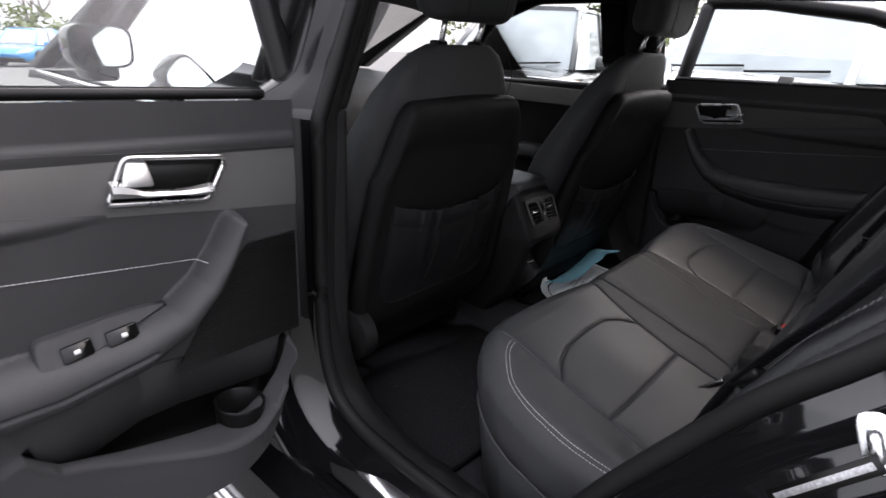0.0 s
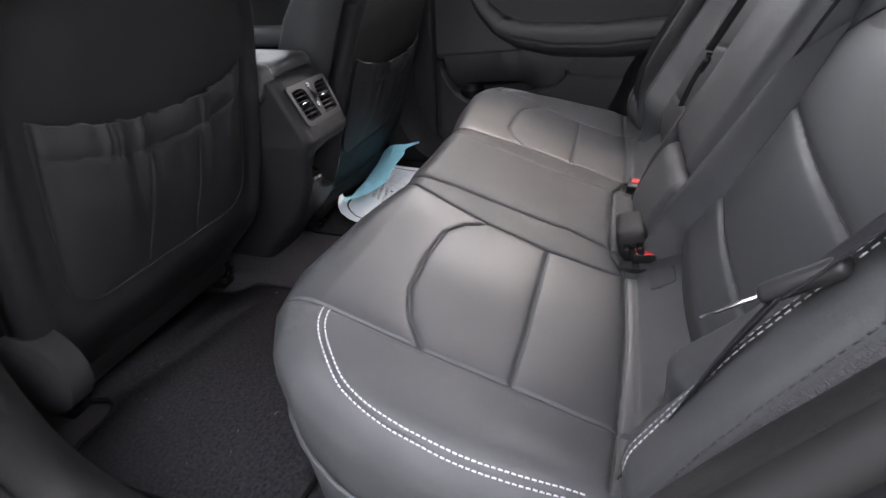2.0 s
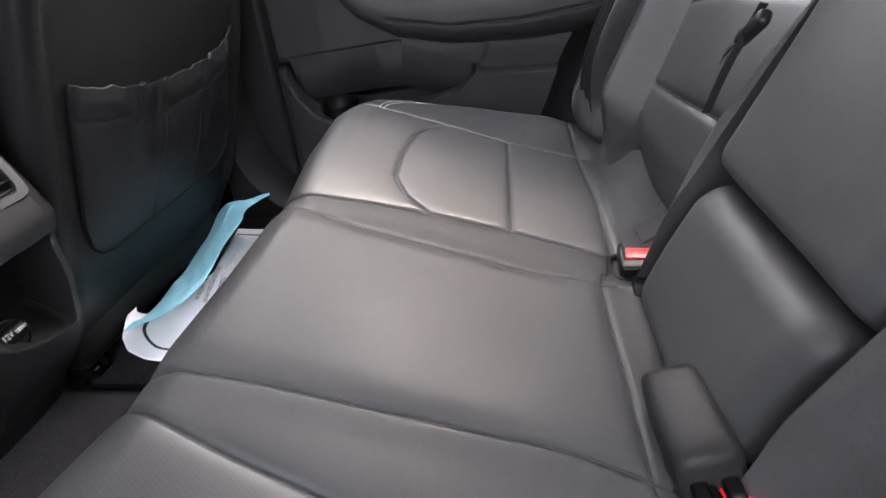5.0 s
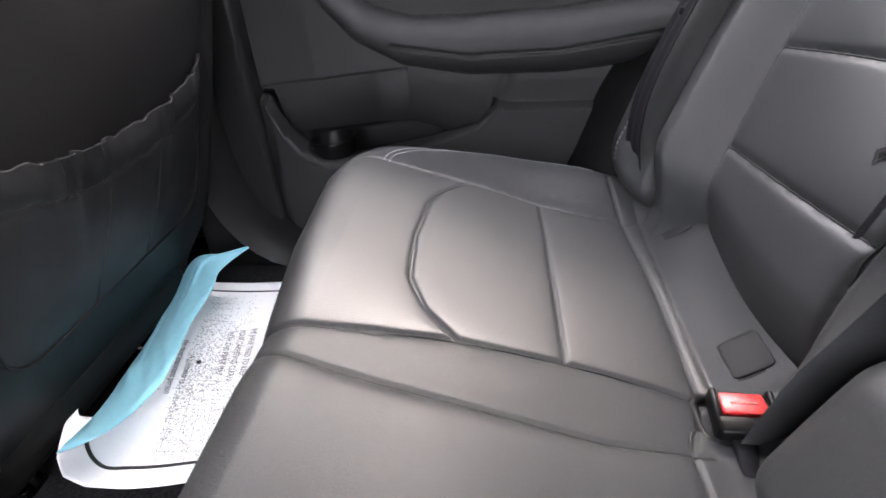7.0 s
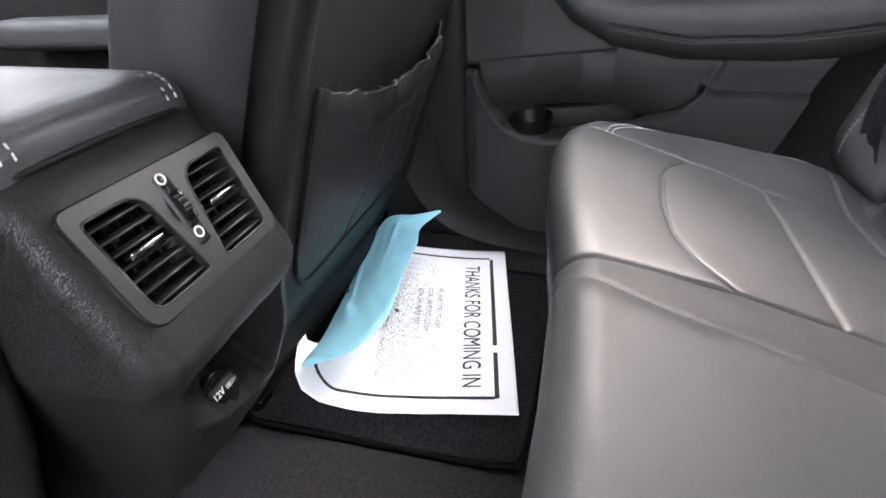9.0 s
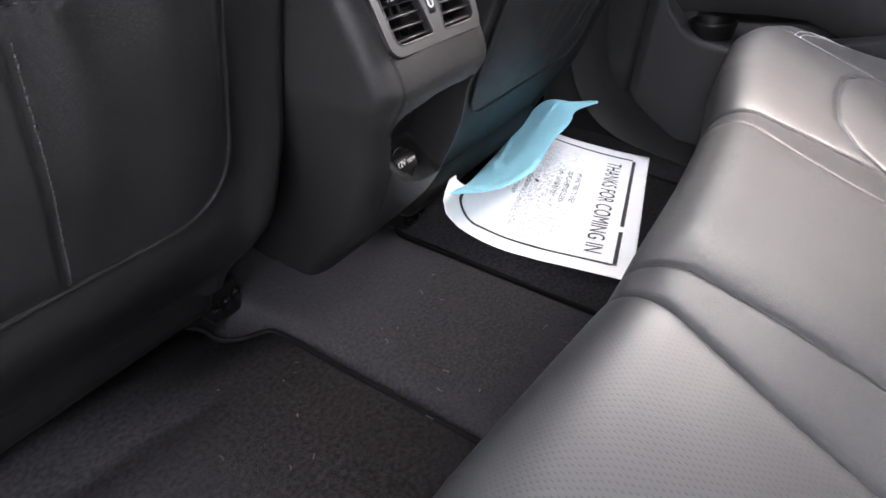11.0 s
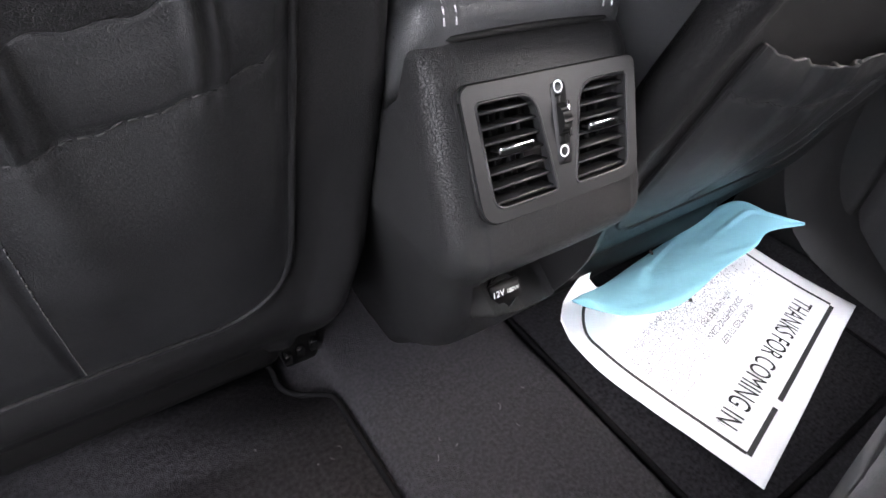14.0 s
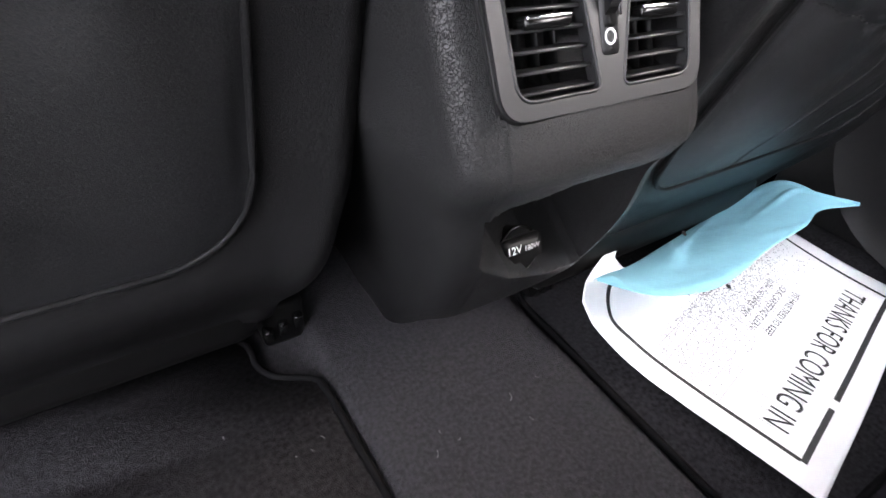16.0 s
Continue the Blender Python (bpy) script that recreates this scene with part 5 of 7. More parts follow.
def door_out(u, z):
    """Relief of the rear door's trim."""
    o = -0.080 * smooth01(z, 1.045, 1.118) ** 1.5 + 0.012 * np.exp(-(((z - 1.075) / 0.02) ** 2))
    o = o - 0.012 * smooth01(-z, -0.985, -0.965)
    o = o - 0.004 * np.exp(-(((z - (0.885 + 0.115 * u)) / 0.003) ** 2)) * (u > 0.12)
    o = o + 0.011 * smooth01(z, 0.885 + 0.115 * u, 0.905 + 0.115 * u) * smooth01(-z, -(0.96 + 0.12 * u), -(0.925 + 0.12 * u)) * smooth01(u, 0.12, 0.16)
    d = poly_dist(u, z, REST)
    o = np.maximum(o, 0.052 * np.clip(1 - (d / np.interp(u, *REST_WIDE)) ** 2, 0, 1) ** 0.55)
    d = poly_dist(u, z, REST_GAP)
    o = o - 0.006 * np.exp(-((d / 0.0028) ** 2))
    rim_z = rim_at(u)
    o = o - 0.088 * in_pocket(u, z)
    below = smooth01(-z, -rim_z - 0.004, -rim_z + 0.012)
    o = o + (0.012 + 0.075 * np.exp(-(((u - 0.15) / 0.13) ** 2))) * below * smooth01(u, -0.03, 0.03)
    d = poly_dist(u, z, RIM)
    o = o + (0.004 + 0.014 * np.exp(-(((u - 0.15) / 0.15) ** 2))) * np.exp(-((d / 0.009) ** 2))
    d = poly_dist(u, z, SPLIT)
    o = o - 0.005 * np.exp(-((d / 0.003) ** 2))
    o = o - 0.02 * smooth01(-z, -0.52, -0.42)
    return o


def rear_door(name, label, to, flip, full):
    """A rear door from its inside: trim, strip, handle, armrest, pocket, glass and outer skin."""
    t = thing(name, label, "car door")
    far = 0.93
    us = np.r_[np.linspace(-0.02, 0.46, 240), np.linspace(0.463, far, 110)]
    rim, mouth = rim_at(us), mouth_at(us)
    edge = np.r_[-0.016, -0.010, -0.006, -0.003, -0.001 + 0.010 * np.array([0, 0.05, 0.09, 0.12, 0.15, 0.18, 0.21, 0.25, 0.35, 0.5, 0.65, 0.76, 0.82, 0.88, 0.94, 1.0]), 0.012]
    near = np.clip((mouth - rim) / 0.03, 0.02, 1)
    rows_ = [0.43 + (rim - 0.016 * near - 0.43) * k for k in np.linspace(0, 1, 60)[:-1]] + [rim + e * near for e in edge]
    rows_ += [rim + 0.012 * near + (mouth - rim - 0.020 * near) * k for k in np.linspace(0, 1, 26)[1:-1]]
    rows_ += [mouth - e * near for e in (0.008, 0.006, 0.0045, 0.003, 0.0015, 0.0)]
    rows_ += [mouth + (0.975 - mouth) * k for k in np.linspace(0, 1, 120)[1:]] + [0 * us + k for k in np.linspace(0.98, 1.118, 36)]
    Z = np.array(rows_)
    U = np.repeat(us[None, :], len(Z), 0)
    lim = np.interp(Z, [0.43, 0.6, 0.8, 1.0, 1.118], [0.60, 0.66, 0.75, 0.88, 0.93])
    U = np.minimum(U, lim)
    if full:
        U = np.maximum(U, np.interp(Z, FOOT_Z, FOOT_U))
    rise = 0.035 * np.clip(U, 0, 1) * smooth01(Z, 0.9, 1.118)
    O = door_out(U, Z)
    # the pocket is a trough that sinks behind its rim
    sink = 0.085 * np.interp(in_pocket(U, Z), [0, 0.04, 0.10, 0.86, 1], [0, 0, 1, 1, 0]) * smooth01(mouth_at(U) - rim_at(U), 0.0, 0.05)
    P = np.array([[tuple(to(U[i, j], Z[i, j] + rise[i, j] - sink[i, j], O[i, j])) for j in range(U.shape[1])] for i in range(U.shape[0])])
    v, f = grid(P[..., 0], P[..., 1], P[..., 2])
    if flip < 0:
        f = [tuple(reversed(q)) for q in f]
    trim_me = mesh_of("trim_panel", v, f)
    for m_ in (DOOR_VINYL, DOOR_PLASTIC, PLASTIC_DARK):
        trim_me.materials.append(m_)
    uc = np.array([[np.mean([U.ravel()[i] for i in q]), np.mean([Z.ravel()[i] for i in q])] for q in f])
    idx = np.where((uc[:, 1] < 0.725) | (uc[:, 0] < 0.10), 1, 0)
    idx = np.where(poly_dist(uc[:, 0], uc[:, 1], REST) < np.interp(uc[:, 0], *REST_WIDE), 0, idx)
    # faces inside the pocket get near-black plastic, standing in for its deep shade
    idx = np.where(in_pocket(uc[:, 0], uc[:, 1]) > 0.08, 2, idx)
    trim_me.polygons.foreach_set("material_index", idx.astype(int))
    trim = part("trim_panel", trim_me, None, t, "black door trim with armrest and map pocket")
    at = lambda u, z, h=0.0: to(u, z + 0.035 * max(u, 0) * float(smooth01(np.array(z), 0.9, 1.118)), float(door_out(np.array(u), np.array(z))) + h)
    # decorative strip
    su = np.linspace(-0.018, 0.640, 90)
    hi = np.interp(su, [-0.02, 0.35, 0.56, 0.61, 0.64], [1.046, 1.070, 1.081, 1.070, 1.042])
    lo = np.interp(su, [-0.02, 0.1, 0.3, 0.5, 0.64], [0.950, 0.963, 0.988, 1.014, 1.036])
    k = np.linspace(0, 1, 9)
    SU = np.repeat(su[:, None], 9, 1)
    SZ = lo[:, None] + (hi - lo)[:, None] * k[None]
    P = np.array([[tuple(to(SU[i, j], SZ[i, j], 0.001 + 0.002 * math.sin(k[j] * math.pi))) for j in range(9)] for i in range(90)])
    v, f = grid(P[..., 0], P[..., 1], P[..., 2])
    part("trim_strip", mesh_of("trim_strip", v, f if flip < 0 else [tuple(reversed(q)) for q in f]), TRIM, trim, "woven dark grey decorative strip")
    ed = [to(a, b, 0.0035) for a, b in zip(su, hi)]
    tube_part("strip_edge", ed, 0.0007, PLASTIC_SMOOTH, trim, sides=6)
    # handle
    h = lambda u, z, o: to(u, z + 0.115 * (u - 0.18) + 0.008, o + 0.006)
    ring = rounded([(0.100, 1.046), (0.236, 1.044), (0.262, 0.984), (0.132, 0.984)], [0.014, 0.010, 0.006, 0.012], 6)
    tube_part("handle_bezel", [h(p, q, 0.003) for p, q in ring + ring[:1]], 0.0035, SATIN_METAL, t, "satin metal bezel", sides=8)
    bm = plate(ring, [], -0.020, -0.0015, h)
    part("handle_recess", bm, PLASTIC_DARK, t)
    bm = prism(rounded([(0.208, 1.041), (0.233, 1.041), (0.246, 1.008), (0.206, 1.008)], 0.006, 4), 0.0, 0.015, lambda p, q, o: h(p, q, o - 0.45 * (q - 1.008)), 0.002, 2)
    part("lock_button", bm, SATIN_METAL, t, "chrome lock tab")
    n_ = 24
    top = [0.0175 - 0.008 * math.sin(min(1, i / 9) * math.pi / 2) + 0.012 * smooth01(np.array(i), 15, 22) for i in range(n_)]
    verts, faces = [], []
    for i in range(n_):
        u = 0.128 + 0.130 * i / (n_ - 1)
        zc = 0.9925 + 0.0015 * (i / n_)
        for dz, o in ((0, 0.002), (0, 0.012), (0.35, 0.017), (0.8, 0.014), (1, 0.006), (0.6, 0.001)):
            verts.append(tuple(h(u, zc + dz * float(top[i]), o)))
    for i in range(n_ - 1):
        for q in range(6):
            faces.append((i * 6 + q, i * 6 + (q + 1) % 6, (i + 1) * 6 + (q + 1) % 6, (i + 1) * 6 + q))
    faces += [tuple(range(6)), tuple((n_ - 1) * 6 + q for q in range(5, -1, -1))]
    bm = bmesh.new()
    bm.from_mesh(mesh_of("handle_lever", verts, faces))
    part("handle_lever", bm, SATIN_METAL, t, "chrome inside door handle", sharp=40)
    # stitched seam over the insert
    line = [at(u, 0.8795 + 0.115 * u, 0.0012) for u in np.linspace(0.150, 0.72, 80)]
    stitches("stitching", line, THREAD, trim, length=0.0045, gap=0.002, r=0.0006, label="pale stitching")
    # ribbed speaker grille
    gu = np.linspace(-0.012, 0.125, 60)
    gz = np.linspace(0.722, 0.905, 260)
    GU, GZ_ = np.meshgrid(gu, gz)
    GU = np.minimum(GU, np.interp(GZ_, [0.70, 0.78, 0.86, 0.905], [0.215, 0.165, 0.120, 0.098]))
    GU = -0.012 + (GU + 0.012) * np.interp(GZ_, [0.70, 0.78, 0.86, 0.905], [0.215, 0.165, 0.120, 0.098]) / 0.125
    if full:
        GO = 0.0030 + 0.0014 * np.sin(GZ_ / 0.0041 * 2 * math.pi)
        P = np.array([[tuple(to(GU[i, j], GZ_[i, j], GO[i, j])) for j in range(60)] for i in range(260)])
        v, f = grid(P[..., 0], P[..., 1], P[..., 2])
        part("speaker_grille", mesh_of("speaker_grille", v, f if flip > 0 else [tuple(reversed(q)) for q in f]), PLASTIC_DARK, trim, "ribbed black speaker grille")
    # cup holder in the pocket
    cu_, cz, co_ = 0.122, 0.640, 0.024
    circle = np.linspace(0, 2 * math.pi, 41)
    walls = []
    for rr, dz in ((0.0385, -0.085), (0.0395, -0.004), (0.0405, 0.001), (0.0385, 0.003), (0.0365, 0.001), (0.0330, -0.100)):
        walls.append([tuple(to(cu_ + rr * math.cos(w), cz + dz + 0.10 * rr * math.cos(w), co_ + rr * math.sin(w))) for w in circle[:-1]])
    walls = np.array(walls)
    v, f = grid(walls[..., 0], walls[..., 1], walls[..., 2], close=True)
    f.append(tuple(5 * 40 + k for k in range(40)))
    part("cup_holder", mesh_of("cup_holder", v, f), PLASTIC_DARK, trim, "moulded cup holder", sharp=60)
    # outer shell, glass and its surround
    outl = ([(0.0, 0.66), (0.10, 0.50), (0.20, 0.42)] if full else [(-0.03, 0.42)]) + [(0.60, 0.42), (0.68, 0.62), (0.80, 0.85), (0.94, 1.05), (0.95, 1.12), (-0.03, 1.095)]
    bm = prism(outl, -0.185, -0.095, to, 0.012, 2)
    part("outer_skin", bm, PAINT, t, "glossy black painted skin", sharp=35)
    low = 0.74 if full else 0.42
    for poly in ([(0.27 if full else -0.02, 0.42), (0.60, 0.42), (0.60, 0.435), (0.27 if full else -0.02, 0.435)], [(-0.022, low), (-0.018, low), (-0.018, 1.09), (-0.022, 1.09)]):
        bm = prism(poly, -0.07, 0.018, to, 0.0)
        part("panel_return", bm, VINYL, trim)
    lean = lambda z: -0.105 - 0.42 * (z - 1.12)
    wtop = lambda u: np.interp(u, [-0.03, 0.2, 0.5, 0.7, 0.80], [1.385, 1.385, 1.35, 1.29, 1.23])
    u0 = -0.085 if full else 0.0
    fr_path = spline([(0.0, 1.10, 0), (0.0, 1.25, 0), (0.0, 1.375, 0)], 12)
    tube_part("window_surround", [to(u0 + 0.02 * (q[1] - 1.1), q[1], lean(q[1])) for q in fr_path], 0.026, PLASTIC_DARK, t, sides=8, flat=0.8)
    tp = [to(u, float(wtop(u)), lean(float(wtop(u)))) for u in np.linspace(u0, 0.80, 30)]
    tube_part("window_surround", tp, 0.024, PLASTIC_DARK, t, sides=8)
    tube_part("window_surround", [to(0.80, 1.23, lean(1.23)), to(0.86, 1.12, lean(1.12))], 0.02, PLASTIC_DARK, t, sides=8)
    GU2, GK = np.meshgrid(np.linspace(u0 + 0.01, 0.83, 30), np.linspace(0, 1, 8))
    gz0 = 1.10 + 0.03 * GU2
    gz1 = np.interp(GU2, [-0.03, 0.2, 0.5, 0.7, 0.80, 0.86], [1.385, 1.385, 1.35, 1.29, 1.23, 1.14])
    ZZ = gz0 + (gz1 - gz0) * GK
    P = np.array([[tuple(to(GU2[i, j], ZZ[i, j], lean(ZZ[i, j]))) for j in range(30)] for i in range(8)])
    pane = part("window_pane", mesh_of("window_pane", *grid(P[..., 0], P[..., 1], P[..., 2])), GLASS, t, "clear window glass")
    pane.visible_shadow = False
    tube_part("belt_seal", [to(u, 1.118 + 0.035 * u, -0.085) for u in np.linspace(-0.02, 0.92, 40)], 0.008, RUBBER, t, sides=8)
    tube_part("belt_strip", [to(u, 1.126 + 0.035 * u, -0.090) for u in np.linspace(-0.02, 0.90, 40)], 0.0022, PLASTIC_DARK, t, sides=6)
    # small hook on the sill
    hk = 0.38 if full else 0.34
    bm = rbox((hk - 0.022, -0.012, -0.004), (hk + 0.022, 0.022, 0.010), 0.004, 2)
    for q in bm.verts:
        q.co = to(q.co.x, 1.128 + 0.035 * hk + q.co.z - 0.7 * q.co.y, -0.062 + q.co.y)
    part("blind_hook", bm, PLASTIC_DARK, t)
    return t, trim, at


def to_right(u, z, o):
    return Vector((0.744 - o, 0.215 - u, z))


TH = radians(90)


def to_left(u, z, o):
    return Vector((-0.840 - math.sin(TH) * u + math.cos(TH) * o, 0.225 - math.cos(TH) * u - math.sin(TH) * o, z))


rear_door("rear_door", "closed rear door with black trim, armrest and clear window", to_right, 1, False)
left_door, _, _ = rear_door("rear_door", "open rear door with black trim, chrome handle and armrest", to_left, -1, True)
# window switches on the open door's armrest
on_shelf = lambda p, q, h: to_left(p, q, h - 0.75 * (q - 0.810))
sw = prism(rounded([(0.205, 0.848), (0.245, 0.852), (0.372, 0.846), (0.376, 0.800), (0.262, 0.804)], [0.006, 0.010, 0.012, 0.004, 0.02], 4), -0.020, 0.040, on_shelf, 0.004, 3)
swp = part("switch_panel", sw, DOOR_PLASTIC, left_door)
for p, q0, wd in ((0.256, 0.822, 0.040), (0.312, 0.820, 0.036)):
    b = prism(rounded([(p, q0), (p + wd, q0 - 0.003), (p + wd, q0 + 0.014), (p, q0 + 0.017)], 0.003, 3), 0.037, 0.0435, on_shelf, 0.001, 1)
    s = part("switch", b, GLOSS_BLACK, swp)
    b = prism([(p + 0.015, q0 + 0.005), (p + 0.022, q0 + 0.0045), (p + 0.022, q0 + 0.009), (p + 0.015, q0 + 0.0095)], 0.0436, 0.0440, on_shelf)
    part("symbol", b, WHITE_MARK, s)
# hinge and check arm
hinge = part("hinge", rbox((-0.80, 0.285, 0.700), (-0.745, 0.335, 0.735), 0.006, 2), ZINC, left_door, "steel door hinge")
part("hinge_bolt", mesh_of("hinge_bolt", *tube([(-0.765, 0.283, 0.718), (-0.765, 0.276, 0.718)], 0.009, sides=6), smooth=False), ZINC, hinge)

# ---- front doors, as far as they show ----
def front_door(flip):
    t = thing("front_door", "closed front door with black trim and grey strip" if flip > 0 else "closed front door with glossy black paint and window", "car door")
    s = flip
    outl = [(0.36, 0.42), (1.42, 0.42), (1.42, 0.98), (0.36, 1.06)]
    bm = prism(outl, 0.80, 0.90, lambda p, q, h: Vector((s * h, p, q)), 0.012, 2)
    part("outer_skin", bm, PAINT, t, sharp=35)
    bm = prism([(0.36, 0.42), (1.42, 0.42), (1.42, 1.04), (0.36, 1.085)], 0.745, 0.797, lambda p, q, h: Vector((s * h, p, q)), 0.02, 3)
    trim = part("trim_panel", bm, VINYL, t, sharp=50)
    bm = prism([(0.40, 0.985), (1.10, 0.975), (0.95, 1.045), (0.40, 1.05)], 0.735, 0.746, lambda p, q, h: Vector((s * h, p, q)), 0.004, 2)
    part("trim_strip", bm, STRIP, trim, "light grey decorative strip")
    bm = prism([(0.40, 0.76), (1.20, 0.74), (1.20, 0.80), (0.40, 0.82)], 0.66, 0.75, lambda p, q, h: Vector((s * h, p, q)), 0.02, 3)
    part("armrest", bm, LEATHER, trim)
    lean = lambda z: 0.800 - 0.42 * (z - 1.06)
    Yg, Kg = np.meshgrid(np.linspace(0.38, 1.24, 30), np.linspace(0, 1, 8))
    z1 = np.interp(Yg, [0.38, 0.75, 1.0, 1.25], [1.385, 1.375, 1.29, 1.06])
    z0 = 1.06 + 0.0 * Yg
    Zg = z0 + (z1 - z0) * Kg
    pane = part("window_pane", mesh_of("window_pane", *grid(s * (0.800 - 0.42 * (Zg - 1.06)), Yg, Zg)), GLASS, t, "clear window glass")
    pane.visible_shadow = False
    tp = [(s * (lean(float(z)) - 0.004), float(y), float(z)) for y, z in zip(Yg[-1], Zg[-1])]
    tube_part("window_surround", tp, 0.024, PLASTIC_DARK, t, sides=8)
    tube_part("window_surround", [(s * lean(1.06), 0.38, 1.06), (s * lean(1.385), 0.38, 1.385)], 0.024, PLASTIC_DARK, t, sides=8)
    tube_part("belt_strip", [(s * 0.86, y, 1.065) for y in np.linspace(0.36, 1.42, 20)], 0.006, CHROME, t, sides=6)
    return t


front_door(1)
front_door(-1)
# door mirror
mir = thing("door_mirror", "black door mirror with reflecting glass", "mirror")
u = np.linspace(0, 2 * math.pi, 40)[:-1]
prof = []
for k, sc in ((0.0, 1.0), (0.03, 1.0), (0.07, 0.93), (0.11, 0.72), (0.135, 0.35)):
    prof.append([(-0.868 + 0.064 * sc * np.sign(math.cos(w)) * abs(math.cos(w)) ** 0.5, 0.86 + k, 1.160 + 0.046 * sc * np.sign(math.sin(w)) * abs(math.sin(w)) ** 0.5) for w in u])
pr = np.array(prof)
v, f = grid(pr[..., 0], pr[..., 1], pr[..., 2], close=True)
f.append(tuple(4 * 39 + k for k in range(39)))
part("housing", mesh_of("housing", v, [tuple(reversed(q)) for q in f]), PAINT, mir)
gl = [(-0.868 + 0.057 * np.sign(math.cos(w)) * abs(math.cos(w)) ** 0.5, 0.8585, 1.160 + 0.040 * np.sign(math.sin(w)) * abs(math.sin(w)) ** 0.5) for w in u]
part("mirror_glass", mesh_of("mirror_glass", gl, [tuple(range(38, -1, -1))], False), mat("mirror_silver", (0.85, 0.87, 0.86), 0.02, metal=1.0), mir)
part("arm", rbox((-0.90, 0.88, 1.085), (-0.83, 0.96, 1.125), 0.012, 3), PAINT, mir)

# ---- body shell ----
OPENING = [(0.232, 1.40), (0.232, 1.20), (0.232, 1.05), (0.236, 0.85), (0.236, 0.72), (0.228, 0.64), (0.200, 0.565), (0.150, 0.528), (0.08, 0.512), (-0.05, 0.503), (-0.18, 0.503), (-0.235, 0.520), (-0.275, 0.570), (-0.312, 0.64), (-0.358, 0.72), (-0.415, 0.81), (-0.475, 0.90), (-0.54, 0.98), (-0.60, 1.06), (-0.655, 1.16), (-0.66, 1.26), (-0.60, 1.36)]
OPENING_RIGHT = [(a + 0.026 * (a > 0.1), b - 0.042 * (b < 0.7)) for a, b in OPENING]


def side_frame(flip):
    """The door opening: inner trim, seal and painted jamb, following the opening's line."""
    base = spline([(0, a, b) for a, b in (OPENING if flip < 0 else OPENING_RIGHT)], 150)[:, 1:]
    tan = np.gradient(base, axis=0)
    tan /= np.linalg.norm(tan, axis=1)[:, None]
    nor = np.stack([-tan[:, 1], tan[:, 0]], 1)
    mid = np.array([-0.2, 0.95])
    sign = np.sign(((base - mid) * nor).sum(1))
    nor = nor * sign[:, None]
    t = thing("body_side", "glossy black painted door surround with rubber seal", "car body")
    lean = lambda z: 0.42 * np.clip(z - 1.08, 0, 1)

    def strip(section):
        rows_ = []
        for x, off in section:
            q = base + nor * off
            xo = x - lean(q[:, 1]) - 0.8 * max(x - 0.765, 0) * smooth01(q[:, 1], 1.08, 1.16) * (q[:, 0] > 0)
            rows_.append(np.stack([flip * xo, q[:, 0], q[:, 1]], 1))
        return np.array(rows_)

    P = strip([(0.655, 0.075), (0.668, 0.055), (0.690, 0.030), (0.715, 0.014), (0.735, 0.006), (0.750, 0.004)])
    v, f = grid(P[..., 0], P[..., 1], P[..., 2])
    part("inner_trim", mesh_of("inner_trim", v, f), PLASTIC, t, "grained black plastic inner trim")
    q = base + nor * 0.002
    tube_part("door_seal", np.stack([flip * (0.765 - lean(q[:, 1])), q[:, 0], q[:, 1]], 1), 0.0135, RUBBER, t, "black rubber door seal", sides=12)
    P = strip([(0.765, 0.006), (0.778, 0.016), (0.790, 0.034), (0.815, 0.040), (0.828, 0.046), (0.836, 0.062), (0.862, 0.070), (0.874, 0.078), (0.880, 0.098), (0.882, 0.110)])
    v, f = grid(P[..., 0], P[..., 1], P[..., 2])
    jamb_me = mesh_of("door_jamb", v, f)
    jamb_me.materials.append(PAINT)
    jamb_me.materials.append(GLOSS_BLACK)
    jamb_me.polygons.foreach_set("material_index", [int(sum(v[i][2] for i in q) / len(q) > 1.09) for q in f])
    part("door_jamb", jamb_me, None, t, "glossy black painted jamb")
    P = strip([(0.882, 0.112), (0.886, 0.16), (0.888, 0.24)])[:, :42]
    v, f = grid(P[..., 0], P[..., 1], P[..., 2])
    part("pillar_cover", mesh_of("pillar_cover", v, f), PAINT, t, "glossy black pillar cover")
    bm = prism([(0.875, 0.47), (0.93, 0.44), (0.935, 0.30), (0.90, 0.22), (0.80, 0.22), (0.80, 0.44)], -0.45, 1.45, lambda p, q_, h: Vector((flip * p, h, q_)), 0.015, 3)
    part("sill", bm, PAINT, t, sharp=35)
    for z, r in ((0.318, 0.010), (0.288, 0.007)):
        tube_part("sill_moulding", [(flip * 0.937, y, z) for y in np.linspace(-0.45, 1.45, 30)], r, SATIN_METAL, t, "bright sill moulding", sides=8)
    return t


side_frame(-1)
side_frame(1)
# scuff plate on the sill
sp = thing("scuff_plate", "black sill plate with a brushed metal inlay", "scuff plate")
pl = [(-0.742, 0.190), (-0.742, -0.26), (-0.845, -0.26), (-0.845, 0.110), (-0.815, 0.170)]
part("plate", prism(pl, 0.4615, 0.4715, lambda p, q, h: Vector((p, q, h)), 0.004, 2), PLASTIC_SMOOTH, sp)
inl = rounded([(-0.776, 0.158), (-0.756, 0.138), (-0.774, -0.035), (-0.820, -0.020), (-0.815, 0.08)], [0.004, 0.004, 0.004, 0.004, 0.02], 4)
part("metal_inlay", prism(inl, 0.4718, 0.4728, lambda p, q, h: Vector((p, q, h))), SATIN_METAL, sp, "brushed metal inlay")
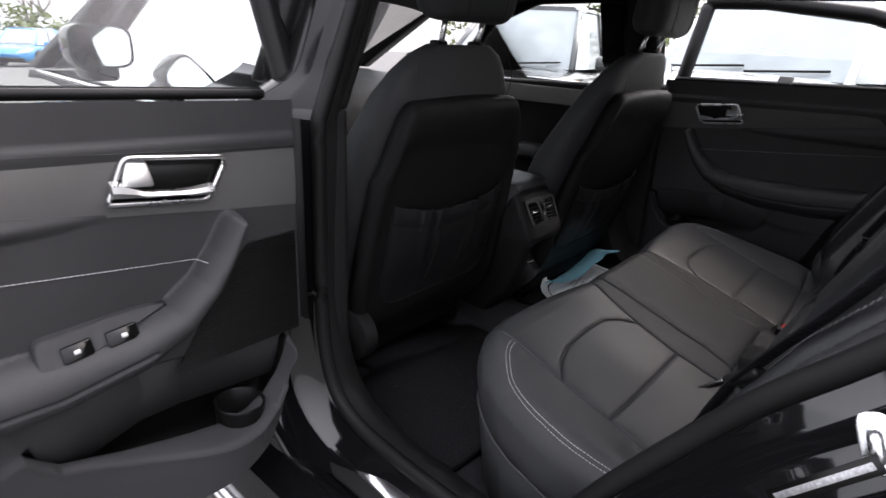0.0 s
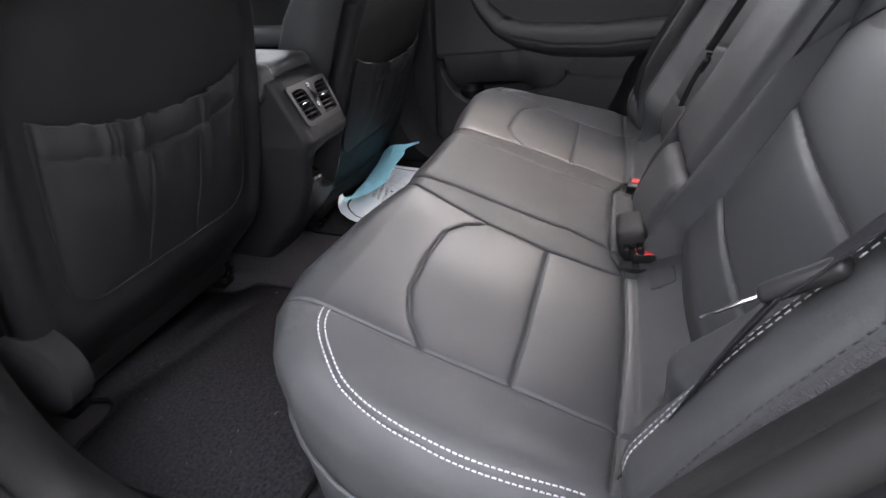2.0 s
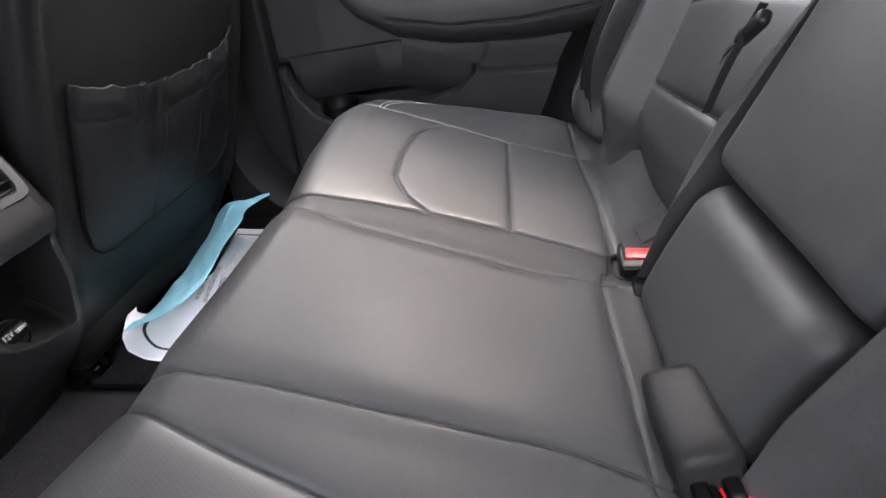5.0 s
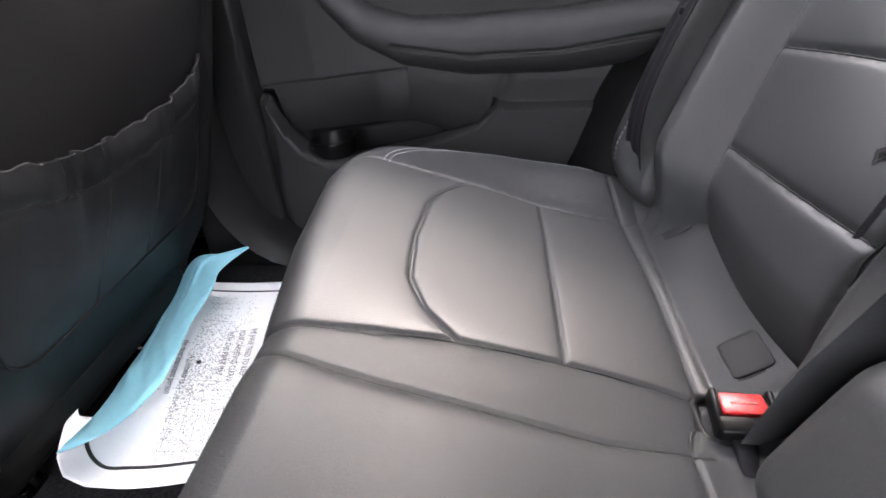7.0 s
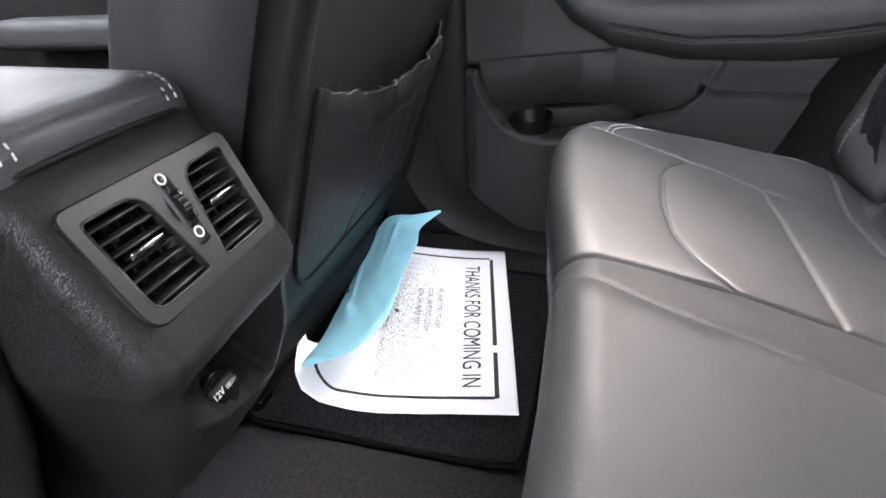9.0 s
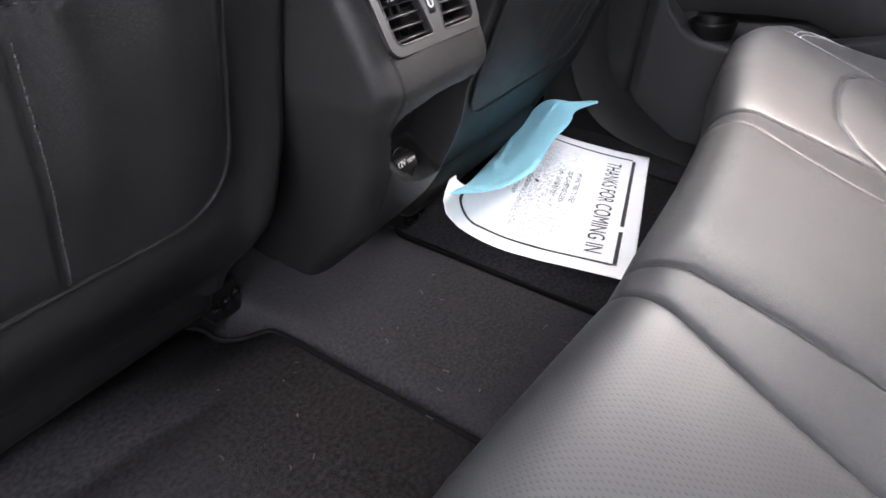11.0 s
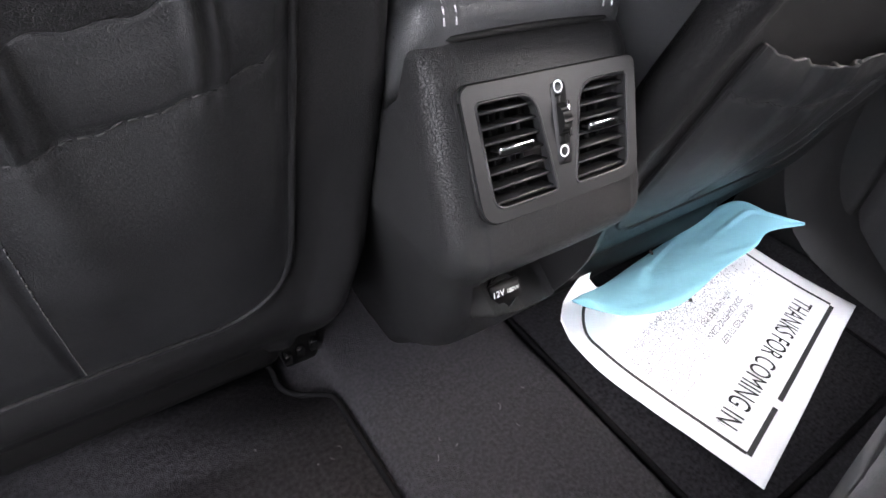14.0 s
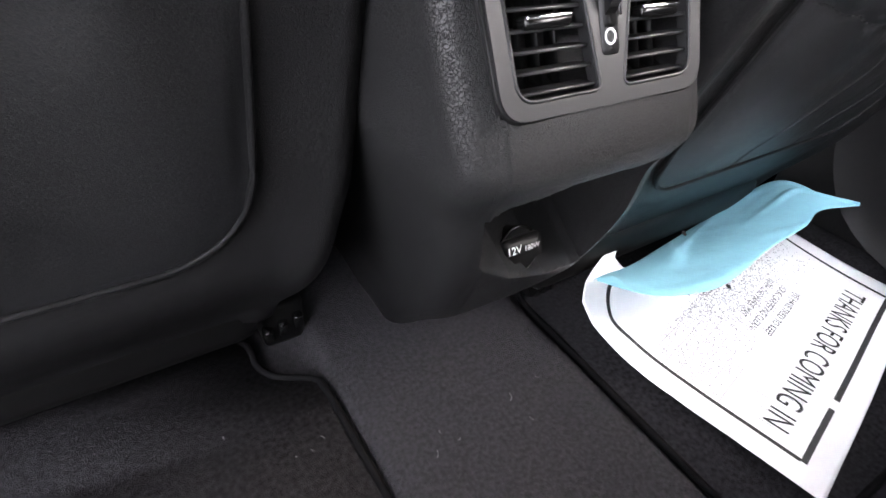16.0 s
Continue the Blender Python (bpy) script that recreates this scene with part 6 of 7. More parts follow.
# striker and label on the jamb
stk = thing("door_striker", "bright zinc door striker bolted to the black jamb", "door striker")
SM = pose(-0.830, -0.568, 0.946, 0, 0, 0) @ Matrix.Diagonal((0.66, 0.66, 0.66, 1)) @ pose(0, 0, 0, 0, -72, 0) @ pose(0, 0, 0, 0, 0, 25)
bm = prism(rounded([(-0.036, -0.018), (0.036, -0.018), (0.036, 0.018), (-0.036, 0.018)], 0.016, 5), 0, 0.006, lambda p, q, h: SM @ Vector((p, q, h)), 0.0015, 2)
part("plate", bm, ZINC, stk)
loop_ = spline([(-0.013, 0.0, 0.0), (-0.013, 0.0, 0.028), (-0.008, 0.0, 0.038), (0.008, 0.0, 0.038), (0.013, 0.0, 0.028), (0.013, 0.0, 0.0)], 30)
part("loop", mesh_of("loop", *tube([tuple(SM @ Vector(q)) for q in loop_], 0.0052, sides=10, up=(0.3, 1, 0.2))), ZINC, stk)
for s_ in (-0.025, 0.025):
    part("bolt", mesh_of("bolt", *tube([tuple(SM @ Vector((s_, 0, 0.005))), tuple(SM @ Vector((s_, 0, 0.009)))], 0.007, sides=12), smooth=False), ZINC, stk)
lab = thing("jamb_label", "small black label with a white outline and bars of writing", "label")
lx, lz = Vector((0.05, -0.62, 0.78)).normalized(), Vector((-0.95, 0.2, 0.2))
ly = lz.cross(lx).normalized()
LM = Matrix((lx, ly, lx.cross(ly))).transposed().to_4x4()
LM.translation = (-0.868, -0.545, 0.916)
part("backing", prism([(-0.045, -0.007), (0.045, -0.007), (0.045, 0.007), (-0.045, 0.007)], 0.0, 0.001, lambda p, q, h: LM @ Vector((p, q, h))), PLASTIC_DARK, lab)
part("lettering_bar", prism([(-0.040, -0.0028), (0.040, -0.0028), (0.040, 0.0028), (-0.040, 0.0028)], 0.001, 0.0014, lambda p, q, h: LM @ Vector((p, q, h))), INK_GREY, lab)

# roof lining, pillars and glass that close the cabin
RX, RY = np.meshgrid(np.linspace(-0.66, 0.66, 41), np.linspace(-0.95, 1.25, 40))
RZ = 1.425 - 0.16 * (np.abs(RX) / 0.66) ** 3.2 * 0.35 - 0.10 * smooth01(-RY, 0.35, 0.95) - 0.09 * smooth01(RY, 0.7, 1.25)
v, f = thick(*grid(RX, RY, RZ), *RX.shape, np.array([0, 0, 0.02]))
tagged(part("ceiling", mesh_of("ceiling", v, f), HEADLINER), "dark grey fabric roof lining", "headliner", kind="structure")
v, f = thick(*grid(RX * 1.06, RY * 1.02, RZ + 0.028), *RX.shape, np.array([0, 0, 0.012]))
tagged(part("roof", mesh_of("roof", v, f), PAINT), "glossy black car roof", "car roof", kind="structure")
for flip in (-1, 1):
    # pillar beside the front seat, and the quarter behind the rear door
    bp_ = prism([(0.205, 0.36), (0.385, 0.36), (0.372, 1.10), (0.222, 1.10)] if flip > 0 else [(0.245, 0.36), (0.385, 0.36), (0.372, 1.10), (0.245, 1.10)], 0.708 if flip > 0 else 0.690, 0.765 if flip > 0 else 0.742, lambda p, q, h: Vector((flip * h, p, q)), 0.012, 2)
    tagged(part("pillar_trim", bp_, PLASTIC), "grained black plastic pillar trim beside the front seat", "pillar trim", kind="structure")
    bp_ = prism([(0.0, 0.245), (0.0, 0.365), (0.335, 0.345), (0.335, 0.245)], 0.0, 0.05, lambda p, q, h: Vector((flip * (0.742 - 0.42 * p - h), q, 1.09 + p)), 0.01, 2)
    tagged(part("pillar_trim", bp_, PLASTIC), "black upper pillar trim between the side windows", "pillar trim", kind="structure")
    q_ = prism([(-0.64, 1.09), (-0.70, 1.12), (-0.75, 1.38), (-0.95, 1.36), (-1.25, 1.10), (-1.25, 0.30), (-0.60, 0.30), (-0.46, 0.45), (-0.53, 0.80)], 0.775, 0.80, lambda p, q, h: Vector((flip * (h - 0.42 * max(q - 1.10, 0)), p, q)), 0.0)
    tagged(part("quarter_panel", q_, PLASTIC_DARK), "dark rear quarter trim", "quarter trim", kind="structure")
    a_ = prism([(1.22, 1.345), (1.30, 1.345), (1.95, 1.04), (1.85, 1.04)], 0.60, 0.66, lambda p, q, h: Vector((flip * (h + 0.35 * (1.345 - q)), p, q)), 0.01, 2)
    tagged(part("windscreen_pillar", a_, PLASTIC_DARK), "dark windscreen pillar", "pillar", kind="structure")
wall_rear = part("rear_bulkhead", rbox((-0.775, -1.02, 0.30), (0.775, -0.80, 1.08), 0.01, 1), PLASTIC_DARK)
tagged(wall_rear, "dark bulkhead behind the rear seat", "bulkhead", kind="structure")
tagged(part("parcel_shelf", rbox((-0.74, -1.30, 1.075), (0.74, -0.72, 1.105), 0.008, 2), CARPET), "dark carpeted parcel shelf behind the headrests", "parcel shelf", kind="structure")
tagged(part("windscreen", mesh_of("windscreen", [(-0.60, 1.25, 1.335), (0.60, 1.25, 1.335), (0.74, 1.95, 1.03), (-0.74, 1.95, 1.03)], [(0, 1, 2, 3)], False), WINDSCREEN_GLASS), "clear windscreen", "windscreen", kind="structure").visible_shadow = False
tagged(part("rear_window", mesh_of("rear_window", [(-0.58, -0.95, 1.33), (0.58, -0.95, 1.33), (0.70, -1.35, 1.10), (-0.70, -1.35, 1.10)], [(3, 2, 1, 0)], False), GLASS), "clear rear window", "rear window", kind="structure").visible_shadow = False
dash = spline([(0, 1.30, 0.45), (0, 1.26, 0.70), (0, 1.32, 0.93), (0, 1.45, 1.01), (0, 1.75, 1.03), (0, 1.98, 1.02)], 40)
DX, DK = np.meshgrid(np.linspace(-0.74, 0.74, 30), np.arange(40))
v, f = thick(*grid(DX, dash[:, 1][DK] + 0.06 * (DX / 0.74) ** 2, dash[:, 2][DK]), *DX.shape, np.array([0, 0.03, -0.03]))
tagged(part("dashboard", mesh_of("dashboard", v, f), VINYL), "black moulded dashboard", "dashboard", kind="structure")


def body_end(sections):
    """A rounded end of the car's body: sections of y, half width, underside and top."""
    P_ = []
    for y, w, lo, hi in sections:
        P_.append([(w * np.sign(math.cos(q)) * abs(math.cos(q)) ** 0.4, y, (lo + hi) / 2 + (hi - lo) / 2 * np.sign(math.sin(q)) * abs(math.sin(q)) ** 0.4) for q in np.linspace(0, 2 * math.pi, 49)[:-1]])
    P_ = np.array(P_)
    v_, f_ = grid(P_[..., 0], P_[..., 1], P_[..., 2], close=True)
    f_ += [tuple(range(47, -1, -1)), tuple((len(P_) - 1) * 48 + q for q in range(48))]
    bm_ = bmesh.new()
    bm_.from_mesh(mesh_of("body_end", v_, f_))
    return bm_


tagged(part("bonnet", body_end([(1.90, 0.84, 0.24, 0.86), (2.15, 0.86, 0.24, 0.86), (2.55, 0.84, 0.24, 0.82), (2.85, 0.78, 0.25, 0.76), (3.02, 0.68, 0.29, 0.68), (3.10, 0.52, 0.36, 0.58)]), PAINT, sharp=40), "glossy black bonnet and nose of the car", "bonnet", kind="structure")
tagged(part("boot", body_end([(-1.25, 0.84, 0.26, 1.07), (-1.55, 0.85, 0.26, 1.07), (-1.80, 0.82, 0.28, 1.04), (-1.96, 0.74, 0.32, 0.96), (-2.04, 0.58, 0.40, 0.80)]), PAINT, sharp=40), "glossy black boot and tail of the car", "boot", kind="structure")
for flip in (-1, 1):
    skin_ = prism([(-0.72, 0.62), (-0.74, 1.05), (-1.34, 1.06), (-1.34, 0.34), (-1.32, 0.58), (-1.20, 0.68), (-1.02, 0.72), (-0.86, 0.70)], 0.84, 0.892, lambda p, q, h: Vector((flip * h, p, q)), 0.0)
    tagged(part("quarter_skin", skin_, PAINT), "glossy black rear quarter of the body", "quarter panel", kind="structure")
    for y in (-1.04, 1.72):
        wv, wf = tube([(flip * 0.70, y, 0.33), (flip * 0.71, y, 0.33), (flip * 0.88, y, 0.33), (flip * 0.90, y, 0.33)], [0.30, 0.33, 0.33, 0.30], sides=32)
        wh_ = tagged(part("road_wheel", mesh_of("road_wheel", wv, wf), RUBBER, sharp=40), "black tyre on a silver alloy wheel", "wheel", "road wheels")
        wv, wf = tube([(flip * 0.89, y, 0.33), (flip * 0.905, y, 0.33)], [0.225, 0.20], sides=28)
        part("rim", mesh_of("rim", wv, wf), SATIN_METAL, wh_, "silver alloy rim", sharp=40)
tagged(part("underbody", rbox((-0.80, -1.3, 0.18), (0.80, 2.0, 0.33), 0.03, 2), PLASTIC_DARK), "dark car underbody", "underbody", kind="structure")
wheel_ = thing("steering_wheel", "black leather steering wheel", "steering wheel")
tube_part("rim", [(-0.35 + 0.18 * math.cos(w), 1.02 + 0.06 * math.sin(w), 0.95 + 0.17 * math.sin(w)) for w in np.linspace(0, 2 * math.pi, 49)], 0.015, LEATHER, wheel_, sides=10)
part("hub", rbox((-0.43, 1.03, 0.90), (-0.27, 1.14, 1.0), 0.03, 3), PLASTIC_DARK, wheel_)
part("column", rbox((-0.39, 1.10, 0.90), (-0.31, 1.36, 0.96), 0.02, 2), PLASTIC_DARK, wheel_)


# ---- outside: the lot, parked cars, hedge and trees ----
ASPHALT = mat("asphalt", (0.12, 0.118, 0.112), 0.9, grain=0.8, scale=260, spots=0.35, spots_scale=90, dist=0.004)
HEDGE_LEAF = mat("hedge_leaf", (0.085, 0.115, 0.022), 0.6, spots=0.5, spots_scale=3.0, rough_var=0.1)
BARK = mat("bark", (0.13, 0.11, 0.09), 0.9, grain=0.6, scale=60, spots=0.3, dist=0.01)
TYRE = mat("tyre_rubber", (0.02, 0.02, 0.02), 0.8, grain=0.3, scale=150, spots=0.2)
ALLOY = mat("alloy", (0.5, 0.5, 0.5), 0.3, metal=1.0, rough_var=0.08)
LAMP = mat("headlamp_lens", (0.62, 0.64, 0.66), 0.08, rough_var=0.03, spots=0.25, spots_scale=25)
AMBER = mat("amber_lens", (0.7, 0.32, 0.05), 0.2, rough_var=0.04)
WHITE_POST = mat("white_post", (0.8, 0.8, 0.8), 0.4, spots=0.05)


def slope(y):
    """The lot falls away gently ahead of the car."""
    return -0.042 * np.clip(np.asarray(y, float) - 5, 0, 400)


gx = np.r_[-400, -120, -40, np.linspace(-15, 25, 41), 60, 150, 400]
gy = np.r_[-400, -120, -40, np.linspace(-15, 45, 61), 80, 150, 400]
X, Y = np.meshgrid(gx, gy)
v, f = grid(X, Y, slope(Y))
tagged(part("ground", mesh_of("ground", v, f), ASPHALT), "grey worn asphalt of a car park", "asphalt", kind="structure")


def car_paint(name, base, metal=0.25):
    return mat(name, base, 0.28, metal=metal, coat=1.0, rough_var=0.05, spots_scale=2)


WHITE_PAINT = car_paint("white_car_paint", (0.78, 0.78, 0.78), 0.0)
GREY_PAINT = car_paint("grey_car_paint", (0.055, 0.058, 0.060), 0.3)
BLUE_PAINT = car_paint("blue_car_paint", (0.03, 0.23, 0.55), 0.2)
RED_PAINT = car_paint("red_car_paint", (0.42, 0.03, 0.03), 0.2)
SILVER_PAINT = car_paint("silver_car_paint", (0.5, 0.5, 0.51), 0.3)
BLACK_PAINT = car_paint("dark_car_paint", (0.02, 0.02, 0.022), 0.2)


def parked_car(m, paint, label, tall=1.66, length=4.55, width=1.86, detail=True):
    """A parked car: lofted body and cabin, wheels, glass, lamps and mirrors. Local x points to its nose."""
    t = thing("parked_car", label, "car", "parked cars", at=m)
    hl, hw = length / 2, width / 2
    belt = 0.60 * tall
    # body sections along the length: x, half width, sill, shoulder height
    st = [(-hl, 0.74, 0.42, 0.86), (-hl + 0.10, 0.90, 0.32, 0.98), (-hl + 0.6, 0.98, 0.28, 1.0), (-0.8, 1.0, 0.27, 1.0), (0.6, 1.0, 0.27, 1.0), (0.95, 0.99, 0.27, 1.0), (hl - 0.75, 0.96, 0.27, 0.965), (hl - 0.30, 0.90, 0.28, 0.905), (hl - 0.10, 0.80, 0.32, 0.80), (hl, 0.62, 0.40, 0.62)]
    rows_ = []
    for x, w, lo, hi in st:
        h1 = belt * hi
        w *= hw
        ring = []
        for k in range(24):
            a = 2 * math.pi * k / 24
            cx, sx = math.cos(a), math.sin(a)
            ring.append((x + (0.03 * sx if x > hl - 0.2 else 0), w * np.sign(cx) * abs(cx) ** 0.42, lo + (h1 - lo) * (0.5 + 0.5 * np.sign(sx) * abs(sx) ** 0.42)))
        rows_.append(ring)
    P = np.array(rows_)
    v, f = grid(P[..., 0], P[..., 1], P[..., 2], close=True)
    f += [tuple(range(24)), tuple((len(st) - 1) * 24 + k for k in range(23, -1, -1))]
    part("body", mesh_of("body", v, f), paint, t, sharp=50)
    # cabin: glass house and roof
    low = [(-hl + 0.35, 0.84), (-hl + 0.9, 0.92), (0.0, 0.93), (0.62, 0.90), (1.02, 0.80)]
    top_ = [(-hl + 0.75, 0.62), (-hl + 1.1, 0.68), (-0.35, 0.71), (0.05, 0.69), (0.28, 0.62)]
    lv = [(x, w * hw, belt - 0.02) for x, w in low] + [(x, -w * hw, belt - 0.02) for x, w in reversed(low)]
    tv = [(x, w * hw, tall - 0.05) for x, w in top_] + [(x, -w * hw, tall - 0.05) for x, w in reversed(top_)]
    n_ = len(lv)
    v = lv + tv
    f = [(i, (i + 1) % n_, n_ + (i + 1) % n_, n_ + i) for i in range(n_)]
    part("cabin_glass", mesh_of("cabin_glass", v, f, False), SKY_PALE_GLASS, t, "tinted car windows")
    rv = [(x, y * 1.02, tall - 0.055) for x, y, _ in tv] + [(x * 0.97, y * 0.86, tall) for x, y, _ in tv]
    f = [(i, (i + 1) % n_, n_ + (i + 1) % n_, n_ + i) for i in range(n_)] + [tuple(range(n_, 2 * n_))]
    part("roof", mesh_of("roof", rv, f), paint, t, sharp=50)
    for s in (1, -1):
        for k in ((0, 0), (1, 1), (2, 2), (4, 4)):
            a, b = low[k[0]], top_[k[1]]
            tube_part("pillar", [(a[0], s * a[1] * hw, belt - 0.03), (b[0], s * b[1] * hw, tall - 0.05)], 0.035 if k[0] != 2 else 0.028, paint if k[0] != 2 else PLASTIC_DARK, t, sides=6)
        for x in (-hl + 0.80, hl - 0.88):
            wv, wf = tube([(x, s * (hw - 0.20), 0.34), (x, s * (hw - 0.19), 0.34), (x, s * (hw - 0.02), 0.34), (x, s * (hw + 0.005), 0.34)], [0.31, 0.34, 0.34, 0.30], sides=28)
            tyre = part("wheel", mesh_of("wheel", wv, wf), TYRE, t, "black tyre", sharp=40)
            wv, wf = tube([(x, s * (hw - 0.01), 0.34), (x, s * (hw + 0.008), 0.34)], [0.225, 0.215], sides=24)
            part("rim", mesh_of("rim", wv, wf), ALLOY, tyre, sharp=40)
            for q in range(5):
                a = q * 2 * math.pi / 5
                bm = rbox((0.07, -0.02, -0.004), (0.20, 0.02, 0.004), 0.0)
                bm.transform(pose(x, s * (hw + 0.011), 0.34) @ pose(0, 0, 0, 90, 0, 0) @ pose(0, 0, 0, 0, 0, math.degrees(a) + 36))
                part("rim_gap", bm, TYRE, tyre)
            arch = [(x + 0.385 * math.cos(w), s * (hw - 0.012), 0.34 + 0.385 * math.sin(w)) for w in np.linspace(-0.1, math.pi + 0.1, 24)]
            tube_part("wheel_arch", arch, 0.03, PLASTIC_DARK, t, sides=6)
        lamp = spline([(hl - 0.50, s * (hw * 0.93), belt * 0.83), (hl - 0.30, s * hw * 0.86, belt * 0.79), (hl - 0.12, s * hw * 0.72, belt * 0.73), (hl - 0.05, s * hw * 0.52, belt * 0.68)], 14)
        hp = part("headlamp", mesh_of("headlamp", *tube(lamp, np.interp(np.linspace(0, 1, 14), [0, 0.4, 1], [0.02, 0.085, 0.05]), sides=10)), LAMP, t, "clear headlamp")
        tube_part("indicator", lamp[2:6] + np.array([0.0, s * 0.03, 0.03]), 0.03, AMBER, hp, sides=8)
        bm = rbox((0.62, -0.10, belt - 0.02), (0.76, 0.10, belt + 0.13), 0.045, 4)
        bm.transform(Matrix.Translation((0, s * (hw + 0.09), 0)))
        part("door_mirror", bm, paint, t)
        for x in (-0.75, 0.25):
            part("door_handle", rbox((x - 0.09, s * (hw + 0.004) - 0.014, belt * 0.86), (x + 0.09, s * (hw + 0.004) + 0.014, belt * 0.86 + 0.03), 0.01, 2), paint, t)
            tube_part("door_gap", [(x + 0.16, s * (hw + 0.001), 0.35), (x + 0.16, s * (hw + 0.001), belt - 0.03)], 0.006, PLASTIC_DARK, t, sides=5)
    part("grille", rbox((hl - 0.06, -0.42, 0.52), (hl + 0.015, 0.42, belt * 0.66), 0.02, 2), GLOSS_BLACK, t, "black grille")
    part("bumper", rbox((hl - 0.12, -hw * 0.72, 0.26), (hl + 0.02, hw * 0.72, 0.46), 0.05, 3), PLASTIC_DARK, t)
    for y in (-0.30, 0.30):
        tube_part("wiper", [(1.06, y - 0.25, belt + 0.005), (0.98, y + 0.30, belt + 0.045)], 0.010, PLASTIC_DARK, t, sides=6)
    for y in (-0.62, 0.62):
        tube_part("roof_rail", [(-hl + 0.9, y, tall + 0.0), (-0.9, y, tall + 0.035), (0.0, y, tall + 0.0)], 0.014, PLASTIC_DARK, t, sides=6)
    return t


def car_at(x, y, heading, *a, **k):
    return parked_car(pose(x, y, float(slope(y)), 0, 0, heading), *a, **k)


car_at(4.55, 0.55, 170, WHITE_PAINT, "white parked sport utility car facing the open lot", tall=1.80)
car_at(5.0, 3.55, 196, GREY_PAINT, "dark grey parked car with bright headlamps", tall=1.60)
rowc = ((0.6, 28.0, RED_PAINT, "red parked hatchback in the far row"), (3.2, 29.0, BLUE_PAINT, "bright blue parked hatchback in the far row"), (5.8, 30.0, BLUE_PAINT, "bright blue parked hatchback in the far row"), (8.4, 31.2, WHITE_PAINT, "white parked car in the far row"), (11.0, 32.5, BLACK_PAINT, "black parked sport utility car in the far row"), (13.6, 33.5, SILVER_PAINT, "silver parked car in the far row"), (9.0, 39.0, RED_PAINT, "red parked car in a row behind"), (5.5, 38.5, WHITE_PAINT, "white parked car in a row behind"), (12.0, 40.0, SILVER_PAINT, "silver parked car in a row behind"))
for x, y, paint, label in rowc:
    car_at(x, y, 232, paint, label, tall=1.55 if paint is not BLACK_PAINT else 1.72, length=4.2)


def leaf_mass(name, boxes, count, size, material, seed):
    """Many small leaves spread over the skin of overlapping clumps."""
    rng_ = np.random.RandomState(seed)
    verts, faces = [], []
    for (cx_, cy_, cz_, rx, ry, rz), n_ in boxes:
        for _ in range(n_):
            d = rng_.normal(size=3)
            d /= np.linalg.norm(d)
            r = rng_.uniform(0.72, 1.06)
            p = np.array([cx_ + rx * r * d[0], cy_ + ry * r * d[1], cz_ + rz * r * d[2]])
            a, b = rng_.normal(size=3), rng_.normal(size=3)
            a /= np.linalg.norm(a)
            b -= a * (a @ b)
            b /= np.linalg.norm(b)
            s = size * rng_.uniform(0.6, 1.4)
            k = len(verts)
            verts += [p - a * s, p + b * s * 0.45, p + a * s, p - b * s * 0.45]
            faces.append((k, k + 1, k + 2, k + 3))
    return mesh_of(name, verts, faces, False)


rng = random.Random(3)
clumps = []
for k in range(34):
    y = -9 + 18 * k / 33
    clumps.append(((10.5 + rng.uniform(-0.5, 0.5), y, rng.uniform(0.7, 1.5), 0.9, 0.7, rng.uniform(0.8, 1.3)), 420))
tagged(part("hedge", leaf_mass("hedge", clumps, 0, 0.075, HEDGE_LEAF, 4), HEDGE_LEAF), "dense yellow-green hedge behind the parked cars", "hedge", kind="stuff")
clumps = []
for k in range(40):
    x = -14 + 46 * k / 39
    clumps.append(((x, 58 + rng.uniform(-2, 2), rng.uniform(0.0, 2.2) - 2.2, 2.0, 1.6, rng.uniform(1.6, 2.6)), 240))
tagged(part("hedge", leaf_mass("hedge", clumps, 0, 0.26, HEDGE_LEAF, 5), HEDGE_LEAF), "long green hedge beyond the far row of cars", "hedge", kind="stuff")


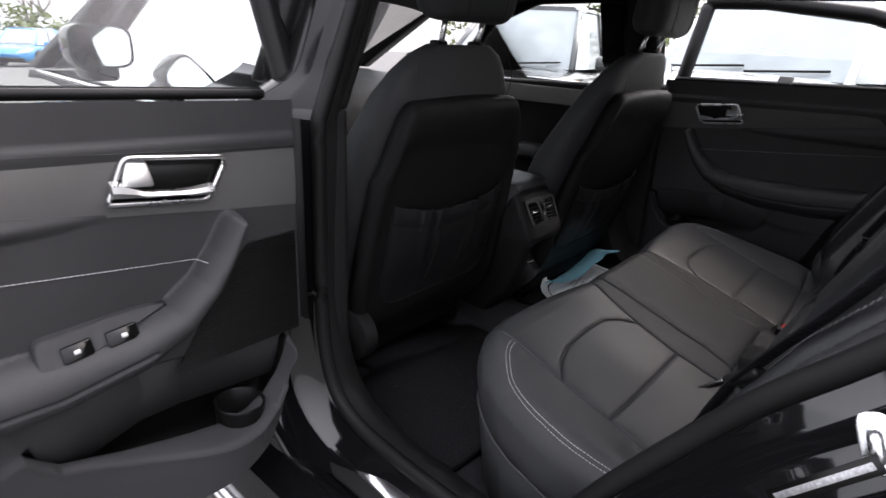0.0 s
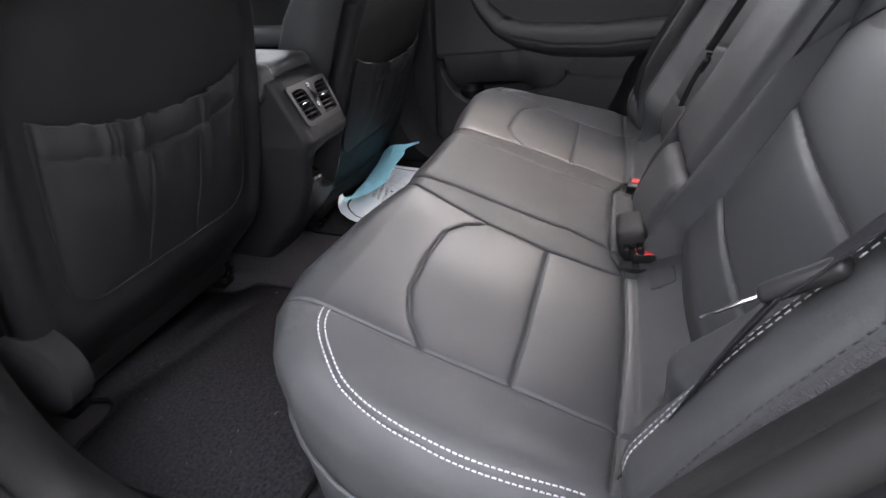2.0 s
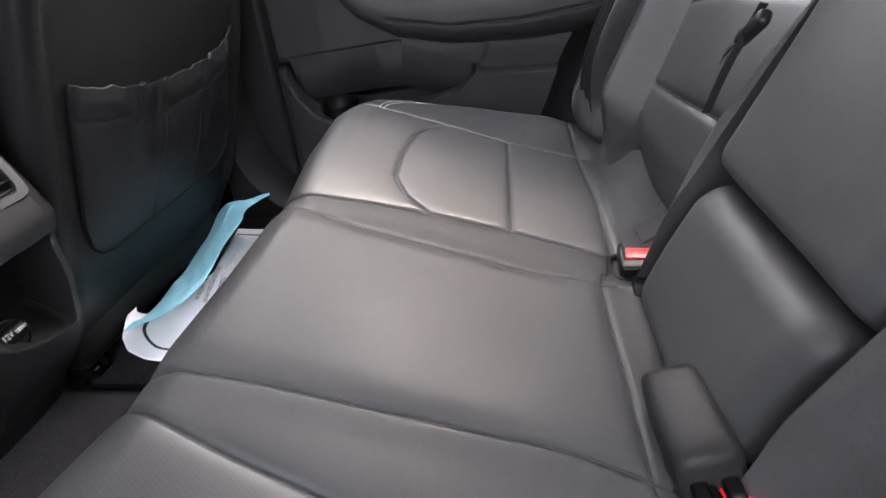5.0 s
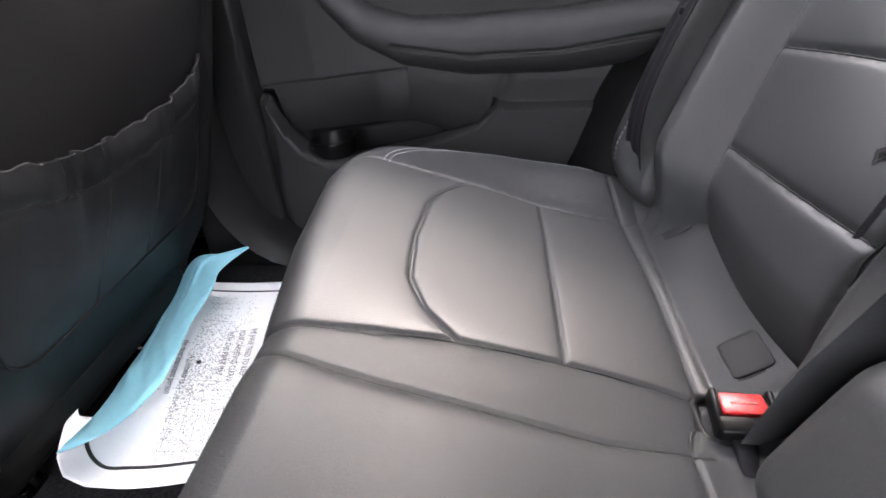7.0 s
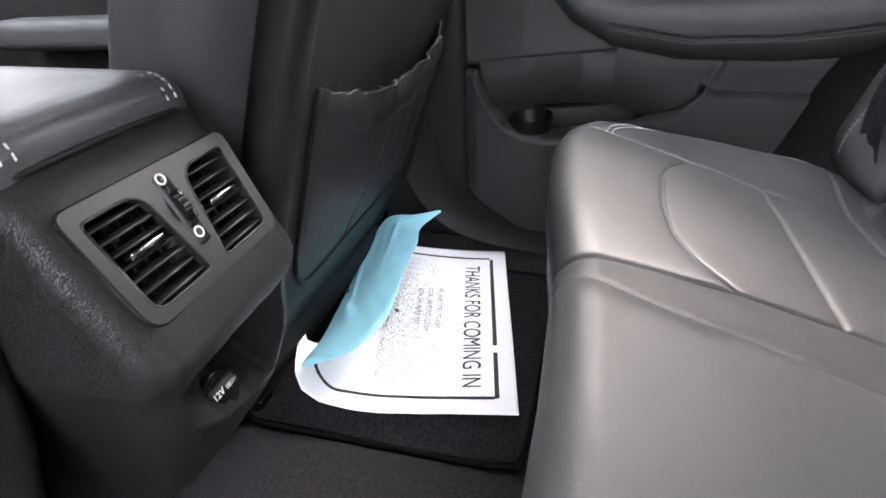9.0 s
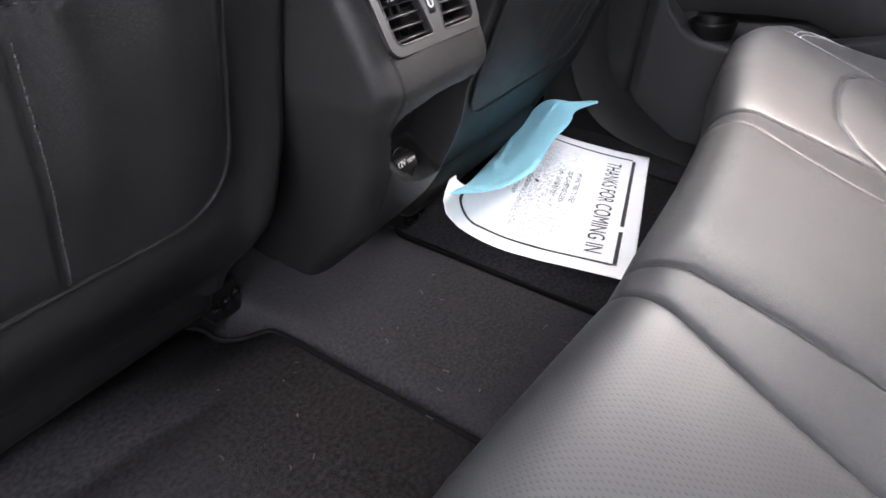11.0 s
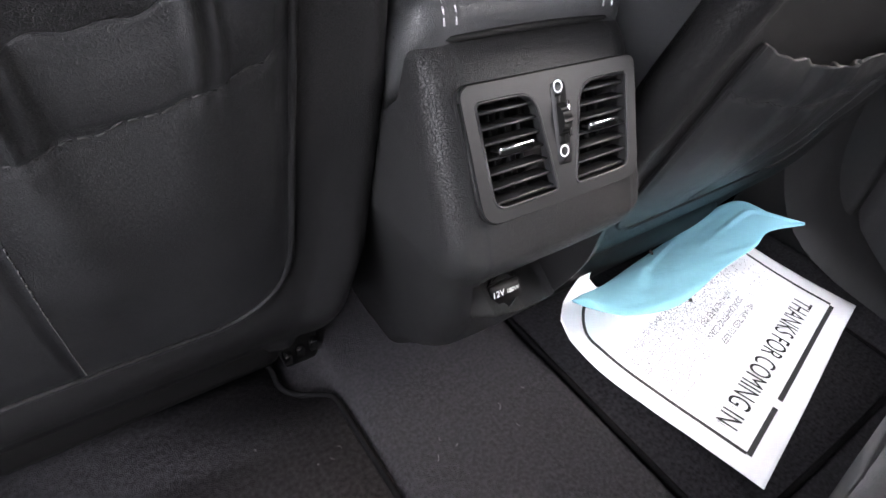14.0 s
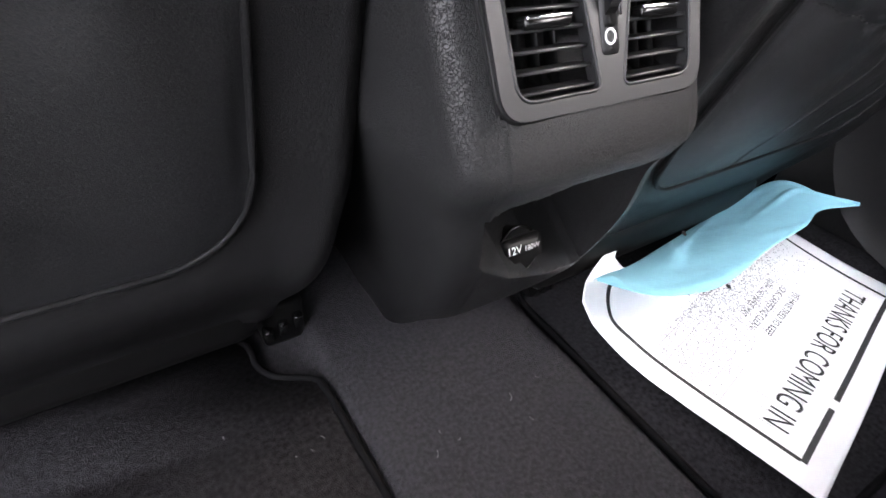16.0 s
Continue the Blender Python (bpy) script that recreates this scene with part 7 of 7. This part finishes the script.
def bare_tree(x, y, h, seed):
    """A bare spring tree: tapered trunk, forking limbs and fine twigs with a thin haze of buds."""
    t = thing("tree", "bare grey-brown spring tree beyond the car park", "tree", "bare trees")
    rng_ = random.Random(seed)
    z0 = float(slope(y))
    trunk_v, trunk_f, limb_v, limb_f, tips = [], [], [], [], []

    def grow(p, d, L, r, depth):
        q = p + d * L
        v_, f_ = tube([tuple(p), tuple((p + q) / 2 + Vector((rng_.uniform(-1, 1), rng_.uniform(-1, 1), 0)) * L * 0.06), tuple(q)], [r, r * 0.85, r * 0.66], sides=6 if depth < 2 else 4)
        V_, F_ = (trunk_v, trunk_f) if depth == 0 else (limb_v, limb_f)
        F_ += [tuple(i + len(V_) for i in g) for g in f_]
        V_ += list(v_)
        if depth >= 5:
            tips.append(q)
            return
        for _ in range(3 if depth < 4 else 2):
            nd = (d + Vector((rng_.uniform(-1, 1), rng_.uniform(-1, 1), rng_.uniform(-0.25, 0.6))) * 0.75).normalized()
            grow(p + (q - p) * rng_.uniform(0.6, 1.0), nd, L * rng_.uniform(0.62, 0.82), r * 0.58, depth + 1)

    grow(Vector((x, y, z0)), Vector((0, 0, 1)), h * 0.28, h * 0.022, 0)
    part("trunk", mesh_of("trunk", trunk_v, trunk_f), BARK, t)
    part("crown", mesh_of("crown", limb_v, limb_f), BARK, t, "bare forking limbs and twigs")
    return t


for x, y, h, s in ((-3, 66, 11, 1), (4, 70, 12, 2), (9, 64, 10, 3), (15, 68, 12, 4), (24, 66, 11, 5), (-10, 72, 12, 6)):
    bare_tree(x, y, h, s)
for x, y in ((3.0, 46.0), (6.4, 48.0)):
    p_ = thing("lamp_post", "slim white lamp post in the car park", "lamp post", "lamp posts")
    z0 = float(slope(y))
    part("pole", mesh_of("pole", *tube([(x, y, z0), (x, y, z0 + 6.5)], [0.16, 0.11], sides=10)), WHITE_POST, p_)
    part("lamp_head", rbox((x - 0.35, y - 0.12, z0 + 6.45), (x + 0.35, y + 0.12, z0 + 6.6), 0.03, 2), WHITE_POST, p_)
